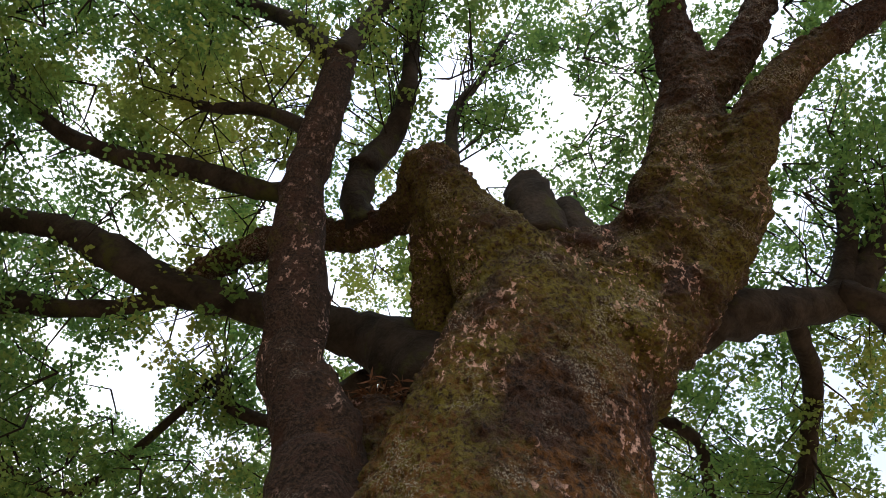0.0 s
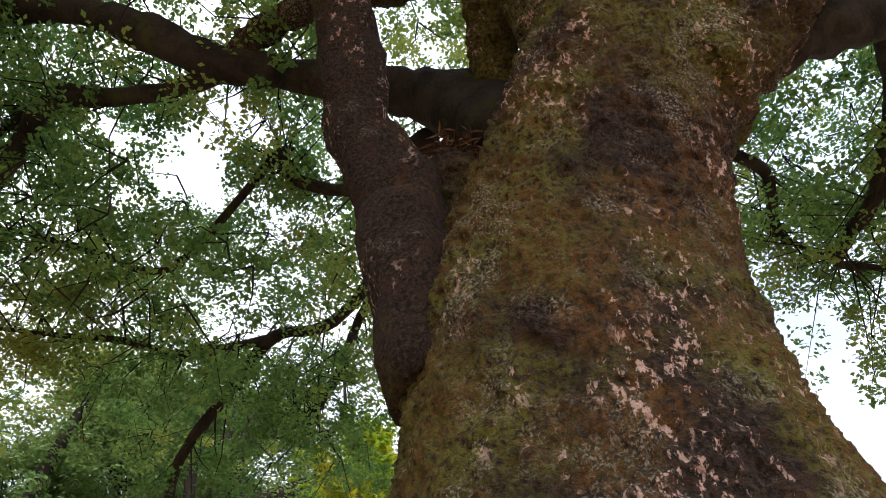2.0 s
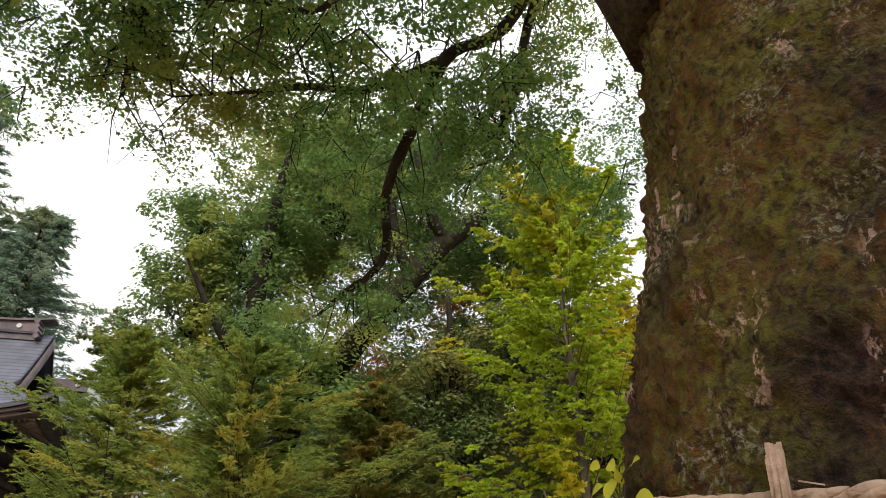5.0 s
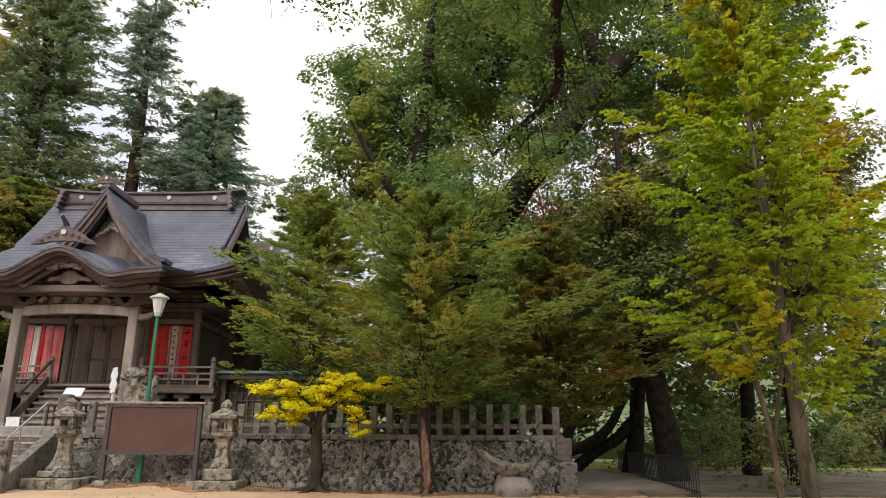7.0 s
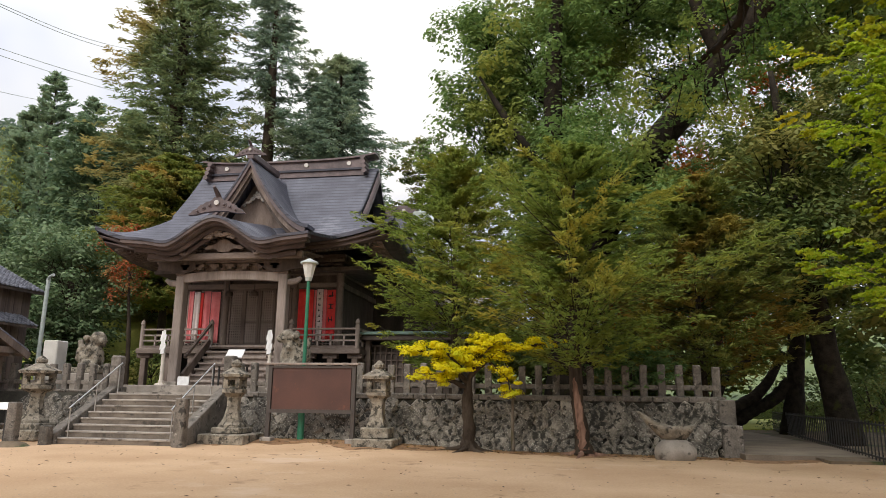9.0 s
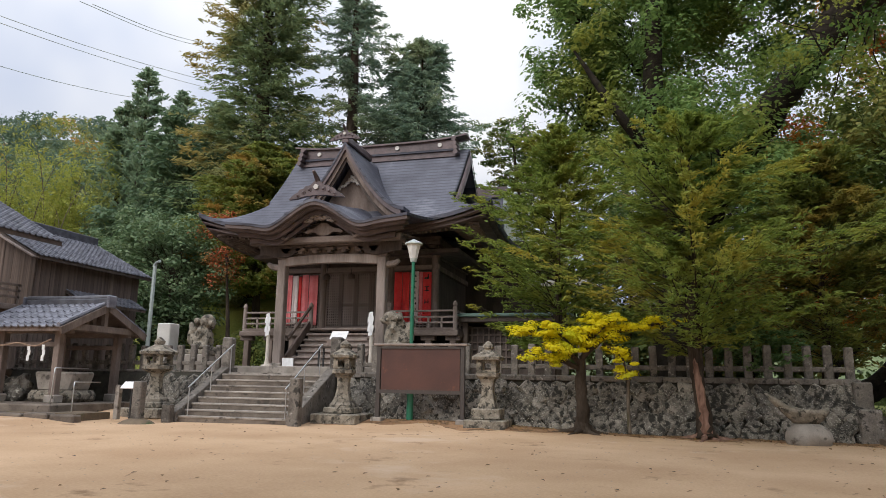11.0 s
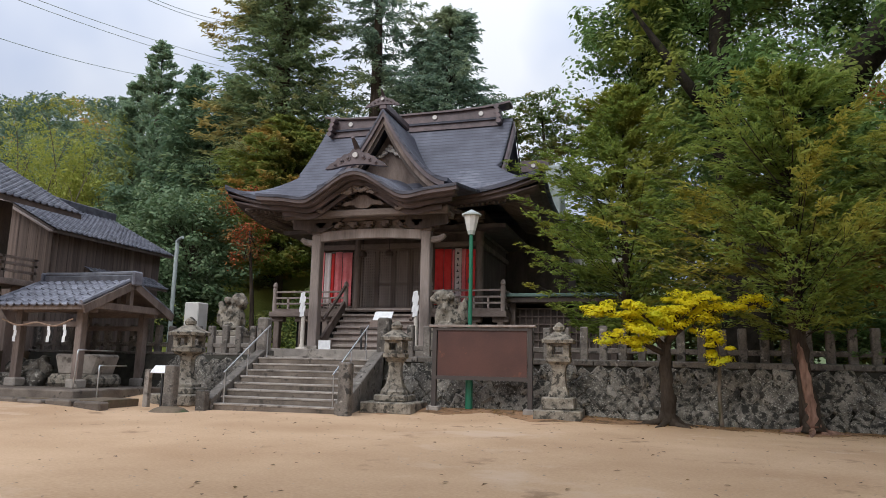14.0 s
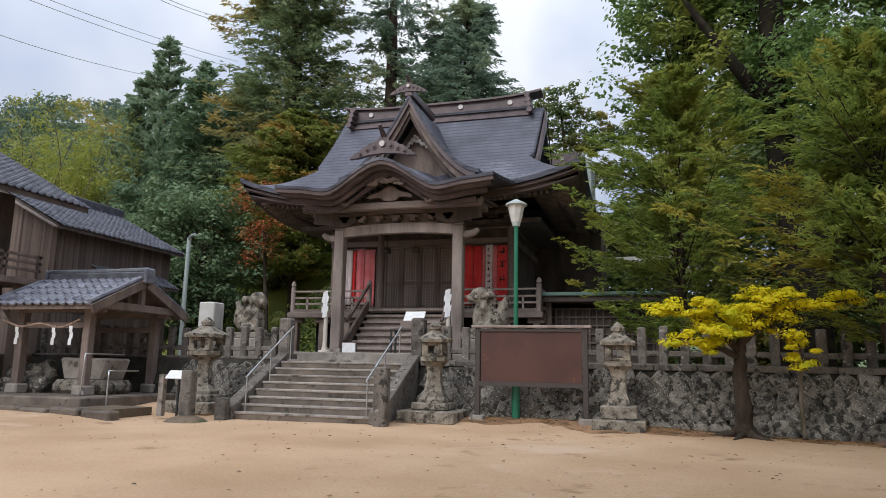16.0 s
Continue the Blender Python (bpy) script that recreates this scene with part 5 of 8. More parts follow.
fern = leaf_sheet("dry_fern_tuft", tuft, blade, gt.normal(size=(420, 3)), gt.uniform(0.06, 0.16, 420), 0.16, MOSS, camphor)
tagged(fern, "russet tuft of dry fern in the fork", kind="stuff")

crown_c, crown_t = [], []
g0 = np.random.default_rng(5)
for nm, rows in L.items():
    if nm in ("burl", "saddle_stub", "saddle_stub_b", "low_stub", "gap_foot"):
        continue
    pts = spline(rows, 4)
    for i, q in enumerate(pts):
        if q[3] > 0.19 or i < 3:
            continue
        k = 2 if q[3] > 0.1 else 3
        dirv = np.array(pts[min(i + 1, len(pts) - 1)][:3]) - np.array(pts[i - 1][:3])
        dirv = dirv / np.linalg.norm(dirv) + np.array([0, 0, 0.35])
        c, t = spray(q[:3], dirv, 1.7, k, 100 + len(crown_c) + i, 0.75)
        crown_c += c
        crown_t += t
# outer crown: a wide uneven dome of leafy twigs
for k in range(2500):
    a = g0.uniform(0, 2 * math.pi)
    rad = 14.0 * math.sqrt(g0.uniform(0.0, 1))
    top = 15.5 - 0.03 * rad * rad
    low = 9.6 - 0.028 * rad * rad + 0.8 * math.sin(3 * a) 
    z = low + (top - low) * g0.uniform(0, 1) ** 1.4
    p = np.array([2.0 + rad * math.cos(a), 1.2 + rad * math.sin(a), z])
    # the gap over the fork and the bright sky beyond the drip line towards the court
    if np.hypot(p[0] - 0.23 * (p[2] - 1.35), p[1] - 0.1 * (p[2] - 1.35)) < 0.75 or np.hypot(p[0] - 0.1, p[1] - 0.14 * (p[2] - 1.35)) < 0.35 or (p[1] > 10.5 and p[0] < 0) or (p[1] > 7 and p[0] < -5.5):
        continue
    if p[0] > 3 and p[1] < 9 and p[2] - 1.35 < 0.95 * np.hypot(p[0], p[1]):
        continue
    if p[0] > 3.5 and p[1] < 5 and k % 5 < 1:
        continue
    if p[1] > 5 and p[2] - 1.35 < 0.6 * np.hypot(p[0], p[1]):
        continue
    if p[1] > 2 and -0.6 < p[0] / p[1] < 0.12 and 1.05 < (p[2] - 1.35) / np.hypot(p[0], p[1]) < 1.8 and k % 5 < 2:
        continue
    if p[1] > 2 and 0.08 < p[0] / p[1] < 0.55 and 0.5 < (p[2] - 1.35) / np.hypot(p[0], p[1]) < 1.0 and k % 5 < 3:
        continue
    if (p[1] < -3 or p[0] > 9) and k % 4:
        continue
    if p[2] < 8.0 and np.hypot(p[0] - 2, p[1] - 2) < 4.5:
        continue
    c, t = spray(p, (math.cos(a), math.sin(a), 0.1), 1.1, 3, 5000 + k, 0.8)
    crown_c += c
    crown_t += t
# the side towards the shrine is the fuller one
for k in range(180):
    a, rad = g0.uniform(1.5, 2.9), g0.uniform(4.0, 11.5)
    p = np.array([2.0 + rad * math.cos(a), 1.2 + rad * math.sin(a), 0])
    p[2] = 1.35 + np.hypot(p[0], p[1]) * g0.uniform(0.66, 1.2)
    if p[1] > 9.5 or p[2] < 6.5 or p[2] > 14:
        continue
    c, t = spray(p, (math.cos(a), math.sin(a), 0.0), 1.1, 3, 9500 + k, 0.8)
    crown_c += c
    crown_t += t
crown_c = np.array(crown_c)
# foliage gathers in dense tufts with sky between them
dense = np.array([noise.noise(Vector(p) * 0.62) + 0.5 * noise.noise(Vector(p) * 1.5) for p in crown_c])
crown_c = crown_c[dense > -0.32]
twig_mesh(crown_t, 0.016, LIMB, camphor)
tagged(leaves("crown", clumps(crown_c, g0.uniform(0.15, 0.44, len(crown_c)), 62, 11, 0.5), 0.074, CAMPHOR_LEAF, camphor, 3, 0.45, 0.6), "dark green glossy camphor foliage with sky gaps", kind="stuff")

# straw rope with paper streamers round the trunk
rope = thing("straw_rope", "thick twisted straw rope tied round the old trunk", "rope")
for ph in (0, 2 * math.pi / 3, 4 * math.pi / 3):
    rows = []
    for k in range(721):
        a = 2 * math.pi * k / 720
        zc = 1.62 + 0.15 * math.sin(a + 0.4) + 0.006 * math.sin(9 * a)
        rr = bark_radius(a, 1.6, 1.375) + 0.012 + 0.0105 * math.cos(a * 46 + ph)
        rows.append((TX + rr * math.cos(a), TY + rr * math.sin(a), zc + 0.0105 * math.sin(a * 46 + ph), 0.0125 + 0.002 * math.sin(a * 31 + 2 * ph)))
    part("strand", tube(bmesh.new(), rows, 7, 1, 0.16), ROPE, rope, smooth=True)
# loose fibres that stand out of the twist
bm = bmesh.new()
for k in range(260):
    a = random.uniform(0, 2 * math.pi)
    zc = 1.62 + 0.15 * math.sin(a + 0.4) + random.uniform(-0.02, 0.02)
    rr = bark_radius(a, 1.6, 1.375) + 0.046
    da, dz = random.uniform(-0.05, 0.05), random.uniform(-0.05, 0.03)
    tube(bm, [(TX + rr * math.cos(a), TY + rr * math.sin(a), zc, 0.0016), (TX + (rr + 0.014) * math.cos(a + da), TY + (rr + 0.014) * math.sin(a + da), zc + dz, 0.0008)], 3, 1, 0)
tagged(part("loose_straw", bm, ROPE, rope), kind="stuff")
for a0 in (196.0,):
    a = radians(a0)
    x, y = TX + 1.475 * math.cos(a), TY + 1.475 * math.sin(a)
    bm = bmesh.new()
    for k in range(46):
        da, dr = random.uniform(-0.018, 0.018), random.uniform(-0.012, 0.014)
        x1, y1 = x + dr * math.cos(a), y + dr * math.sin(a)
        tube(bm, [(x1 + da * 0.8 * math.sin(a), y1 - da * 0.8 * math.cos(a), random.uniform(1.6, 1.64), 0.007), (x1 + da * math.sin(a) + random.uniform(-0.01, 0.01), y1 - da * math.cos(a), 1.4, 0.006), (x1 + da * 2.2 * math.sin(a), y1 - da * 2.2 * math.cos(a), random.uniform(0.95, 1.15), 0.003)], 4, 2, 0)
    part("straw_tassel", bm, ROPE, rope, "hanging bundle of straw")
bm = bmesh.new()
for k in range(3):
    box(bm, 0.765 + 0.01 * (k % 2), 2.93, 1.51 - 0.026 * k, 0.785 + 0.012 * (k % 2), 2.932, 1.536 - 0.026 * k)
part("paper_streamer", bm, PAPER, rope, "white zigzag paper streamer")


def broad_leaf(c, length, d, n):
    """One oval leaf with a folded midrib and a pointed tip."""
    d, n = Vector(d).normalized(), Vector(n).normalized()
    sd = n.cross(d).normalized()
    n = d.cross(sd)
    bm = bmesh.new()
    mid, lf, rt = [], [], []
    for f, w in ((0, 0.03), (0.12, 0.2), (0.3, 0.31), (0.5, 0.33), (0.7, 0.26), (0.87, 0.13), (1.0, 0.01)):
        q = Vector(c) + d * length * (f - 0.5) - n * length * 0.22 * (f - 0.4) ** 2
        mid.append(bm.verts.new(q))
        lf.append(bm.verts.new(q + sd * w * length + n * w * length * 0.3))
        rt.append(bm.verts.new(q - sd * w * length + n * w * length * 0.3))
    for k in range(6):
        bm.faces.new((mid[k], mid[k + 1], lf[k + 1], lf[k]))
        bm.faces.new((mid[k], rt[k], rt[k + 1], mid[k + 1]))
    return bm


# a sprout with yellow leaves beside the rope
sprout = thing("young_shoot", "slim shoot with yellowing leaves at the old trunk", "plant")
YELLOW_SHOOT = leafy("yellow_shoot_leaf", (0.42, 0.44, 0.03), (0.6, 0.55, 0.05))
limb(sprout, [(0.72, 2.8, -0.02, 0.006), (0.74, 2.77, 0.8, 0.005), (0.765, 2.75, 1.4, 0.004), (0.775, 2.73, 1.62, 0.003), (0.785, 2.72, 1.7, 0.002)], TRUNK, "stem", 6, 0)
gs = random.Random(17)
for x, y, z, s in ((0.74, 2.81, 1.706, 0.04), (0.765, 2.75, 1.698, 0.045), (0.755, 2.665, 1.70, 0.04), (0.76, 2.6, 1.68, 0.04), (0.745, 2.83, 1.635, 0.05), (0.765, 2.765, 1.636, 0.055), (0.745, 2.56, 1.575, 0.07), (0.745, 2.66, 1.53, 0.055), (0.765, 2.78, 1.552, 0.04), (0.74, 2.54, 1.45, 0.055), (0.755, 2.75, 1.485, 0.045), (0.77, 2.72, 1.66, 0.035)):
    limb(sprout, [(0.768, 2.745, z - 0.04, 0.002), ((x + 0.76) / 2, (y + 2.745) / 2, z - 0.012, 0.0016), (x, y, z - 0.004, 0.001)], TRUNK, "twig", 5, 0)
    part("leaf", broad_leaf((x - 0.012, y, z), s * 1.35, (gs.uniform(-0.5, 0.2), (y - 2.745) * 12 + gs.uniform(-0.4, 0.4), gs.uniform(-0.5, 0.5)), (-1.0, -0.4, gs.uniform(0.2, 0.9))), YELLOW_SHOOT, sprout, smooth=True)


# -- conifers, broadleaf trees, ginkgos --
def feather_tree(x, y, z0, h, radius, n, seed, label, mat, name="cedar_tree", group="", low=0.1, tiers=0, rise=0.1, sag=0.1, sub=9, sub_len=0.4, per=10, size=0.3, shape=0.28, level=0.7, trunk=0.02, hang=0.0, lobes=0.2, bark=TRUNK, lean=(0, 0), twig=0.035, inner=0.55):
    """A tree with one leader: arching boughs, side twigs that fan out flat, and leaves set along the twigs."""
    g = np.random.default_rng(seed)
    t = thing(name, label, "tree", group=group)
    limb(t, [(x, y, z0 - 0.15, trunk * h * 1.25), (x + lean[0] * 0.3, y + lean[1] * 0.3, z0 + h * 0.3, trunk * h * 0.8), (x + lean[0] * 0.8, y + lean[1] * 0.8, z0 + h * 0.7, trunk * h * 0.45), (x + lean[0], y + lean[1], z0 + h, 0.015)], bark, "trunk", 10, 0.1)
    q = g.uniform(0, 1, n) ** 0.9
    if tiers:
        q = np.clip((np.round(q * tiers) + g.normal(0, 0.14, n)) / tiers, 0, 0.985)
    a = g.uniform(0, 2 * math.pi, n)
    reach = radius(q) * g.uniform(inner, 1.08, n) * (1 + lobes * np.sin(2 * a + 11 * q + seed) * np.cos(3 * a - 7 * q))
    f = low + (1 - low) * q
    base = np.stack([x + lean[0] * f, y + lean[1] * f, z0 + h * f], -1)
    out = np.stack([np.cos(a), np.sin(a), np.zeros(n)], -1)
    up = np.array([0, 0, 1.0])
    tip = base + out * reach[:, None] + up * (rise * reach)[:, None]
    mid = base + out * (0.5 * reach)[:, None] + up * ((0.5 * rise + sag) * reach)[:, None]
    twig_mesh([(b, 0.25 * b + 0.5 * m + 0.25 * e, e) for b, m, e in zip(base, mid, tip)], twig, bark, t, "bough_mass")
    k = np.repeat(np.arange(n), sub)
    s = g.uniform(0.15, 1.0, len(k))[:, None]
    p = (1 - s) ** 2 * base[k] + 2 * s * (1 - s) * mid[k] + s ** 2 * tip[k]
    turn = g.choice([-1, 1], len(k)) * g.uniform(0.25, 1.15, len(k)) * (1.1 - 0.8 * s[:, 0])
    ca, sa = np.cos(turn), np.sin(turn)
    d2 = np.stack([out[k, 0] * ca - out[k, 1] * sa, out[k, 0] * sa + out[k, 1] * ca, 0.6 * rise + g.normal(0, 0.14, len(k)) - hang], -1)
    d2 = unit(d2)
    l2 = (sub_len * reach[k] * (1.2 - s[:, 0]) + size) * g.uniform(0.5, 1.1, len(k))
    twig_mesh([(b, b + d * w * 0.5, b + d * w) for b, d, w in zip(p[::2], d2[::2], l2[::2])], twig * 0.4, bark, t, "twig_mass")
    j = np.repeat(np.arange(len(k)), per)
    w = g.uniform(0.05, 1.0, len(j))
    c = p[j] + d2[j] * (l2[j] * w)[:, None] + g.normal(size=(len(j), 3)) * size * np.array([0.28, 0.28, 0.14])
    c[:, 2] -= 0.12 * l2[j] * w * w
    d3 = unit(d2[j] + g.normal(size=(len(j), 3)) * np.array([0.55, 0.55, 0.3]) - up * hang * 0.6)
    nr = up + g.normal(size=(len(j), 3)) * (1 - level)
    tagged(leaf_sheet("crown", c, d3, nr, size * g.uniform(0.6, 1.3, len(j)), shape, mat, t), kind="stuff")
    return t


def broadleaf(x, y, z0, blobs, n, per, leaf, mat, seed, label, trunk_rows=(), bark=TRUNK, name="broadleaf_tree", clump=0.55, squash=0.7, shell_only=0.55):
    """A crown gathered from several uneven lobes (x, y, z, rx, rz), with limbs to each lobe."""
    g = np.random.default_rng(seed)
    t = thing(name, label, "tree")
    for rows in trunk_rows:
        limb(t, rows, bark, "trunk" if rows is trunk_rows[0] else "limb", 12, 0.1)
    cs, tw = [], []
    vol = np.array([b[3] * b[3] * b[4] for b in blobs]) ** 0.8
    for b, w in zip(blobs, vol / vol.sum()):
        c0 = np.array(b[:3])
        for k in range(max(3, int(n * w))):
            d = g.normal(size=3)
            d /= np.linalg.norm(d)
            rr = g.uniform(shell_only, 1.0) * (1 + 0.22 * math.sin(5 * d[0] + seed) * math.cos(4 * d[2] + 3 * d[1]))
            p = c0 + d * rr * np.array([b[3], b[3], b[4]])
            cs.append(p)
            if k % 3 == 0:
                m = (c0 + p) / 2 + g.normal(size=3) * 0.2
                tw.append((c0 - np.array([0, 0, 0.3 * b[4]]), m, p))
    twig_mesh(tw, 0.035, bark, t, "branch_mass")
    cs = np.array(cs)
    tagged(leaves("crown", clumps(cs, g.uniform(0.6, 1.25, len(cs)) * clump, per, seed, squash), leaf, mat, t, seed, 0.4, 0.62), kind="stuff")
    return t


# cedars behind the shrine
RUSTY = leafy("rusty_cedar_leaf", (0.17, 0.23, 0.06), (0.33, 0.35, 0.08), (0.46, 0.28, 0.07), 0.45, patch=0.3)
feather_tree(-29.0, 45.0, 1.4, 39, lambda q: 7.2 * np.clip(1 - q, 0, 1) ** 0.5 * np.clip(0.55 + 2.5 * q, 0, 1), 760, 21, "tall bushy cedar with rusty green foliage", CEDAR_RUST, group="tall cedars", low=0.12, tiers=26, level=0.25, rise=0.12, sag=0.05, sub=11, sub_len=0.34, per=9, size=0.45, shape=0.26, hang=0.12, inner=0.5)
feather_tree(-22.4, 46.5, 1.4, 34, lambda q: 6.0 * np.clip(1 - q, 0, 1) ** 0.45 * (0.75 + 0.25 * np.sin(23 * q)), 300, 22, "tall sparse cedar behind the shrine roof", CEDAR_HAZE_LEAF, group="tall cedars", low=0.25, tiers=0, level=0.25, rise=0.05, sag=0.04, sub=9, sub_len=0.33, per=8, size=0.4, shape=0.26, hang=0.1, lobes=0.35, inner=0.5)
feather_tree(-17.2, 47.0, 1.4, 24.5, lambda q: 8.2 * np.clip(1 - q, 0, 1) ** 0.5 * (0.8 + 0.2 * np.sin(21 * q)), 560, 23, "tall dark cedar behind the shrine ridge", CEDAR_HAZE_LEAF, group="tall cedars", low=0.15, tiers=0, level=0.25, rise=0.05, sag=0.04, sub=9, sub_len=0.34, per=9, size=0.4, shape=0.26, hang=0.1, lobes=0.3, inner=0.5)
feather_tree(-19.8, 50.0, 1.4, 25.5, lambda q: 7.5 * np.clip(1 - q, 0, 1) ** 0.5 * (0.8 + 0.2 * np.sin(19 * q + 1)), 280, 24, "dark cedar between the taller ones", CEDAR_HAZE_LEAF, group="tall cedars", low=0.15, tiers=0, level=0.25, rise=0.05, sag=0.04, sub=8, sub_len=0.34, per=8, size=0.42, shape=0.26, hang=0.1, lobes=0.3, inner=0.5)
feather_tree(-26.0, 41.0, 1.4, 15, lambda q: 6.0 * np.clip(1 - q, 0, 1) ** 0.5 * np.clip(0.5 + 2 * q, 0, 1), 400, 25, "broad yellowing cedar behind the shrine", RUSTY, group="tall cedars", low=0.34, tiers=12, level=0.25, rise=0.1, sag=0.05, sub=10, sub_len=0.36, per=12, size=0.4, shape=0.32, hang=0.08)
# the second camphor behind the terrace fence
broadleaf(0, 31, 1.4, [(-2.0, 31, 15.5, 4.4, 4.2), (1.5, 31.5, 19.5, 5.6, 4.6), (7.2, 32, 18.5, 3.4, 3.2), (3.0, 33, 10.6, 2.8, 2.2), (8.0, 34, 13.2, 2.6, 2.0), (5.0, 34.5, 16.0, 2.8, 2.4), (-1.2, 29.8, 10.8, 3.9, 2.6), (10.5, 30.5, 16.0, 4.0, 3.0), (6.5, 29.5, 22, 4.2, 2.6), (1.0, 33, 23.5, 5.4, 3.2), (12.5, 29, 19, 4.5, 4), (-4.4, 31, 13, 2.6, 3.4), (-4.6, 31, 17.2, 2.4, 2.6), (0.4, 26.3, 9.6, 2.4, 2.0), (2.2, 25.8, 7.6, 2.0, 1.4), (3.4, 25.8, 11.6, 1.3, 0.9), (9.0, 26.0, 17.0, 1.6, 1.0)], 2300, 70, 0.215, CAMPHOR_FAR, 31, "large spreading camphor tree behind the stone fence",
          [[(-1.3, 28.5, 1.3, 0.95), (-1.1, 28.5, 3.5, 0.72), (-0.6, 28.6, 6, 0.66), (0.8, 28.3, 8.8, 0.6), (2.6, 27.7, 11.3, 0.56), (4.5, 27.2, 13.9, 0.52), (6.4, 27, 16.2, 0.46), (8.5, 27, 17.9, 0.38), (10.5, 27, 19.3, 0.28), (13, 27, 20.2, 0.18), (16, 27, 20.5, 0.05)],
           [(-1.0, 28.6, 4.5, 0.55), (-1.5, 29, 9, 0.46), (-1.6, 28.4, 13, 0.38), (-1.3, 28.6, 18, 0.24), (-1.0, 29, 22, 0.05)],
           [(6.3, 27, 16.0, 0.3), (5.5, 26.5, 16.6, 0.26), (5.2, 26, 17.8, 0.22), (5.4, 26, 19.6, 0.19), (6.0, 26, 22, 0.14), (6.4, 26, 25, 0.04)],
           [(5.2, 26, 18.2, 0.14), (6.0, 26, 18.9, 0.12), (7.4, 26, 19.6, 0.1), (9.4, 26, 20.6, 0.03)],
           [(4.6, 27.1, 14.1, 0.26), (3.9, 26.6, 15.6, 0.22), (3.6, 26.2, 17.4, 0.2), (4.6, 26, 18.6, 0.12), (4.4, 26, 20.6, 0.04)],
           [(9.0, 27, 18.2, 0.2), (8.8, 26.5, 19.8, 0.16), (9.6, 26.2, 21.6, 0.12), (9.2, 26, 24, 0.03)],
           [(-1.5, 28.8, 9.5, 0.25), (-3.2, 28.2, 12, 0.18), (-4.6, 28.4, 14.5, 0.05)]], LIMB, clump=0.8, shell_only=0.35)
# yew-like trees over the fence
feather_tree(-4.9, 24.2, 1.4, 8.2, lambda q: 4.4 * np.clip(1 - q, 0, 1) ** 0.62 * np.clip(0.7 + 2 * q, 0, 1), 260, 33, "feathery green yew behind the stone fence", YEW_LEAF, "yew_tree", low=0.05, rise=0.42, sag=-0.02, sub=12, sub_len=0.36, per=15, size=0.19, shape=0.24, level=0.3, trunk=0.016, lobes=0.45, inner=0.4, twig=0.025)
feather_tree(-1.0, 20.85, 0.1, 8.2, lambda q: 4.7 * np.clip(1 - q, 0, 1) ** 0.62 * np.clip(0.75 + 2 * q, 0, 1), 250, 34, "feathery yellow-green yew before the stone wall", YEW_LEAF, "yew_tree", low=0.22, rise=0.4, sag=-0.02, sub=12, sub_len=0.36, per=16, size=0.18, shape=0.24, level=0.3, trunk=0.014, lobes=0.5, inner=0.35, twig=0.025)
feather_tree(2.9, 25.0, 1.4, 7.2, lambda q: 4.8 * np.clip(1 - q, 0, 1) ** 0.7, 280, 35, "dark feathery yew beside the path", leafy("deep_yew_leaf", (0.14, 0.19, 0.05), (0.27, 0.3, 0.07), (0.42, 0.28, 0.06), 0.48, patch=0.5), "yew_tree", low=0.03, rise=0.32, sag=0.0, sub=12, sub_len=0.36, per=15, size=0.21, shape=0.25, level=0.3, trunk=0.016, lobes=0.4, inner=0.4, twig=0.025)


feather_tree(0.5, 22.5, 1.35, 1.7, lambda q: 1.7 * np.clip(1 - q, 0, 1) ** 0.5, 60, 36, "low dark green sapling growing through the stone fence", leafy("sapling_leaf", (0.1, 0.19, 0.07), (0.2, 0.31, 0.11), None, 0.45), "sapling", low=0.05, rise=0.3, sag=0.05, sub=9, sub_len=0.4, per=14, size=0.12, shape=0.4, level=0.3, trunk=0.02, twig=0.015)


def roots(tree, x, y, r, n, seed, bark):
    """Surface roots spreading from the foot of a trunk."""
    g = random.Random(seed)
    for k in range(n):
        a = 2 * math.pi * (k + g.uniform(-0.3, 0.3)) / n
        ln = g.uniform(0.5, 1.0)
        z = [float(ground_height(np.array(x + f * ln * math.cos(a)), np.array(y + f * ln * math.sin(a)))) for f in (0, 0.5, 1)]
        limb(tree, [(x, y, z[0] + 0.28, r), (x + 0.3 * ln * math.cos(a), y + 0.3 * ln * math.sin(a), z[1] + 0.05, r * 0.55), (x + ln * math.cos(a), y + ln * math.sin(a), z[2] - 0.02, 0.02)], bark, "root", 7, 0.3)


yew = bpy.data.objects["yew_tree.001"]
limb(yew, [(-0.92, 20.6, 0.0, 0.24), (-0.95, 20.6, 0.4, 0.17), (-1.06, 20.65, 1.5, 0.15), (-1.16, 20.7, 3.0, 0.13), (-1.05, 20.8, 4.2, 0.1)], TRUNK, "lower_trunk", 12, 0.3, "dark trunk with flaking bark")
limb(yew, [(-0.96, 20.47, 0.1, 0.12), (-0.98, 20.47, 0.7, 0.1), (-1.08, 20.53, 1.6, 0.08), (-1.12, 20.6, 2.0, 0.02)], REDBARK, "bare_streak", 9, 0.35, "bare reddish strip where bark has flaked off")
roots(yew, -0.92, 20.6, 0.14, 6, 5, REDBARK)
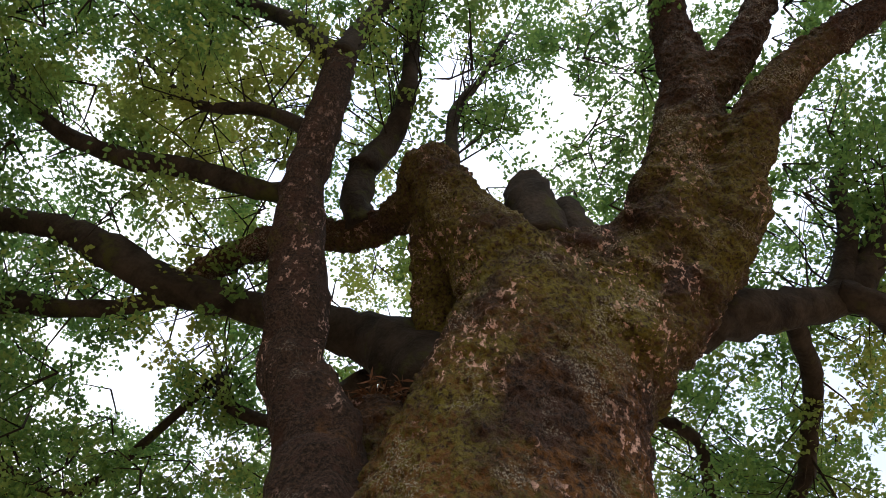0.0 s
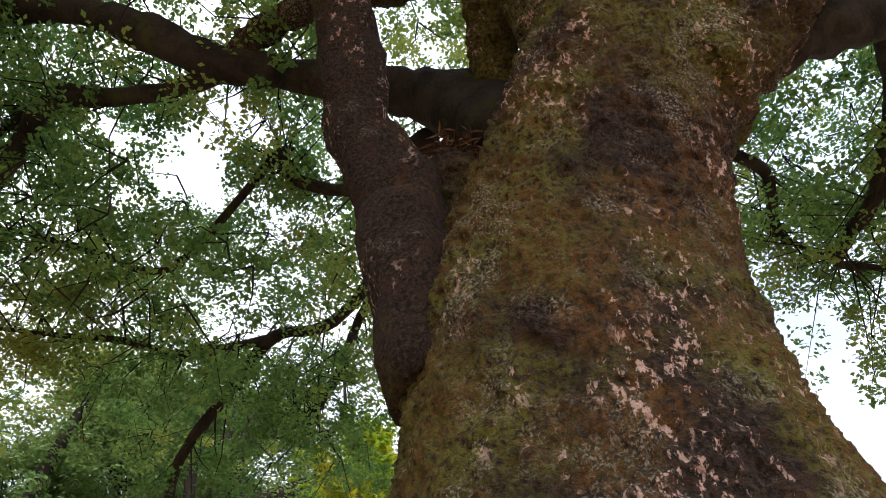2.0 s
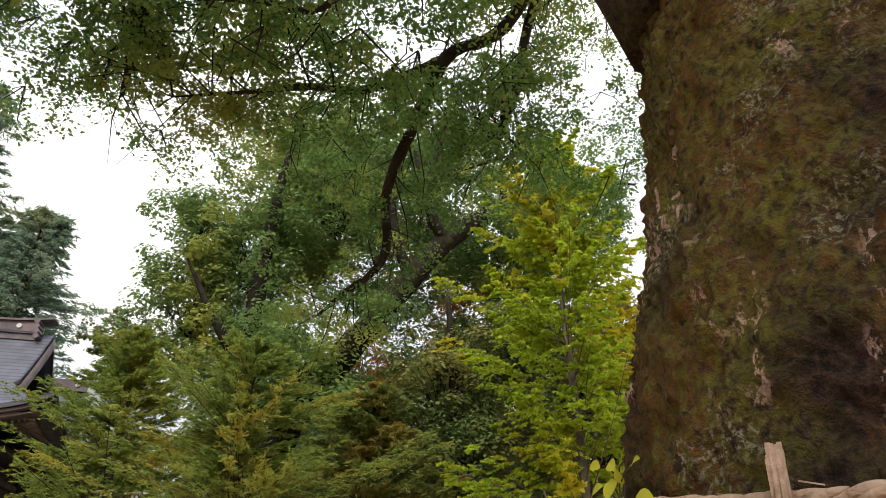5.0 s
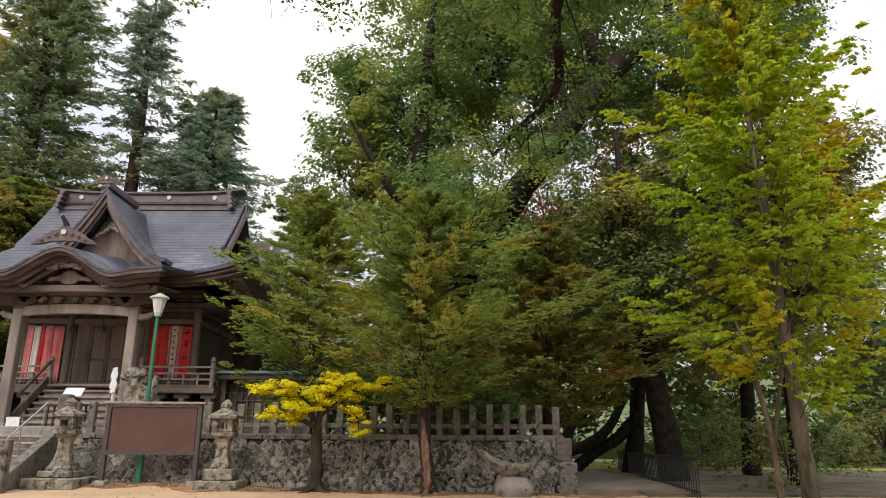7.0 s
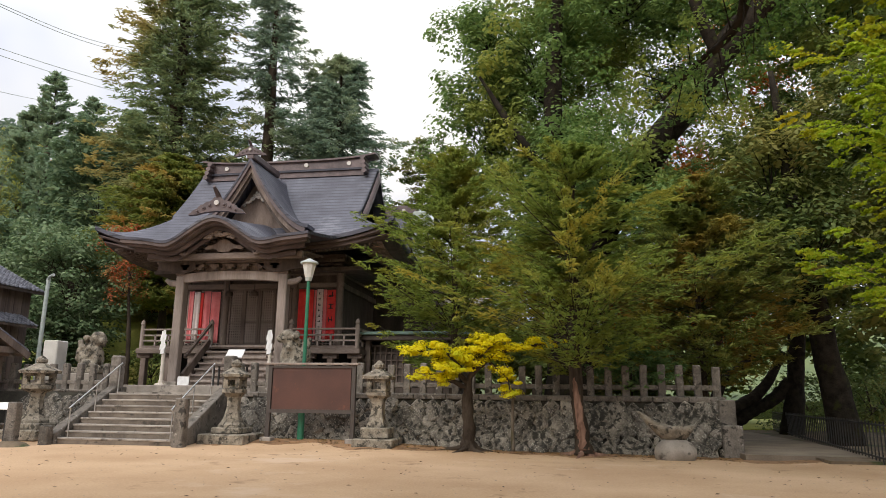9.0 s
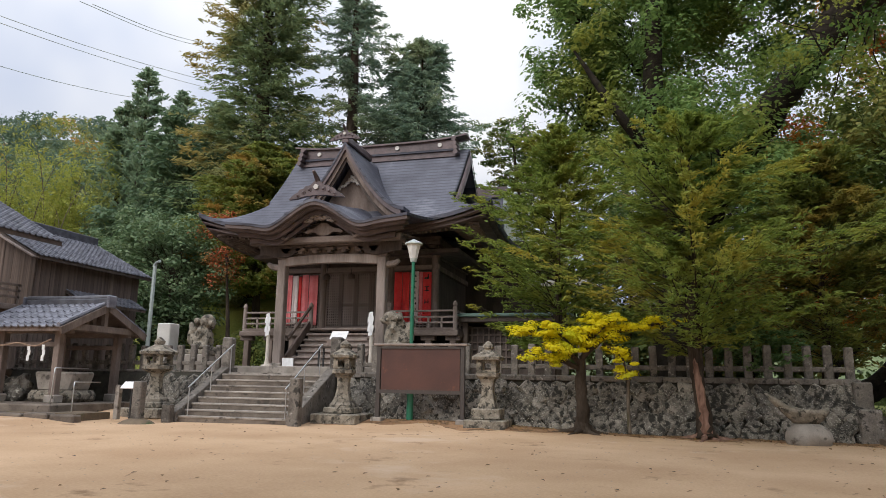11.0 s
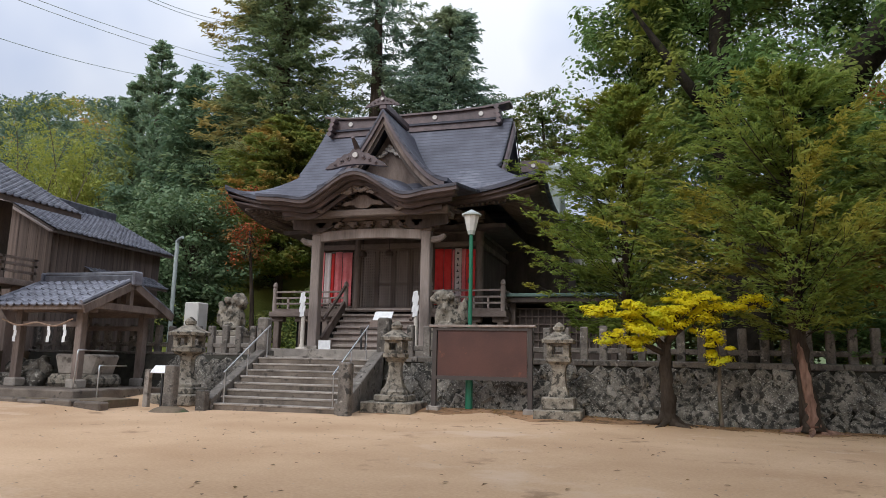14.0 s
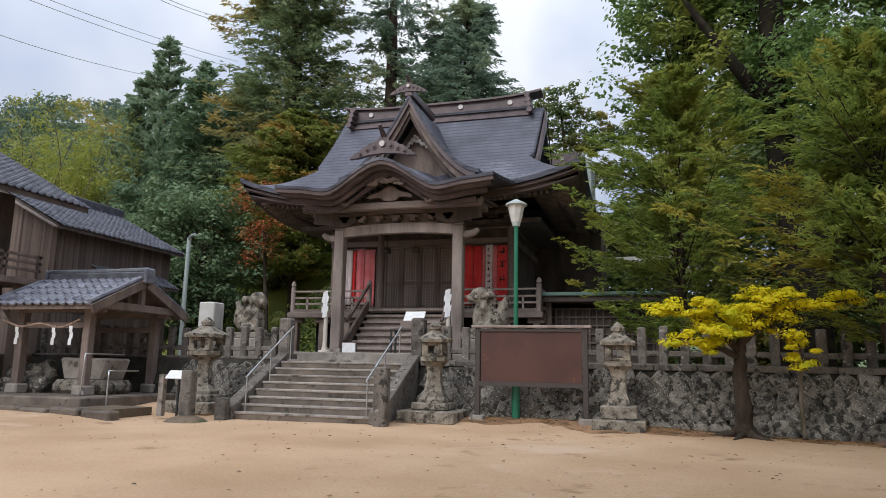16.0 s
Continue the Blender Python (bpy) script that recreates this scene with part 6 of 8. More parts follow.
# big yellow-green ginkgo at the corner of the court
feather_tree(7.9, 18.2, 0.0, 15.5, lambda q: 4.6 * np.clip(1 - q, 0, 1) ** 0.55 * np.clip(0.75 + 1.6 * q, 0, 1), 290, 41, "bushy ginkgo turning from green to yellow", GINKGO_GREEN, "ginkgo_tree", low=0.11, rise=0.5, sag=-0.06, sub=11, sub_len=0.36, per=28, size=0.125, shape=0.85, level=0.3, trunk=0.0105, hang=0.3, lobes=0.45, inner=0.4, bark=PALEBARK, lean=(-0.4, 0.2), twig=0.022)
ginkgo = bpy.data.objects["ginkgo_tree"]
for rows in ([(7.3, 18.4, -0.1, 0.09), (7.25, 18.4, 1.4, 0.065), (7.0, 18.3, 2.6, 0.06), (6.6, 18.2, 4.2, 0.02)], [(7.28, 18.4, 1.2, 0.06), (7.5, 18.3, 2.4, 0.05), (7.9, 18.1, 4.2, 0.03)]):
    limb(ginkgo, rows, PALEBARK, "limb", 9, 0.1)
# small golden ginkgo, pruned flat
gold = thing("golden_ginkgo", "small pruned ginkgo with bright yellow leaves", "tree")
limb(gold, [(-3.92, 20.65, 0.0, 0.24), (-3.92, 20.65, 0.35, 0.17), (-3.94, 20.63, 1.2, 0.14), (-3.92, 20.6, 1.9, 0.1)], TRUNK, "trunk", 12, 0.28)
roots(gold, -3.92, 20.65, 0.14, 7, 6, TRUNK)
gc = []
for rows in ([(-3.92, 20.6, 1.75, 0.08), (-4.52, 20.5, 2.3, 0.06), (-5.12, 20.4, 2.6, 0.04), (-5.62, 20.4, 2.66, 0.01)], [(-3.92, 20.6, 1.8, 0.08), (-3.67, 20.5, 2.5, 0.06), (-3.52, 20.4, 3.05, 0.01)], [(-3.92, 20.6, 1.9, 0.08), (-3.22, 20.5, 2.5, 0.06), (-2.42, 20.4, 2.7, 0.04), (-1.47, 20.3, 2.85, 0.01)], [(-3.92, 20.6, 1.6, 0.07), (-4.62, 20.4, 1.95, 0.05), (-5.22, 20.3, 2.0, 0.01)], [(-3.32, 20.5, 2.3, 0.05), (-2.87, 20.4, 1.9, 0.03), (-2.77, 20.4, 1.4, 0.01)], [(-4.02, 20.5, 2.1, 0.04), (-4.42, 20.2, 2.5, 0.03), (-4.72, 20.1, 2.75, 0.01)], [(-3.82, 20.5, 2.2, 0.04), (-3.22, 20.2, 2.75, 0.03), (-2.92, 20.1, 2.9, 0.01)], [(-4.02, 20.5, 1.9, 0.04), (-4.32, 20.2, 2.15, 0.03), (-4.92, 20.0, 2.3, 0.01)]):
    limb(gold, rows, TRUNK, "branch", 8, 0.15)
    gc += [np.array(q[:3]) for q in spline(rows, 8)[4:]]
gc = np.array(gc)
tagged(leaves("crown", clumps(gc + g0.normal(size=gc.shape) * np.array([0.17, 0.16, 0.07]), g0.uniform(0.12, 0.34, len(gc)), 120, 43, 0.4), 0.066, GINKGO_GOLD, gold, 43, 0.3, 0.85), kind="stuff")
# dark wood on the far side of the path
for k, (x, y, lean, r) in enumerate(((7.7, 33.2, 0.9, 0.36), (7.35, 26.2, -0.8, 0.4), (12, 31, 0.3, 0.3), (10.5, 24, 0.2, 0.22))):
    broadleaf(x, y, 0, [(x + lean * 2, y, 8.6, 2.6, 2.4), (x + lean, y - 1, 6.2, 2.3, 1.6), (x + 1.2, y, 11, 2.4, 2.0)], 300, 74, 0.2, DARK_LEAF, 50 + k, "dark-trunked tree beyond the path",
              [[(x, y, -0.1, r * 1.3), (x + lean * 0.4, y, 2.5, r), (x + lean, y, 7, r * 0.8), (x + lean * 1.6, y, 13, 0.08)]], LIMB, "dark_tree", 0.8)
dark = bpy.data.objects["dark_tree"]
limb(dark, [(7.85, 33.2, 2.2, 0.26), (7.15, 33.2, 1.5, 0.25), (6.3, 33.2, 1.0, 0.24), (5.5, 33.2, 0.45, 0.27), (5.0, 33.2, -0.1, 0.32)], LIMB, "leaning_trunk", 10, 0.15)
limb(dark, [(4.7, 35.2, -0.1, 0.28), (5.5, 35.2, 2.1, 0.21), (6.4, 35.2, 2.9, 0.18), (7.3, 35, 3.9, 0.15), (8.3, 34, 5.4, 0.1)], LIMB, "leaning_trunk", 10, 0.15)
broadleaf(14, 45, 0, [(4 + 5 * k, 44 + (k % 2) * 5, 4 + (k * 37 % 5), 4.5, 4.5) for k in range(7)] + [(-2 + 6 * k, 52, 13 + (k * 53 % 4), 5, 5) for k in range(6)] + [(14 + 3.0 * k, 41 + k % 2, 1.6, 2.6, 2.2) for k in range(5)] + [(-13 + 2.6 * k, 43 + k % 2, 2.8, 2.3, 2.2) for k in range(7)] + [(-9 + 3.2 * k, 42 + k % 2, 7.5 + (k * 31 % 3), 3.0, 2.8) for k in range(6)], 2400, 30, 0.48, DARK_LEAF, 61, "dark dense wood behind the path", [], name="wood_edge", clump=1.1)
broadleaf(6, 38, 0, [(7, 40, 5.5, 2.5, 1.8), (10.5, 38, 8, 2.0, 1.5), (4.2, 39, 14.0, 2.6, 2.0), (0.5, 38.5, 6.0, 1.6, 1.4), (7.5, 37, 20.5, 2.6, 1.9), (9.5, 36.5, 16.5, 2.4, 1.8)], 220, 34, 0.24, MAPLE_LEAF, 62, "orange autumn maple behind the dark trunks", [[(6, 40, 0, 0.25), (6.5, 40, 5, 0.2), (6, 40, 10, 0.1), (5, 40.5, 16, 0.04)]], name="maple_tree", clump=0.8)
broadleaf(12, 25, 0, [(9 + 2.3 * k, 21.5 + (k * 29 % 11), 0.9 + 0.3 * (k % 3), 1.7, 1.1) for k in range(9)] + [(8.6 + 1.1 * k, 36 + (k % 3), 1.4, 1.6, 1.6) for k in range(6)], 420, 34, 0.15, DARK_LEAF, 64, "low tangled undergrowth beyond the iron fence", [], name="undergrowth", clump=0.6)
broadleaf(-3, 39, 1.4, [(-8 + 2.2 * k, 39 + 0.6 * (k % 2), 4.2 + 0.5 * (k % 3), 2.1, 3.0) for k in range(6)], 420, 44, 0.28, DARK_LEAF, 65, "dark evergreen thicket behind the stone fence", [[(-3, 39, 1.3, 0.16), (-3, 39, 4, 0.1), (-2.8, 39, 6.5, 0.04)]], name="thicket", clump=0.8)
# left of the shrine
broadleaf(-28.5, 36, 1.4, [(-28.5, 36, 7.2, 3.4, 3.4), (-31, 37, 8.5, 3.0, 3.2), (-28.2, 35.4, 4.6, 2.0, 2.4), (-33.5, 37.5, 7.0, 3.2, 3.2), (-29, 35, 4, 3, 2.4)], 620, 50, 0.25, SHRUB_LEAF, 71, "rounded evergreen tree with glossy pale-tipped leaves", [[(-28.5, 36, 1.3, 0.3), (-28.5, 36, 4, 0.25), (-28.6, 36, 8, 0.1)]], clump=0.75)
broadleaf(-33, 44, 1.4, [(-35, 46, 14.5, 4.6, 4.4), (-39.5, 47, 11, 4.8, 4.6), (-33, 45, 10, 4.4, 4.6), (-36, 45, 18.5, 2.8, 2.8)], 620, 40, 0.4, leafy("blue_green_leaf", (0.1, 0.17, 0.1), (0.18, 0.255, 0.13), None, 0.4), 72, "tall green tree behind the plank-walled hall", [[(-33, 44, 1.3, 0.35), (-33, 44, 8, 0.25), (-33, 44, 15, 0.08)]], clump=0.9)
broadleaf(-24.0, 34.8, 1.4, [(-24.5, 34.4, 9.4, 1.3, 0.9), (-23.8, 34.2, 7.7, 1.3, 0.8), (-24.3, 34.4, 6.6, 1.0, 0.6), (-22.6, 35.0, 8.6, 1.0, 0.6)], 75, 24, 0.15, leafy("red_maple_leaf", (0.33, 0.08, 0.035), (0.5, 0.16, 0.06), (0.34, 0.2, 0.07), 0.45, patch=0.6), 73, "red and orange maple beside the shrine", [[(-23.8, 34.8, 1.3, 0.14), (-23.9, 34.8, 4, 0.11), (-24.2, 34.6, 8, 0.04)]], name="maple_tree", clump=0.6)
broadleaf(-21, 36, 1.4, [(-21.8, 37.2, 3.4, 1.6, 1.9), (-20.0, 36.5, 3.0, 1.5, 1.8), (-23.8, 37.0, 2.6, 1.6, 1.3), (-26.0, 36.6, 2.6, 1.7, 1.4), (-18.2, 37.0, 3.0, 1.6, 1.8)], 230, 40, 0.18, DARK_LEAF, 74, "dark evergreen shrubs beside the shrine", [], name="shrub", clump=0.7)
broadleaf(-12, 55, 1.4, [(-12.2, 55, 21.4, 2.6, 0.8), (-10.6, 56, 20.0, 2.4, 0.8), (-13.6, 54, 19.2, 2.0, 0.7), (-11.0, 55, 18.0, 3.0, 0.8), (-12.8, 55.5, 16.4, 2.6, 0.9), (-8.6, 56, 18.6, 2.2, 0.9), (-9.6, 56, 15.6, 2.6, 1.0)], 300, 40, 0.26, DARK_LEAF, 75, "flat-topped pine far behind the rear hall", [[(-11, 55, 1.4, 0.4), (-11, 55, 10, 0.3), (-11.6, 55, 17, 0.15), (-12, 55, 21, 0.05)], [(-11.2, 55, 14, 0.15), (-9.8, 55.5, 17, 0.1), (-9.0, 56, 18.6, 0.04)]], name="pine_tree", clump=0.6, squash=0.4)
# woods on the hill: patches of three kinds of crown
g1 = np.random.default_rng(81)
# blue-green crowns with bluish haze mixed into their colour
HILL_BLUE = leafy("hill_blue_leaf", (0.12, 0.19, 0.145), (0.2, 0.27, 0.18), None, 0.3)
HILL_YELLOW = leafy("hill_yellow_leaf", (0.33, 0.36, 0.09), (0.5, 0.47, 0.13), (0.5, 0.3, 0.1), 0.35, patch=0.1)
kinds = {"green": [], "blue": [], "yellow": []}
for k in range(1900):
    u, v = g1.uniform(0.12, 0.64), g1.uniform(0.0, 1) ** 0.8
    hx, hy, hz = (float(c) for c in hill(np.array(u), np.array(v)))
    sz = g1.uniform(1.8, 4.0)
    w = noise.noise(Vector((hx * 0.045, hy * 0.05, 3.0))) + g1.normal() * 0.13
    which = "yellow" if w > 0.22 else "blue" if w < 0.0 else "green"
    for j in range(5):
        d = g1.normal(size=3)
        d /= np.linalg.norm(d)
        kinds[which].append((hx + d[0] * sz, hy + d[1] * sz, hz + 3 + abs(d[2]) * sz * (1.9 if which == "blue" else 1.2)))
for which, mt, lb in (("green", HILL_HAZE_LEAF, "mixed green woods on the hillside"), ("blue", HILL_BLUE, "dark blue-green woods on the hillside"), ("yellow", HILL_YELLOW, "yellowing autumn woods on the hillside")):
    hc = np.array(kinds[which])
    tagged(leaves("hill_woods", clumps(hc, g1.uniform(1.0, 1.9, len(hc)), 12, 82, 0.8), 1.1, mt, None, 83, 0.4, 0.55), lb, "woods", kind="stuff")
CYPRESS = leafy("cypress_leaf", (0.22, 0.32, 0.21), (0.34, 0.44, 0.28), None, 0.5)
for k, (x, y, h) in enumerate(((-45.4, 52.0, 27.5), (-43.0, 54.0, 26.0), (-48.5, 53.0, 24.5), (-39.5, 55.0, 25.0))):
    feather_tree(x, y, 1.4, h, lambda q: 4.2 * np.clip(1 - q, 0, 1) ** 0.6, 170, 130 + k, "slim blue-green cypress behind the plank-walled hall", CYPRESS, "cypress_tree", "cypresses on the slope", low=0.2, rise=0.6, sag=0.0, sub=8, sub_len=0.3, per=11, size=0.5, shape=0.34, level=0.2, lobes=0.2)
BAMBOO = leafy("bamboo_leaf", (0.3, 0.35, 0.07), (0.46, 0.47, 0.11), (0.36, 0.4, 0.14), 0.4, patch=0.15)
grove = thing("bamboo_grove", "yellow-green bamboo grove on the slope", "bamboo")
gb = np.random.default_rng(140)
bc = []
for k in range(60):
    x, y, h = gb.uniform(-60, -47), gb.uniform(45, 54), gb.uniform(13, 20)
    dx, dy = gb.normal(size=2) * 0.9
    limb(grove, [(x, y, 1.3, 0.06), (x, y, 1.4 + h * 0.6, 0.045), (x + dx, y + dy, 1.4 + h * 0.92, 0.025), (x + 2.2 * dx, y + 2.2 * dy, 1.4 + h, 0.008)], PALEBARK, "culm", 6, 0)
    for q in np.linspace(0.35, 1.0, 14):
        bend = max(0, q - 0.6) * 5 * 1.1
        bc.append((x + dx * bend + gb.normal() * 0.5, y + dy * bend + gb.normal() * 0.5, 1.4 + h * q))
bc = np.array(bc)
tagged(leaves("foliage", clumps(bc, gb.uniform(0.6, 1.3, len(bc)), 42, 141, 0.8), 0.4, BAMBOO, grove, 142, 0.2, 0.3, 0.8), kind="stuff")


# ---- things on the court ----
def stone_lantern(x, y, z0, h, seg, label, heavy=True, cap=1.0):
    """A stepped base, a waisted shaft, a light box with openings, a wide cap and a bud."""
    t = thing("stone_lantern", label, "lantern", group="stone lanterns")
    s = h / 2.35
    bw = 0.72 if heavy else 0.58
    cw, pw, fw = (0.76 * cap, 0.82 * cap, 0.84 * cap) if heavy else (0.94, 0.95, 0.95)
    part("base_step", boxed(x - bw * s, y - bw * s, z0 - 0.1, x + bw * s, y + bw * s, z0 + 0.2 * s, bevel=0.03), LANTERN_STONE, t)
    if heavy:
        part("base_step", boxed(x - 0.45 * s, y - 0.45 * s, z0 + 0.2 * s, x + 0.45 * s, y + 0.45 * s, z0 + 0.38 * s, bevel=0.03), LANTERN_STONE, t)
        shaft = ((0.38, 0.38), (0.46, 0.37), (0.52, 0.31), (0.68, 0.235), (0.9, 0.185), (1.12, 0.175), (1.25, 0.2), (1.3, 0.27))
    else:
        part("base_step", boxed(x - 0.4 * s, y - 0.4 * s, z0 + 0.2 * s, x + 0.4 * s, y + 0.4 * s, z0 + 0.5 * s, bevel=0.03), LANTERN_STONE, t)
        shaft = ((0.5, 0.33), (0.57, 0.31), (0.75, 0.235), (1.0, 0.195), (1.2, 0.21), (1.3, 0.26))
    part("shaft", lathe(bmesh.new(), x, y, [(z0 + a * s, r * s * 1.1) for a, r in shaft], seg, math.pi / seg), LANTERN_STONE, t)
    part("platform", lathe(bmesh.new(), x, y, [(z0 + a * s, r * s * pw) for a, r in ((1.3, 0.3), (1.38, 0.44), (1.48, 0.44), (1.5, 0.36))], seg, math.pi / seg), LANTERN_STONE, t)
    fire = bmesh.new()
    for k in range(4):
        a = math.pi / 4 + k * math.pi / 2
        px, py = x + 0.31 * fw * s * math.cos(a), y + 0.31 * fw * s * math.sin(a)
        part("light_box_post", boxed(px - 0.07 * s, py - 0.07 * s, z0 + 1.52 * s, px + 0.07 * s, py + 0.07 * s, z0 + 1.8 * s), LANTERN_STONE, t)
    box(fire, x - 0.29 * fw * s, y - 0.29 * fw * s, z0 + 1.5 * s, x + 0.29 * fw * s, y + 0.29 * fw * s, z0 + 1.56 * s)
    part("light_box_sill", fire, LANTERN_STONE, t)
    part("light_box_head", boxed(x - 0.29 * fw * s, y - 0.29 * fw * s, z0 + 1.76 * s, x + 0.29 * fw * s, y + 0.29 * fw * s, z0 + 1.83 * s), LANTERN_STONE, t)
    part("cap", lathe(bmesh.new(), x, y, [(z0 + a * s, r * s * cw) for a, r in ((1.83, 0.34), (1.84, 0.58), (1.92, 0.6), (1.98, 0.46), (2.08, 0.26), (2.14, 0.15))], seg, math.pi / seg), LANTERN_STONE, t)
    part("bud", lathe(bmesh.new(), x, y, [(z0 + a * s, r * s) for a, r in ((2.12, 0.1), (2.17, 0.16), (2.25, 0.17), (2.33, 0.09), (2.38, 0.01))], 10), LANTERN_STONE, t)
    return t


stone_lantern(-10.6, 20.5, 0.13, 2.22, 6, "weathered six-sided stone lantern beside the steps")
stone_lantern(-16.75, 20.3, 0.13, 2.3, 6, "broad-capped weathered stone lantern on stepped base", cap=1.3)
stone_lantern(-6.41, 20.6, 0.08, 2.25, 4, "slender square stone lantern before the wall", False)

# notice board
board = thing("notice_board", "large blank brown notice board on dark steel posts", "notice board")
for x in (-9.58, -7.12):
    part("post", boxed(x - 0.06, 20.54, 0.1, x + 0.06, 20.66, 2.28, bevel=0.01), SIGNFRAME, board)
    part("foot", boxed(x - 0.16, 20.44, 0.0, x + 0.16, 20.76, 0.24, bevel=0.02), GRANITE, board)
part("panel", boxed(-9.5, 20.57, 0.98, -7.2, 20.62, 2.16), SIGNBROWN, board, "blank reddish-brown panel")
bm = boxed(-9.58, 20.53, 0.9, -7.12, 20.66, 1.0)
box(bm, -9.58, 20.53, 2.14, -7.12, 20.66, 2.2)
part("frame", bm, SIGNFRAME, board)
part("cap_rail", boxed(-9.72, 20.48, 2.22, -6.98, 20.72, 2.28, bevel=0.01), POSTWOOD, board)

# green lamp post
lamp = thing("lamp_post", "slim green lamp post with a white lantern head", "lamp")
part("pole", cyl(bmesh.new(), -8.77, 21.02, 0.1, 4.72, 0.062, 0.05, 12), GREENPAINT, lamp)
part("sleeve", cyl(bmesh.new(), -8.77, 21.02, 0.1, 1.2, 0.095, 0.095, 14), GREENPAINT, lamp)
part("collar", cyl(bmesh.new(), -8.77, 21.02, 4.7, 4.8, 0.09, 0.11, 12), GREYPOLE, lamp)
part("glass", lathe(bmesh.new(), -8.77, 21.02, ((4.8, 0.12), (5.2, 0.21)), 8), LAMPWHITE, lamp, "white tapered glass")
part("hood", lathe(bmesh.new(), -8.77, 21.02, ((5.2, 0.24), (5.22, 0.27), (5.26, 0.26), (5.34, 0.1), (5.38, 0.03)), 12), GREYPOLE, lamp)

# stone basin on a boulder
basin = thing("stone_basin", "rough boat-shaped stone basin on a pale boulder", "basin")
bm = bmesh.new()
bmesh.ops.create_icosphere(bm, subdivisions=3, radius=1, matrix=Matrix.Translation((1.3, 20.3, 0.1)) @ Matrix.Diagonal((0.52, 0.4, 0.36, 1)))
for v in bm.verts:
    v.co += Vector((0.06, 0.05, 0.05)) * noise.noise(v.co * 2.5)
part("boulder", bm, GRANITE, basin, smooth=True)
bm = bmesh.new()


rings = []
for f, hw, z in ((0.0, 0.42, 0.38), (0.35, 0.56, 0.5), (0.75, 0.72, 0.68), (1.0, 0.78, 0.82), (1.0, 0.66, 0.82), (0.8, 0.5, 0.68)):
    ring = []
    for k in range(20):
        a = 2 * math.pi * k / 20
        horn = 0.72 * max(0, -math.cos(a)) ** 5 * f
        ring.append(bm.verts.new((1.25 + hw * 0.7 * math.cos(a) - 0.42 * horn + 0.03 * noise.noise(Vector((a * 2, z * 4, 5))), 20.3 + 0.38 * hw * math.sin(a), 0.14 + 0.76 * z + 0.5 * horn + 0.04 * noise.noise(Vector((a, z * 3, 1))))))
    rings.append(ring)
for a, b in zip(rings, rings[1:]):
    for k in range(20):
        bm.faces.new((a[k], a[(k + 1) % 20], b[(k + 1) % 20], b[k]))
bm.faces.new(rings[0][::-1])
bm.faces.new(rings[-1])
part("bowl", bm, LANTERN_STONE, basin, smooth=True)

# short granite marker with a small white plate, and the stake by the ginkgo
marker = thing("granite_marker", "short dark granite post in a soil mound", "post")
part("post", boxed(-15.86, 18.2, -0.1, -15.58, 18.46, 1.12, bevel=0.03), FENCESTONE, marker)
bm = bmesh.new()
lathe(bm, -15.72, 18.33, ((-0.03, 0.5), (0.06, 0.36), (0.12, 0.18)), 12)
part("soil_mound", bm, EARTH, marker)
plate = thing("small_sign", "small tilted white sign plate on a short post", "sign")
part("post", boxed(-16.72, 18.55, 0.05, -16.58, 18.69, 1.0, bevel=0.01), GRANITE, plate)
part("plate", boxed(-0.3, -0.14, -0.01, 0.3, 0.14, 0.01), PAPER, plate).matrix_basis = pose(-16.2, 18.6, 1.0, 40, 0, 5)
part("plate_leg", boxed(-16.23, 18.6, 0.05, -16.19, 18.64, 1.0), IRON, plate)
stake = thing("bamboo_stake", "thin pale stake standing before the stone wall", "stake")
limb(stake, [(-2.75, 20.9, 0.0, 0.05), (-2.77, 20.92, 0.7, 0.045), (-2.74, 20.9, 1.5, 0.04)], PALEBARK, "pole", 8, 0.05)


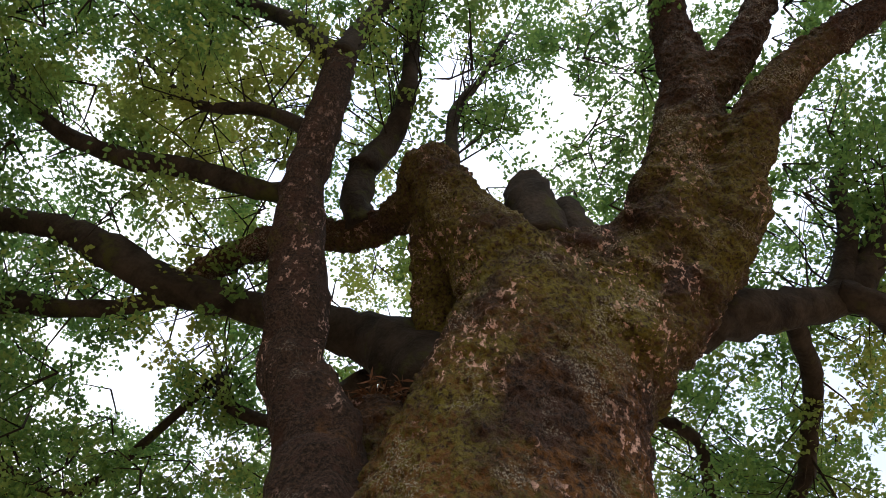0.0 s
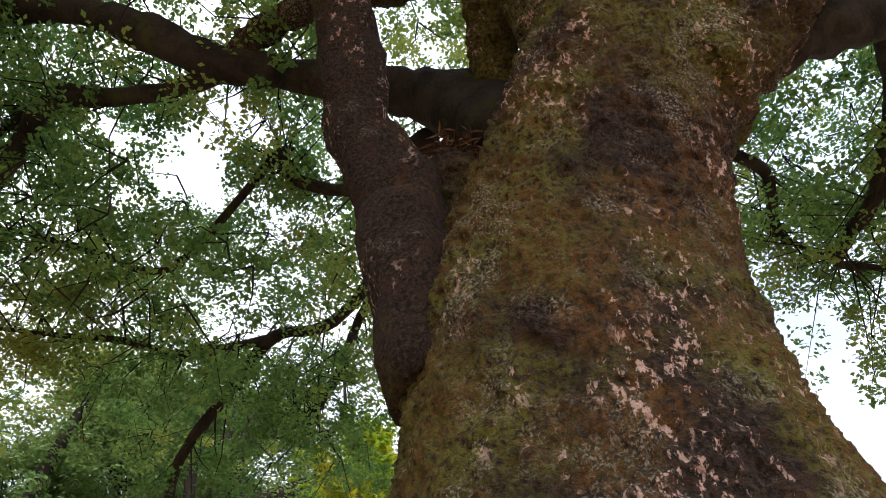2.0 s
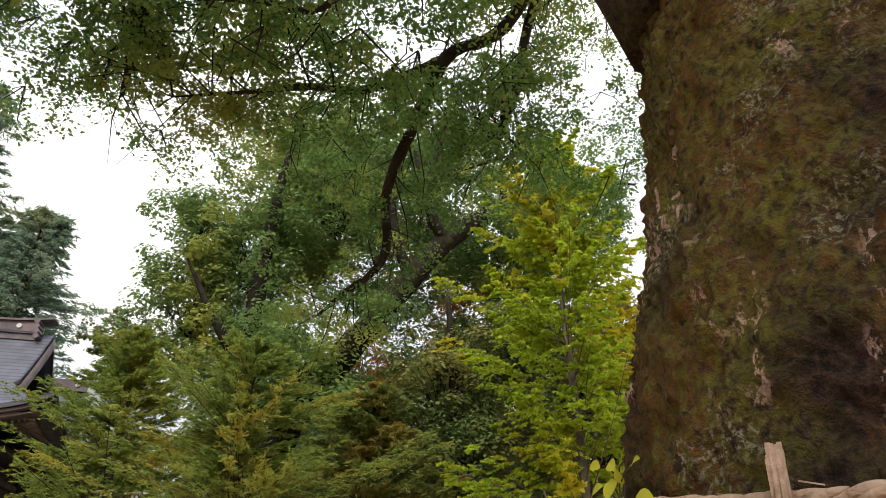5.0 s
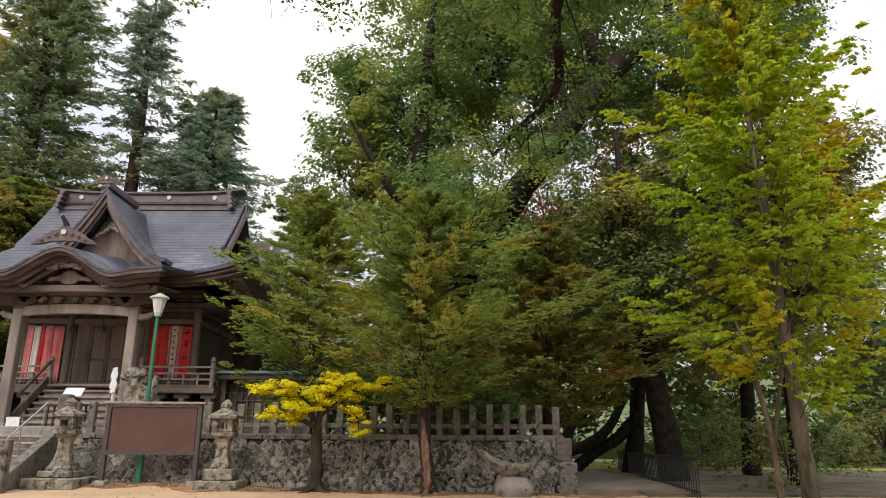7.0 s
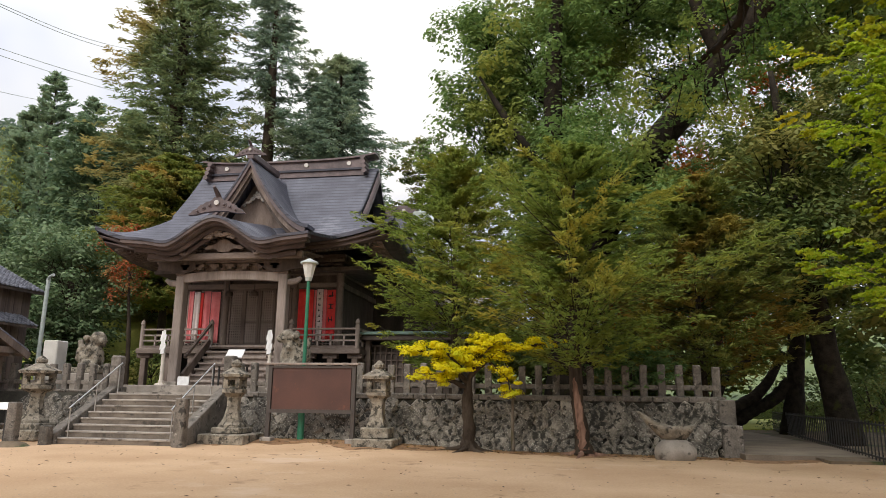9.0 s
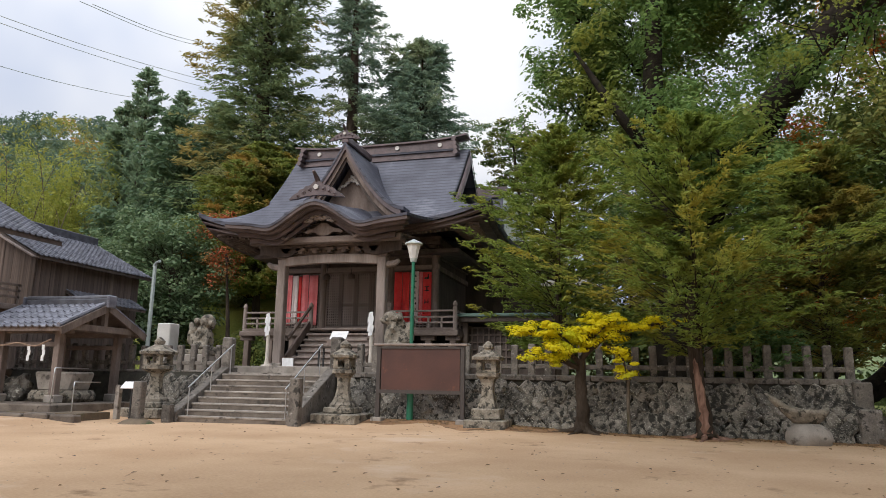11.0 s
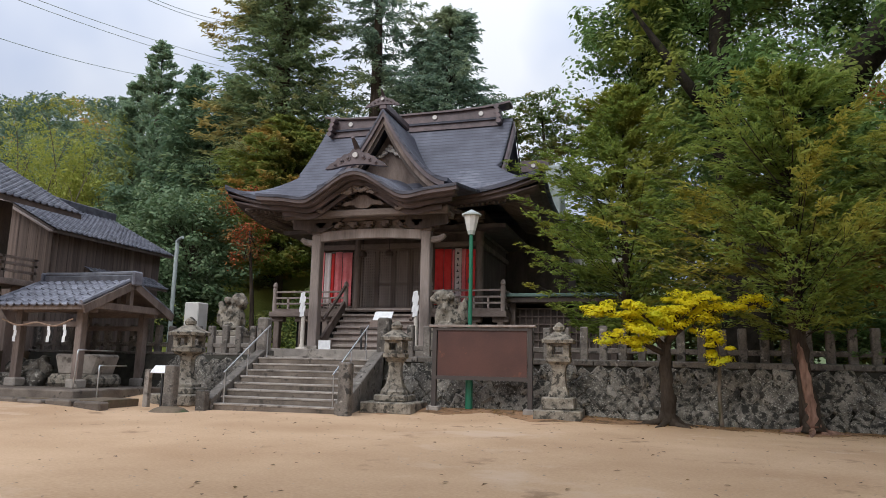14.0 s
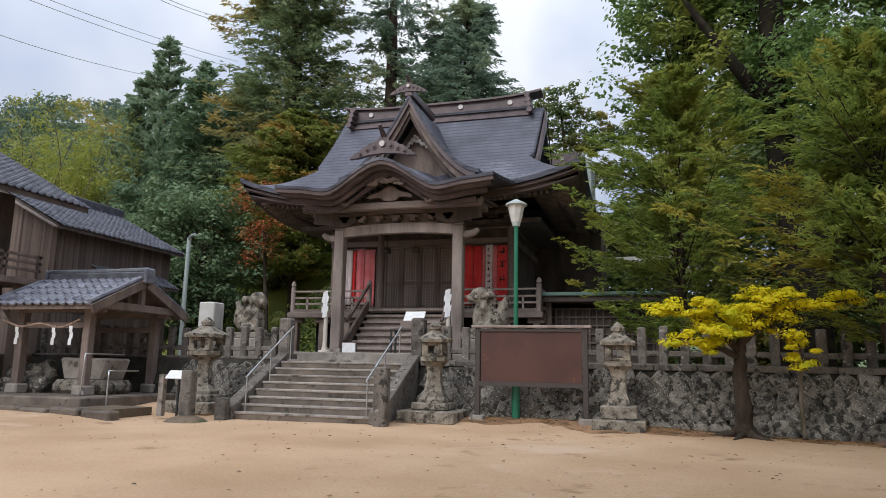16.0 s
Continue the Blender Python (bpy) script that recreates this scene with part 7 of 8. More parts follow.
# ---- guardian lions ----
def guardian_lion(x, y, z0, face, label):
    t = thing("guardian_lion", label, "statue", group="guardian lions")
    bm = bmesh.new()
    m0 = Matrix.Translation((x, y, z0)) @ Matrix.Diagonal((face, 1, 1, 1))

    def blob(px, py, pz, rx, ry, rz, tilt=0):
        bmesh.ops.create_icosphere(bm, subdivisions=3, radius=1, matrix=m0 @ Matrix.Translation((px, py, pz)) @ pose(0, 0, 0, 0, tilt, 0) @ Matrix.Diagonal((rx, ry, rz, 1)))

    blob(-0.16, 0.05, 0.34, 0.34, 0.27, 0.36)
    blob(0.1, 0, 0.58, 0.26, 0.25, 0.4, -18)
    blob(0.2, -0.02, 1.02, 0.26, 0.25, 0.25)
    blob(0.4, -0.05, 0.95, 0.14, 0.16, 0.12)
    for a in range(9):
        blob(0.05 + 0.22 * math.cos(a * 0.7 + 1.2), 0.0 + 0.2 * math.sin(a * 2.1), 0.9 + 0.24 * math.sin(a * 0.7 + 1.2), 0.12, 0.12, 0.12)
    for py in (-0.16, 0.16):
        blob(0.28, py, 0.3, 0.085, 0.085, 0.34)
        blob(0.36, py, 0.06, 0.14, 0.09, 0.07)
        blob(0.02, py * 1.4, 0.14, 0.26, 0.11, 0.15)
    blob(-0.46, 0, 0.55, 0.12, 0.14, 0.34, 14)
    blob(-0.5, 0.05, 0.85, 0.1, 0.1, 0.18, -12)
    for v in bm.verts:
        v.co += (v.co - Vector((x, y, v.co.z))).normalized() * (0.05 * noise.noise(v.co * 7) + 0.04 * noise.noise(v.co * 17)) + Vector((0, 0, 0.03)) * noise.noise(v.co * 9)
    body = part("lion", bm, LANTERN_STONE, t, smooth=False)
    knit = body.modifiers.new("knit", "REMESH")
    knit.mode, knit.voxel_size = "VOXEL", 0.035
    part("plinth", boxed(x - 0.62, y - 0.42, z0 - 0.16, x + 0.62, y + 0.42, z0 + 0.02, bevel=0.02), LANTERN_STONE, t)
    part("pedestal", boxed(x - 0.55, y - 0.5, WALL_TOP - 0.05, x + 0.55, y + 0.5, z0 - 0.16, bevel=0.03), GRANITE, t)


guardian_lion(-9.95, 23.0, 2.2, -1, "mossy grey stone guardian lion facing the steps")
guardian_lion(-17.5, 23.5, 2.2, 1, "mossy grey stone guardian lion near the water pavilion")

# ---- cloth banners, bells and papers at the hall ----
BAN_Y = BF - 0.14


def banner(x0, x1, z0, z1, mt, label, ph):
    t = thing("banner", label, "banner", group="votive banners")
    n = 14

    def fold(u, v):
        x = x0 + (x1 - x0) * u
        return x, BAN_Y - 0.03 * np.sin(u * 9 + ph) * (0.4 + 0.6 * (1 - v)), z0 + (z1 - z0) * v + 0 * u
    u, v = np.meshgrid(np.linspace(0, 1, n), np.linspace(0, 1, 8), indexing="ij")
    x, y, z = fold(u, v)
    p = np.stack([x, y, z], -1).reshape(-1, 3)
    q = p + np.array([0, 0.008, 0])
    i = np.arange(n * 8).reshape(n, 8)
    f = np.stack([i[:-1, :-1], i[1:, :-1], i[1:, 1:], i[:-1, 1:]], -1).reshape(-1, 4)
    b = np.concatenate([i[:, 0], i[-1, 1:], i[-2::-1, -1], i[0, -2:0:-1]])
    e = np.stack([b, np.roll(b, -1)], -1)
    s = np.stack([e[:, 1], e[:, 0], e[:, 0] + len(p), e[:, 1] + len(p)], -1)
    o = from_arrays("cloth", np.concatenate([p, q]), np.concatenate([f, f[:, ::-1] + len(p), s]), mt, t, True)
    part("hanging_rod", boxed(x0 - 0.02, BAN_Y - 0.02, z1 - 0.01, x1 + 0.02, BAN_Y + 0.03, z1 + 0.03), DARK_SHADE_WOOD, t)
    return o


left_x, right_x = CX - 3.2, CX + 1.72
for k, (w, mt, lb) in enumerate(((0.22, PINKRED, "faded red cloth banner"), (0.26, PALECLOTH, "pale pinkish cloth banner with faded writing"), (0.12, RED, "narrow red cloth banner"), (0.3, PINKRED, "faded red cloth banner"), (0.42, PINKRED, "wide faded red cloth banner hanging unevenly"))):
    banner(left_x, left_x + w, 3.5 + 0.05 * (k % 2), 5.68 - 0.03 * (k % 3), mt, lb, k)
    left_x += w + 0.03
rb = []
for k, (w, mt, lb) in enumerate(((0.34, RED, "bright red cloth banner"), (0.3, RED, "bright red cloth banner"), (0.1, PINKRED, "narrow faded red banner"), (0.26, PALECLOTH, "white banner with black brush writing"), (0.14, PINKRED, "faded pink cloth banner strip"), (0.36, RED, "red banner with dark brush writing"))):
    banner(right_x, right_x + w, 3.52 + 0.04 * (k % 2), 5.7 - 0.02 * (k % 3), mt, lb, k + 3)
    rb.append((right_x + w / 2, w))
    right_x += w + 0.02


def brush_marks(x, z_top, n, size, gap, mt, seed):
    """Brush characters too small to read: short strokes in a column."""
    g = random.Random(seed)
    t = thing("banner_writing", "column of dark brush characters on a banner", "writing")
    for k in range(n):
        bm = bmesh.new()
        z = z_top - k * gap
        for s in range(4):
            dx, dz = g.uniform(-0.3, 0.3) * size, g.uniform(-0.4, 0.4) * size
            w, h = (size * 0.8, size * 0.14) if s % 2 else (size * 0.14, size * 0.8)
            box(bm, x + dx * (0.3 if s % 2 else 1) - w / 2, BAN_Y - 0.05, z + dz * (1 if s % 2 else 0.3) - h / 2, x + dx * (0.3 if s % 2 else 1) + w / 2, BAN_Y - 0.044, z + dz * (1 if s % 2 else 0.3) + h / 2)
        part("character", bm, mt, t)


brush_marks(rb[3][0], 5.5, 7, 0.12, 0.23, INK, 1)
brush_marks(rb[5][0], 5.45, 3, 0.24, 0.5, INK, 2)
# suspended bells
for x in (CX - 0.95, CX + 0.15):
    t = thing("bell", "small round temple bell hanging under the porch", "bell", group="porch bells")
    part("body", lathe(bmesh.new(), x, 27.9, ((5.3, 0.02), (5.32, 0.14), (5.42, 0.16), (5.5, 0.12), (5.55, 0.03)), 12), DARK_SHADE_WOOD, t)
    part("cord", cyl(bmesh.new(), x, 27.9, 5.5, 6.3, 0.012, seg=6), IRON, t)


def paper_wand(x, y, z0, label):
    t = thing("paper_wand", label, "paper offering", group="paper wands")
    part("stand", lathe(bmesh.new(), x, y, ((z0, 0.22), (z0 + 0.08, 0.2), (z0 + 0.1, 0.1), (z0 + 0.2, 0.09)), 10), WHITEPOST, t)
    part("stick", cyl(bmesh.new(), x, y, z0, z0 + 1.5, 0.075, 0.06, 10), WHITEPOST, t)
    bm = bmesh.new()
    for sg in (-1, 1):
        for k in range(5):
            a = x + sg * (0.02 + 0.035 * (k % 2))
            v = [bm.verts.new(p) for p in ((a - 0.06, y - 0.09, z0 + 1.95 - 0.16 * k), (a + 0.07, y - 0.12, z0 + 1.99 - 0.16 * k), (a + 0.05, y - 0.1, z0 + 1.8 - 0.16 * k), (a - 0.08, y - 0.085, z0 + 1.76 - 0.16 * k))]
            bm.faces.new(v)
    r = bmesh.ops.extrude_face_region(bm, geom=bm.faces[:])
    bmesh.ops.translate(bm, verts=[v for v in r["geom"] if isinstance(v, bmesh.types.BMVert)], vec=(0, 0.01, 0))
    part("paper", bm, PAPER, t, "folded white zigzag paper")


paper_wand(-15.72, 25.0, 1.66, "white folded paper on a pale post before the porch")
paper_wand(-11.62, 25.0, 1.66, "white folded paper on a pale post beside the stairs")
# offering table with a slanted notice
table = thing("offering_table", "small dark offering table with a slanted paper notice", "table")
for dx in (-0.5, 0.5):
    for dy in (-0.18, 0.18):
        part("leg", boxed(-12.35 + dx - 0.025, 23.6 + dy - 0.025, 1.64, -12.35 + dx + 0.025, 23.6 + dy + 0.025, 2.3), IRON, table)
part("tabletop", boxed(-12.9, 23.38, 2.3, -11.8, 23.82, 2.36, bevel=0.01), DARK_SHADE_WOOD, table)
part("box", boxed(-12.6, 23.45, 2.36, -12.05, 23.78, 2.56, bevel=0.01), WOOD, table)
part("notice", boxed(-0.3, -0.18, -0.01, 0.3, 0.18, 0.01), PAPER, table, "white notice sheet").matrix_basis = pose(-12.2, 23.55, 2.72, 50, 0, 0)
crate = thing("small_notice", "small white notice board standing on the stone base", "notice")
part("sheet", boxed(-15.2, 25.2, 1.66, -14.75, 25.24, 2.0), PAPER, crate)
brd = part("stand", boxed(-15.22, 25.24, 1.66, -14.73, 25.28, 2.02), WOOD, crate)


# ---- tiled roofs ----
def tile_shape(w, ln):
    """One pantile: an S-section, thicker at its lower lip. It lies along +y, width along x."""
    bm = bmesh.new()
    prof = [(-0.5, 0.03), (-0.38, 0.065), (-0.24, 0.03), (0.0, 0.0), (0.28, 0.0), (0.5, 0.025)]
    lo = [bm.verts.new((x * w, 0, z + 0.03)) for x, z in prof]
    hi = [bm.verts.new((x * w, ln, z)) for x, z in prof]
    un = [bm.verts.new((x * w, 0, z - 0.01)) for x, z in prof]
    for k in range(5):
        bm.faces.new((lo[k], lo[k + 1], hi[k + 1], hi[k]))
        bm.faces.new((un[k], un[k + 1], lo[k + 1], lo[k]))
    bmesh.ops.recalc_face_normals(bm, faces=bm.faces)
    return bm


TILE_ME = bpy.data.meshes.new("roof_tile")
tb = tile_shape(0.27, 0.27)
tb.to_mesh(TILE_ME)
tb.free()
TILE_ME.materials.append(TILE)


def tile_field(parent, m, width, length, single, name="tiles"):
    """Tiles over a slope whose lower left corner and axes are m (x along the eave, y up the slope)."""
    nx, ny = int(width / 0.25), int(length / 0.235)
    if single:
        for j in range(ny):
            for i in range(nx):
                shared("roof_tile", TILE_ME, parent, m @ Matrix.Translation(((i + 0.5) * width / nx, j * length / ny, 0.012 * (j % 2))))
        return
    tv = np.array([v.co for v in TILE_ME.vertices])
    tf = np.array([p.vertices[:] for p in TILE_ME.polygons])
    off = np.array([((i + 0.5) * width / nx, j * length / ny, 0) for j in range(ny) for i in range(nx)])
    v = (tv[None] + off[:, None]).reshape(-1, 3)
    f = (tf[None] + (np.arange(len(off)) * len(tv))[:, None, None]).reshape(-1, 4)
    o = from_arrays(name, v, f, TILE, parent)
    o.matrix_basis = m
    tagged(o, kind="stuff")


def slope(origin, along, up):
    """The pose of a slope: x along the eave, y up the slope."""
    a, u = Vector(along).normalized(), Vector(up).normalized()
    n = a.cross(u)
    return Matrix(((a.x, u.x, n.x, origin[0]), (a.y, u.y, n.y, origin[1]), (a.z, u.z, n.z, origin[2]), (0, 0, 0, 1)))


# -- water pavilion --
pav = thing("water_pavilion", "open water pavilion with grey tiled gable roof", "pavilion")
PVX0, PVX1, PVY, PVE, PVR = -22.1, -18.9, 20.4, 2.66, 3.5
part("stone_floor", boxed(-23.4, 18.0, -0.1, -18.4, 22.0, 0.42, bevel=0.03), STEPSTONE, pav)
for x in (-21.6, -19.45):
    for y in (19.15, 21.6):
        part("post_stone", boxed(x - 0.2, y - 0.2, 0.4, x + 0.2, y + 0.2, 0.66, bevel=0.04), GRANITE, pav)
        part("post", boxed(x - 0.11, y - 0.11, 0.64, x + 0.11, y + 0.11, 2.75, bevel=0.015), WOOD, pav)
for y in (19.15, 21.6):
    part("beam", boxed(PVX0 + 0.2, y - 0.08, 2.5, PVX1 - 0.1, y + 0.08, 2.72, bevel=0.01), WOOD_X, pav)
    part("tie", boxed(-21.6, y - 0.05, 2.1, -19.45, y + 0.05, 2.24), WOOD_X, pav)
for x in (-21.6, -19.45, -19.0):
    part("cross_beam", boxed(x - 0.08, 18.9, 2.6, x + 0.08, 21.9, 2.8, bevel=0.01), WOOD, pav)
    part("king_post", boxed(x - 0.07, PVY - 0.07, 2.8, x + 0.07, PVY + 0.07, 3.4), WOOD, pav)
for sg in (-1, 1):
    run, rise = 1.78, PVR - PVE
    bm = bmesh.new()
    a = [bm.verts.new(p) for p in ((PVX0, PVY + sg * run, PVE), (PVX1, PVY + sg * run, PVE), (PVX1, PVY, PVR), (PVX0, PVY, PVR))]
    b = [bm.verts.new((v.co.x, v.co.y, v.co.z - 0.12)) for v in a]
    bm.faces.new(a)
    bm.faces.new(b[::-1])
    for k in range(4):
        bm.faces.new((a[k], b[k], b[(k + 1) % 4], a[(k + 1) % 4]))
    bmesh.ops.recalc_face_normals(bm, faces=bm.faces)
    part("roof_deck", bm, WOOD, pav)
    ln = math.hypot(run, rise)
    if sg < 0:
        tile_field(pav, slope((PVX0, PVY - run - 0.06, PVE - 0.01), (1, 0, 0), (0, run, rise)), PVX1 - PVX0, ln, True)
    else:
        tile_field(pav, slope((PVX1, PVY + run + 0.06, PVE - 0.01), (-1, 0, 0), (0, -run, rise)), PVX1 - PVX0, ln, False)
    for x in (PVX1 + 0.02, PVX0 - 0.02):
        bm = bmesh.new()
        beam(bm, (x, PVY + sg * (run + 0.05), PVE - 0.12), (x, PVY, PVR - 0.1), 0.07, 0.22)
        part("barge_board", bm, WOOD, pav)
        bm = bmesh.new()
        tube(bm, [(x - 0.1, PVY + sg * (run + 0.05), PVE + 0.06, 0.075), (x - 0.1, PVY, PVR + 0.06, 0.075)], 8, 2, 0)
        part("verge_tile", bm, TILE, pav)
part("ridge", boxed(PVX0 - 0.05, PVY - 0.13, PVR - 0.05, PVX1 + 0.05, PVY + 0.13, PVR + 0.2, bevel=0.03), RIDGETILE, pav)
bm = bmesh.new()
tube(bm, [(PVX0 - 0.1, PVY, PVR + 0.24, 0.09), ((PVX0 + PVX1) / 2, PVY, PVR + 0.22, 0.09), (PVX1 + 0.1, PVY, PVR + 0.24, 0.09)], 10, 3, 0)
part("ridge_cap", bm, RIDGETILE, pav)
for x in (PVX0 - 0.1, PVX1 + 0.1):
    part("end_tile", boxed(x - 0.05, PVY - 0.2, PVR - 0.12, x + 0.05, PVY + 0.2, PVR + 0.3, bevel=0.04), TILE, pav)
trough = thing("water_trough", "hollowed granite water trough on a flat stone", "trough")
bm = boxed(-20.9, 19.75, 0.75, -19.3, 20.6, 1.35, bevel=0.06)
for v in bm.verts:
    if v.co.z < 1.0:
        v.co.x = -20.1 + (v.co.x + 20.1) * 0.78
part("bowl", bm, GRANITE, trough)
part("foot_stone", boxed(-20.9, 19.5, 0.4, -19.2, 20.7, 0.78, bevel=0.12), LANTERN_STONE, trough)
rocks = thing("rock_pile", "pile of dark grey garden rocks beside the trough", "rocks")
for k in range(11):
    bm = bmesh.new()
    bmesh.ops.create_icosphere(bm, subdivisions=2, radius=1, matrix=Matrix.Translation((-22.6 + 0.27 * (k % 6) + 0.1 * (k // 6), 19.6 + 0.35 * (k // 6), 0.55 + 0.4 * (k // 6))) @ pose(0, 0, 0, k * 40, k * 25, k * 70) @ Matrix.Diagonal((0.36, 0.24, 0.2, 1)))
    for v in bm.verts:
        v.co += Vector((0.1, 0.1, 0.1)) * noise.noise(v.co * 3)
    part("rock", bm, STONE, rocks)
for k, x in enumerate((-21.5, -20.3, -19.75)):
    t = thing("paper_streamer", "white zigzag paper streamer hanging from a straw cord", "paper streamer", group="pavilion streamers")
    bm = bmesh.new()
    for j in range(3):
        box(bm, x - 0.05 + 0.03 * (j % 2), 18.86, 1.98 - 0.16 * j, x + 0.05 + 0.03 * (j % 2), 18.87, 2.14 - 0.16 * j)
    part("paper", bm, PAPER, t)
cord = thing("hanging_rope", "thin straw cord strung between the pavilion posts", "cord")
limb(cord, [(-22.0, 18.87, 2.3, 0.025), (-21.4, 18.87, 2.12, 0.025), (-20.75, 18.87, 2.2, 0.025), (-20.1, 18.87, 2.1, 0.025), (-19.5, 18.87, 2.3, 0.025)], ROPE, "strand", 6, 0)
pipe = thing("pipe_rail", "thin grey pipe barrier beside the pavilion", "rail")
for rows in ([(-19.0, 18.6, 0.4, 0.02), (-18.95, 18.6, 1.45, 0.02)], [(-18.95, 18.6, 1.45, 0.02), (-18.95, 19.9, 1.45, 0.02)], [(-18.2, 18.6, 0.15, 0.02), (-18.2, 18.6, 1.05, 0.02)], [(-18.2, 18.6, 1.05, 0.02), (-18.2, 19.6, 1.05, 0.02)]):
    limb(pipe, rows, STEEL, "pipe", 6, 0)
kerb = thing("kerb", "low rough stone kerb before the pavilion", "kerb", kind="structure")
for k in range(9):
    part("kerb_stone", boxed(-24.6 + 0.85 * k, 17.35 + 0.03 * (k % 3), -0.1, -23.8 + 0.85 * k, 17.75, 0.2 + 0.03 * (k % 2), bevel=0.04), STEPSTONE, kerb)
part("kerb_floor", boxed(-26, 17.7, -0.1, -17.2, 19.0, 0.22), EARTH, kerb)
pillar = thing("stone_pillar", "pale square inscribed stone pillar behind the fence", "pillar")
part("shaft", boxed(-19.2, 23.2, 1.35, -18.65, 23.75, 3.15, bevel=0.03), PLASTER, pillar)

# -- long plank-walled hall --
hall = thing("plank_hall", "long old plank-walled hall with dark tiled roof", "hall")
HX, HY0, HY1, HE, HR, HRX = -25.9, 24.0, 30.3, 6.05, 7.75, -29.0
part("body", boxed(HRX - 3.6, HY0, 1.3, HX, HY1 - 0.4, HE + 0.1), DARK_SHADE_WOOD, hall)
PLANK = bpy.data.meshes.new("plank")
kb = box(bmesh.new(), -0.115, 0, 0, 0.115, 0.03, 1)
kb.to_mesh(PLANK)
kb.free()
PLANK.materials.append(BOARDWALL)
for k in range(25):
    shared("plank", PLANK, hall, Matrix.Translation((HX + 0.032 + 0.006 * (k % 2), HY0 + 0.12 + k * 0.24, 1.4)) @ pose(0, 0, 0, 0, 0, 90) @ Matrix.Diagonal((1, 1, HE - 1.4, 1)))
for k in range(14):
    shared("plank", PLANK, hall, Matrix.Translation((HX - 0.12 - k * 0.24, HY0 - 0.032 - 0.006 * (k % 2), 1.4)) @ Matrix.Diagonal((1, 1, HE - 1.4 + 0.47 * min(k * 0.24, 3.0), 1)))
for sg in (-1, 1):
    run, rise = 3.6, HR - HE + 0.1
    bm = bmesh.new()
    a = [bm.verts.new(p) for p in ((HRX + sg * run, HY0 - 0.5, HE - 0.1), (HRX + sg * run, HY1, HE - 0.1), (HRX, HY1, HR), (HRX, HY0 - 0.5, HR))]
    b = [bm.verts.new((v.co.x, v.co.y, v.co.z - 0.14)) for v in a]
    bm.faces.new(a)
    bm.faces.new(b[::-1])
    for k in range(4):
        bm.faces.new((a[k], b[k], b[(k + 1) % 4], a[(k + 1) % 4]))
    bmesh.ops.recalc_face_normals(bm, faces=bm.faces)
    part("roof_deck", bm, DARK_SHADE_WOOD, hall)
ln = math.hypot(3.6, HR - HE + 0.1)
tile_field(hall, slope((HRX + 3.65, HY0 - 0.5, HE - 0.11), (0, 1, 0), (-3.6, 0, HR - HE + 0.1)), HY1 - HY0 + 0.5, ln, False)
part("ridge", boxed(HRX - 0.2, HY0 - 0.5, HR - 0.05, HRX + 0.2, HY1, HR + 0.35, bevel=0.04), RIDGETILE, hall)
bm = bmesh.new()
beam(bm, (HRX + 3.6, HY0 - 0.52, HE - 0.22), (HRX, HY0 - 0.52, HR - 0.12), 0.3, 0.06)
part("barge_board", bm, POSTWOOD, hall)
bm = bmesh.new()
a = [bm.verts.new(p) for p in ((HX + 0.9, 25.6, 4.3), (HX + 0.9, 29.6, 4.3), (HX, 29.6, 4.8), (HX, 25.6, 4.8))]
b = [bm.verts.new((v.co.x, v.co.y, v.co.z - 0.1)) for v in a]
bm.faces.new(a)
bm.faces.new(b[::-1])
for k in range(4):
    bm.faces.new((a[k], b[k], b[(k + 1) % 4], a[(k + 1) % 4]))
bmesh.ops.recalc_face_normals(bm, faces=bm.faces)
part("pent_roof", bm, WOOD, hall)
tile_field(hall, slope((HX + 0.93, 25.6, 4.3), (0, 1, 0), (-0.9, 0, 0.5)), 4.0, 1.02, False)

# -- gatehouse at the edge of the court --
gate = thing("gatehouse", "dark timber gatehouse with railed gallery and tiled roof", "gatehouse")
GX1, GY1, GE = -22.8, 22.1, 6.05
part("upper_room", boxed(-28.5, 15.6, 3.7, -24.6, 21.0, 6.3), DARK_SHADE_WOOD, gate)
part("gallery_floor", boxed(-29, 15.0, 3.45, -23.4, 21.3, 3.65, bevel=0.02), WOOD_X, gate)
for z in (3.72, 3.95, 4.15):
    part("gallery_rail", boxed(-23.57, 15.0, z + 0.15, -23.48, 21.25, z + 0.23), WOOD, gate)
for k in range(6):
    part("baluster", boxed(-23.57, 15.1 + 1.2 * k, 3.65, -23.48, 15.19 + 1.2 * k, 4.38), WOOD, gate)
for y in (15.8, 20.9):
    for x in (-27.6, -23.75):
        part("gate_post", boxed(x - 0.2, y - 0.2, -0.1, x + 0.2, y + 0.2, 3.5, bevel=0.03), WOOD, gate)
        bm = bmesh.new()
        beam(bm, (x, y - 0.05, 2.3), (x - 0.9, y - 0.05, 3.2), 0.16, 0.16)
        part("brace", bm, WOOD, gate)
part("gate_wall", boxed(-27.4, 17.0, -0.1, -24.2, 20.6, 3.5), DARK_SHADE_WOOD, gate)
bm = bmesh.new()
a = [bm.verts.new(p) for p in ((GX1, 14.2, GE), (GX1, GY1, GE), (GX1 - 4.2, GY1, GE + 2.2), (GX1 - 4.2, 14.2, GE + 2.2))]
b = [bm.verts.new((v.co.x, v.co.y, v.co.z - 0.16)) for v in a]
bm.faces.new(a)
bm.faces.new(b[::-1])
for k in range(4):
    bm.faces.new((a[k], b[k], b[(k + 1) % 4], a[(k + 1) % 4]))
bmesh.ops.recalc_face_normals(bm, faces=bm.faces)
part("roof_deck", bm, DARK_SHADE_WOOD, gate)
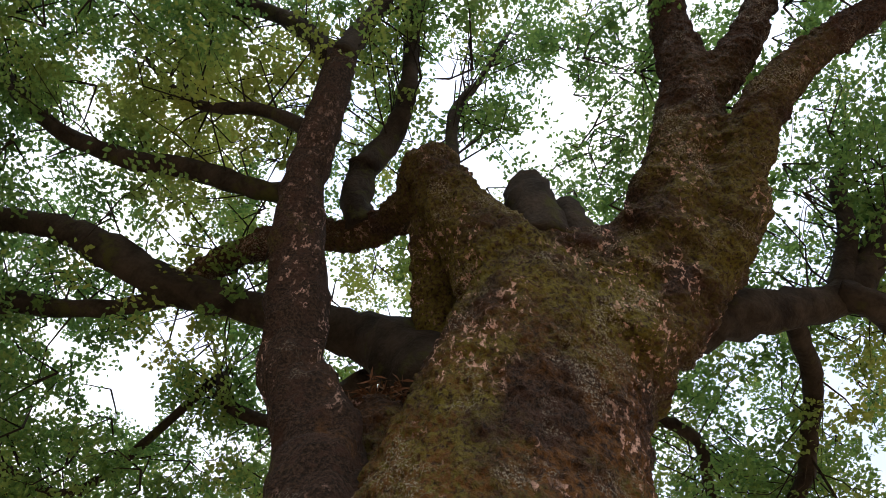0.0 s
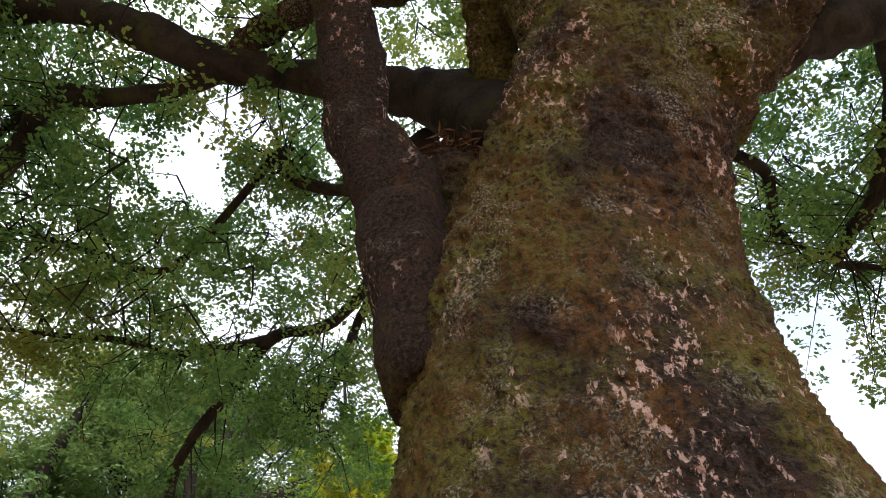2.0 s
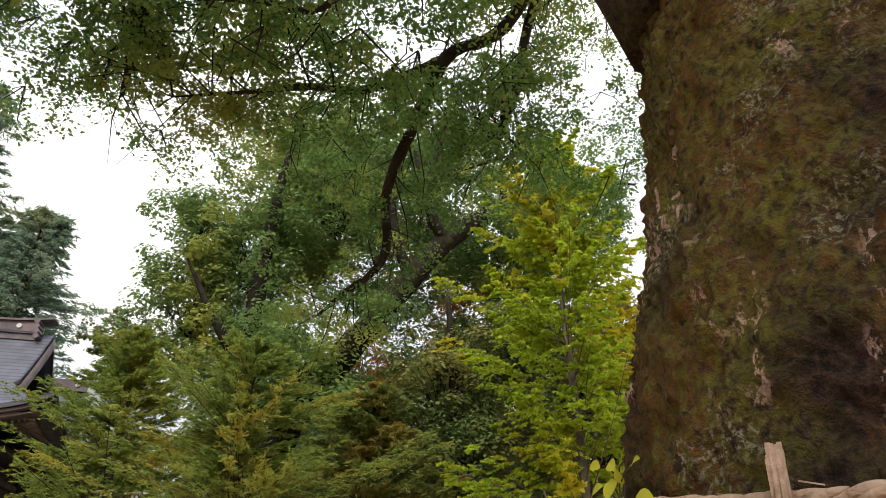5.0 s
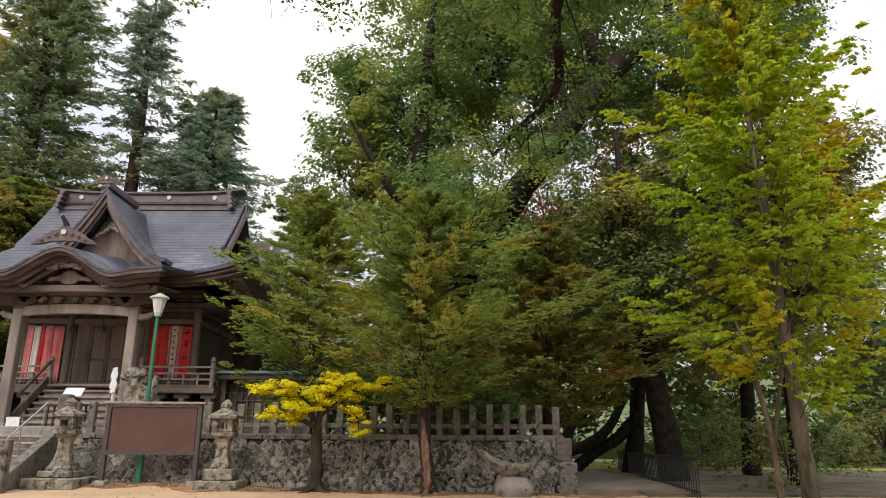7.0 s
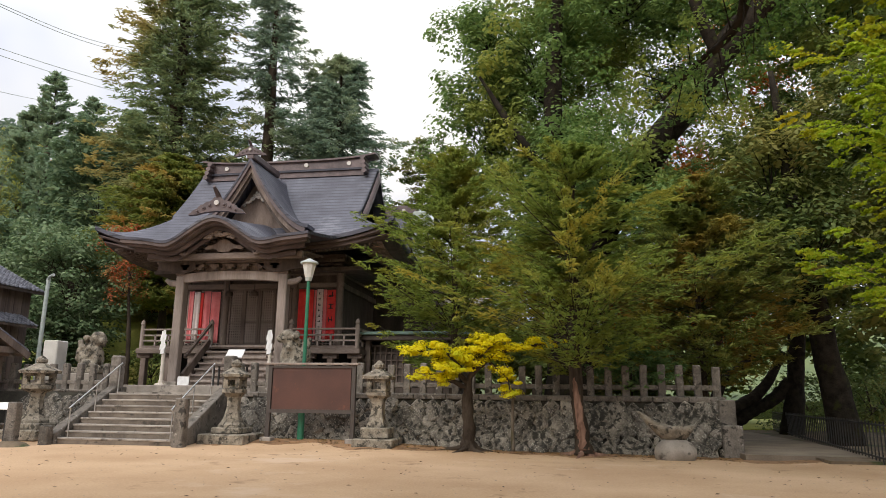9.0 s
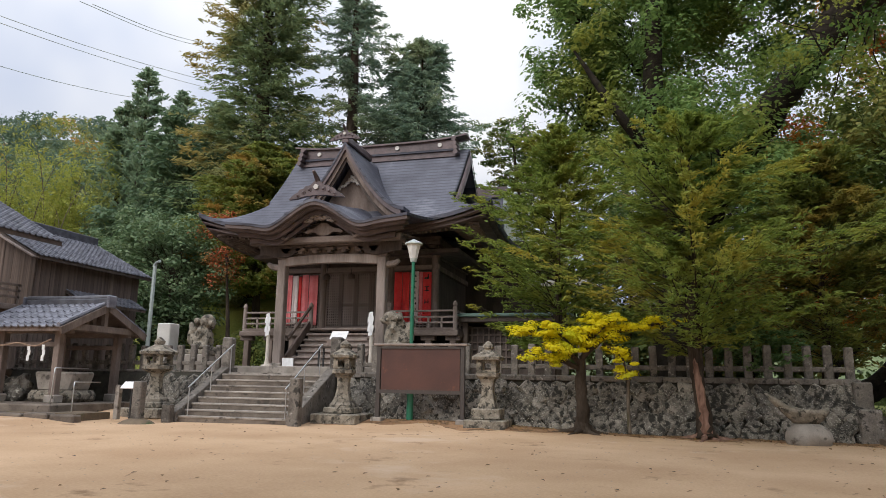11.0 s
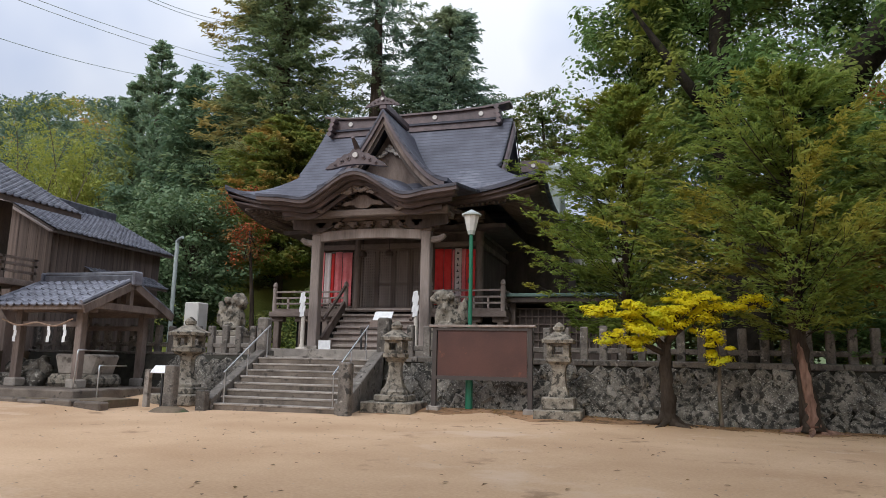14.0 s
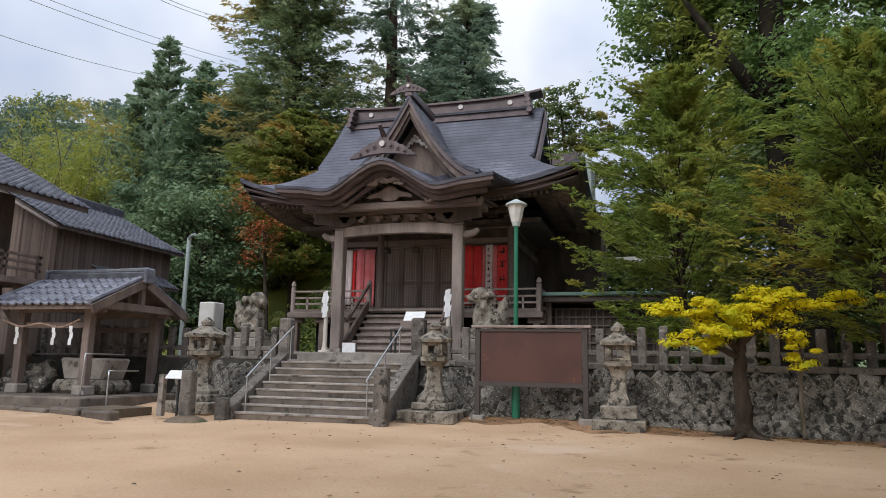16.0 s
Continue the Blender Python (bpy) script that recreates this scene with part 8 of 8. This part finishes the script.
tile_field(gate, slope((GX1 + 0.05, 14.2, GE + 0.0), (0, 1, 0), (-4.2, 0, 2.2)), GY1 - 14.2, 4.74, False)
part("ridge", boxed(GX1 - 4.4, 14.2, GE + 2.15, GX1 - 4.0, GY1, GE + 2.5, bevel=0.04), TILE, gate)
part("round_window", cyl(bmesh.new(), 0, 0, -0.03, 0.03, 0.32, seg=20), PLASTER, gate, "round pale plaster disc").matrix_basis = pose(-24.55, 19.4, 5.2, 0, 90, 0)
box_o = thing("orange_box", "orange-red painted box at the foot of the gatehouse", "box")
part("body", boxed(-23.5, 18.6, 0.2, -22.7, 19.3, 1.1, bevel=0.02), ORANGE, box_o)
part("lid", boxed(-23.55, 18.55, 1.1, -22.65, 19.35, 1.16, bevel=0.01), ORANGE, box_o)

# slim pale pole behind the pavilion
pole = thing("light_pole", "slim pale green-grey light pole", "lamp")
part("pole", cyl(bmesh.new(), -24.1, 28.85, 1.3, 6.4, 0.1, 0.085, 10), GREYPOLE, pole)
bm = bmesh.new()
tube(bm, [(-24.1, 28.85, 6.3, 0.06), (-23.95, 28.7, 6.42, 0.05), (-23.5, 28.4, 6.45, 0.07)], 8, 3, 0)
part("lamp_arm", bm, GREYPOLE, pole)

# small lattice building right of the hall
annex = thing("lattice_annex", "low lattice-walled annex with green copper roof", "annex")
part("body", boxed(-9.2, 29.0, 1.4, -5.4, 31.5, 3.4), DARK_SHADE_WOOD, annex)
part("roof", boxed(-9.5, 28.2, 3.75, -4.9, 32.0, 3.88, bevel=0.03), GREENROOF, annex)
part("eave", boxed(-9.4, 28.3, 3.55, -5.0, 31.9, 3.75, bevel=0.02), DARK_SHADE_WOOD, annex)
bm = bmesh.new()
for k in range(17):
    box(bm, -9.15 + 0.23 * k, 28.93, 1.9, -9.1 + 0.23 * k, 28.97, 3.4)
for k in range(6):
    box(bm, -9.2, 28.92, 1.9 + 0.29 * k, -5.4, 28.96, 1.95 + 0.29 * k)
part("lattice", bm, WOOD, annex)
for x in (-9.1, -5.5):
    part("post", boxed(x - 0.1, 28.6, 1.4, x + 0.1, 28.8, 3.6), WOOD, annex)
stair_roof = thing("white_eave", "far white-edged eave past the corner of the hall", "roof")
part("board", boxed(-7.8, 36.2, 6.16, -4.6, 36.5, 6.3), PLASTER, stair_roof)
for k in range(17):
    part("rafter_end", boxed(-7.75 + 0.19 * k, 36.14, 6.0, -7.65 + 0.19 * k, 36.5, 6.15), PLASTER, stair_roof)

# iron fence along the path
iron = thing("iron_fence", "low black iron fence along the gravel path", "fence")
n = 60
for k in range(n):
    f = k / (n - 1)
    x, y = 5.6 + 2.4 * f, 18.9 + 18 * f
    part("bar", boxed(x - 0.012, y - 0.012, 0.0, x + 0.012, y + 0.012, 0.95), IRON, iron)
for z in (0.15, 0.88):
    bm = bmesh.new()
    beam(bm, (5.6, 18.9, z), (8.0, 36.9, z), 0.04, 0.04)
    part("rail", bm, IRON, iron)
bough = thing("fallen_bough", "dark bent bough leaning over the path fence", "branch")
limb(bough, [(3.5, 33.0, 0.8, 0.3), (5.2, 33.0, 1.0, 0.26), (6.6, 33.0, 1.8, 0.22), (7.6, 33.0, 3.4, 0.16)], LIMB, "bough", 10, 0.12)

# power lines
WIRES = (((-74.7, 59.4, 36.9), (-81.9, 86.3, 45.1)), ((-71.9, 60.0, 41.1), (-73.5, 91.6, 48.7)), ((-70.5, 61.2, 41.6), (-72.3, 92.1, 49.6)), ((-61.4, 68.6, 44.2), (-68.6, 92.2, 54.1)), ((-60.6, 69.1, 44.4), (-68.0, 92.3, 54.7)))
for a, b in WIRES:
    wire = thing("power_line", "thin grey overhead power line", "cable", group="overhead power lines")
    a, b = Vector(a), Vector(b)
    rows = []
    for f in (-0.6, 0.0, 0.5, 1.0, 1.3):
        p = a + (b - a) * f
        rows.append((p.x, p.y, p.z - 0.25 * (1 - (2 * f - 1) ** 2), 0.045))
    part("cable", tube(bmesh.new(), rows, 4, 5, 0), GREYPOLE, wire)

# fallen leaves and twigs on the court
gl = np.random.default_rng(91)
lx, ly = gl.uniform(-19, 8, 480), gl.uniform(4, 20.8, 480)
fl = np.stack([lx, ly, ground_height(lx, ly) + 0.012], -1)
tagged(leaves("fallen_leaves", fl, 0.07, leafy("fallen_leaf", (0.07, 0.035, 0.015), (0.2, 0.11, 0.03), None, 0.0), None, 92, 3.0, 0.6), "scattered brown fallen leaves on the sand", "leaves", kind="stuff")
px_, py_ = gl.uniform(-19, 8, 2500), gl.uniform(4, 20.8, 2500)
tagged(leaves("pebbles", np.stack([px_, py_, ground_height(px_, py_) + 0.008], -1), 0.035, surf("pebble", (0.3, 0.22, 0.15), (0.5, 0.4, 0.3), 9, 0.9, 0), None, 93, 3.0, 0.9), "small pebbles scattered on the sand", "pebbles", kind="stuff")
lb = np.stack([gl.uniform(-10.5, 3.0, 2600), 21.25 - np.abs(gl.normal(0, 0.55, 2600)), np.zeros(2600)], -1)
lb[:, 2] = ground_height(lb[:, 0], lb[:, 1]) + 0.015
tagged(leaves("leaf_litter", lb, 0.06, leafy("litter_leaf", (0.1, 0.05, 0.02), (0.34, 0.2, 0.05), None, 0.0), None, 94, 2.0, 0.6), "brown and yellow leaf litter along the wall foot", "leaves", kind="stuff")

# ---- pieces of the stone wall ----
lay_stones(-11.3, WALL_X1 - 0.1, 101)
lay_stones(-18.6, -15.5, 102)
for k in range(15):
    shared("coping", COPING, retaining, pose(-10.9 + 0.95 * k, WALL_Y1 + 0.2, WALL_TOP - 0.03, 0, 0, 0) @ Matrix.Diagonal((0.93, 1, 1, 1)))
corner_post(WALL_X1 - 0.12, 21.45, 0.75, 0.5)
corner_post(WALL_X1 - 0.16, 21.7, 1.4, 0.42)
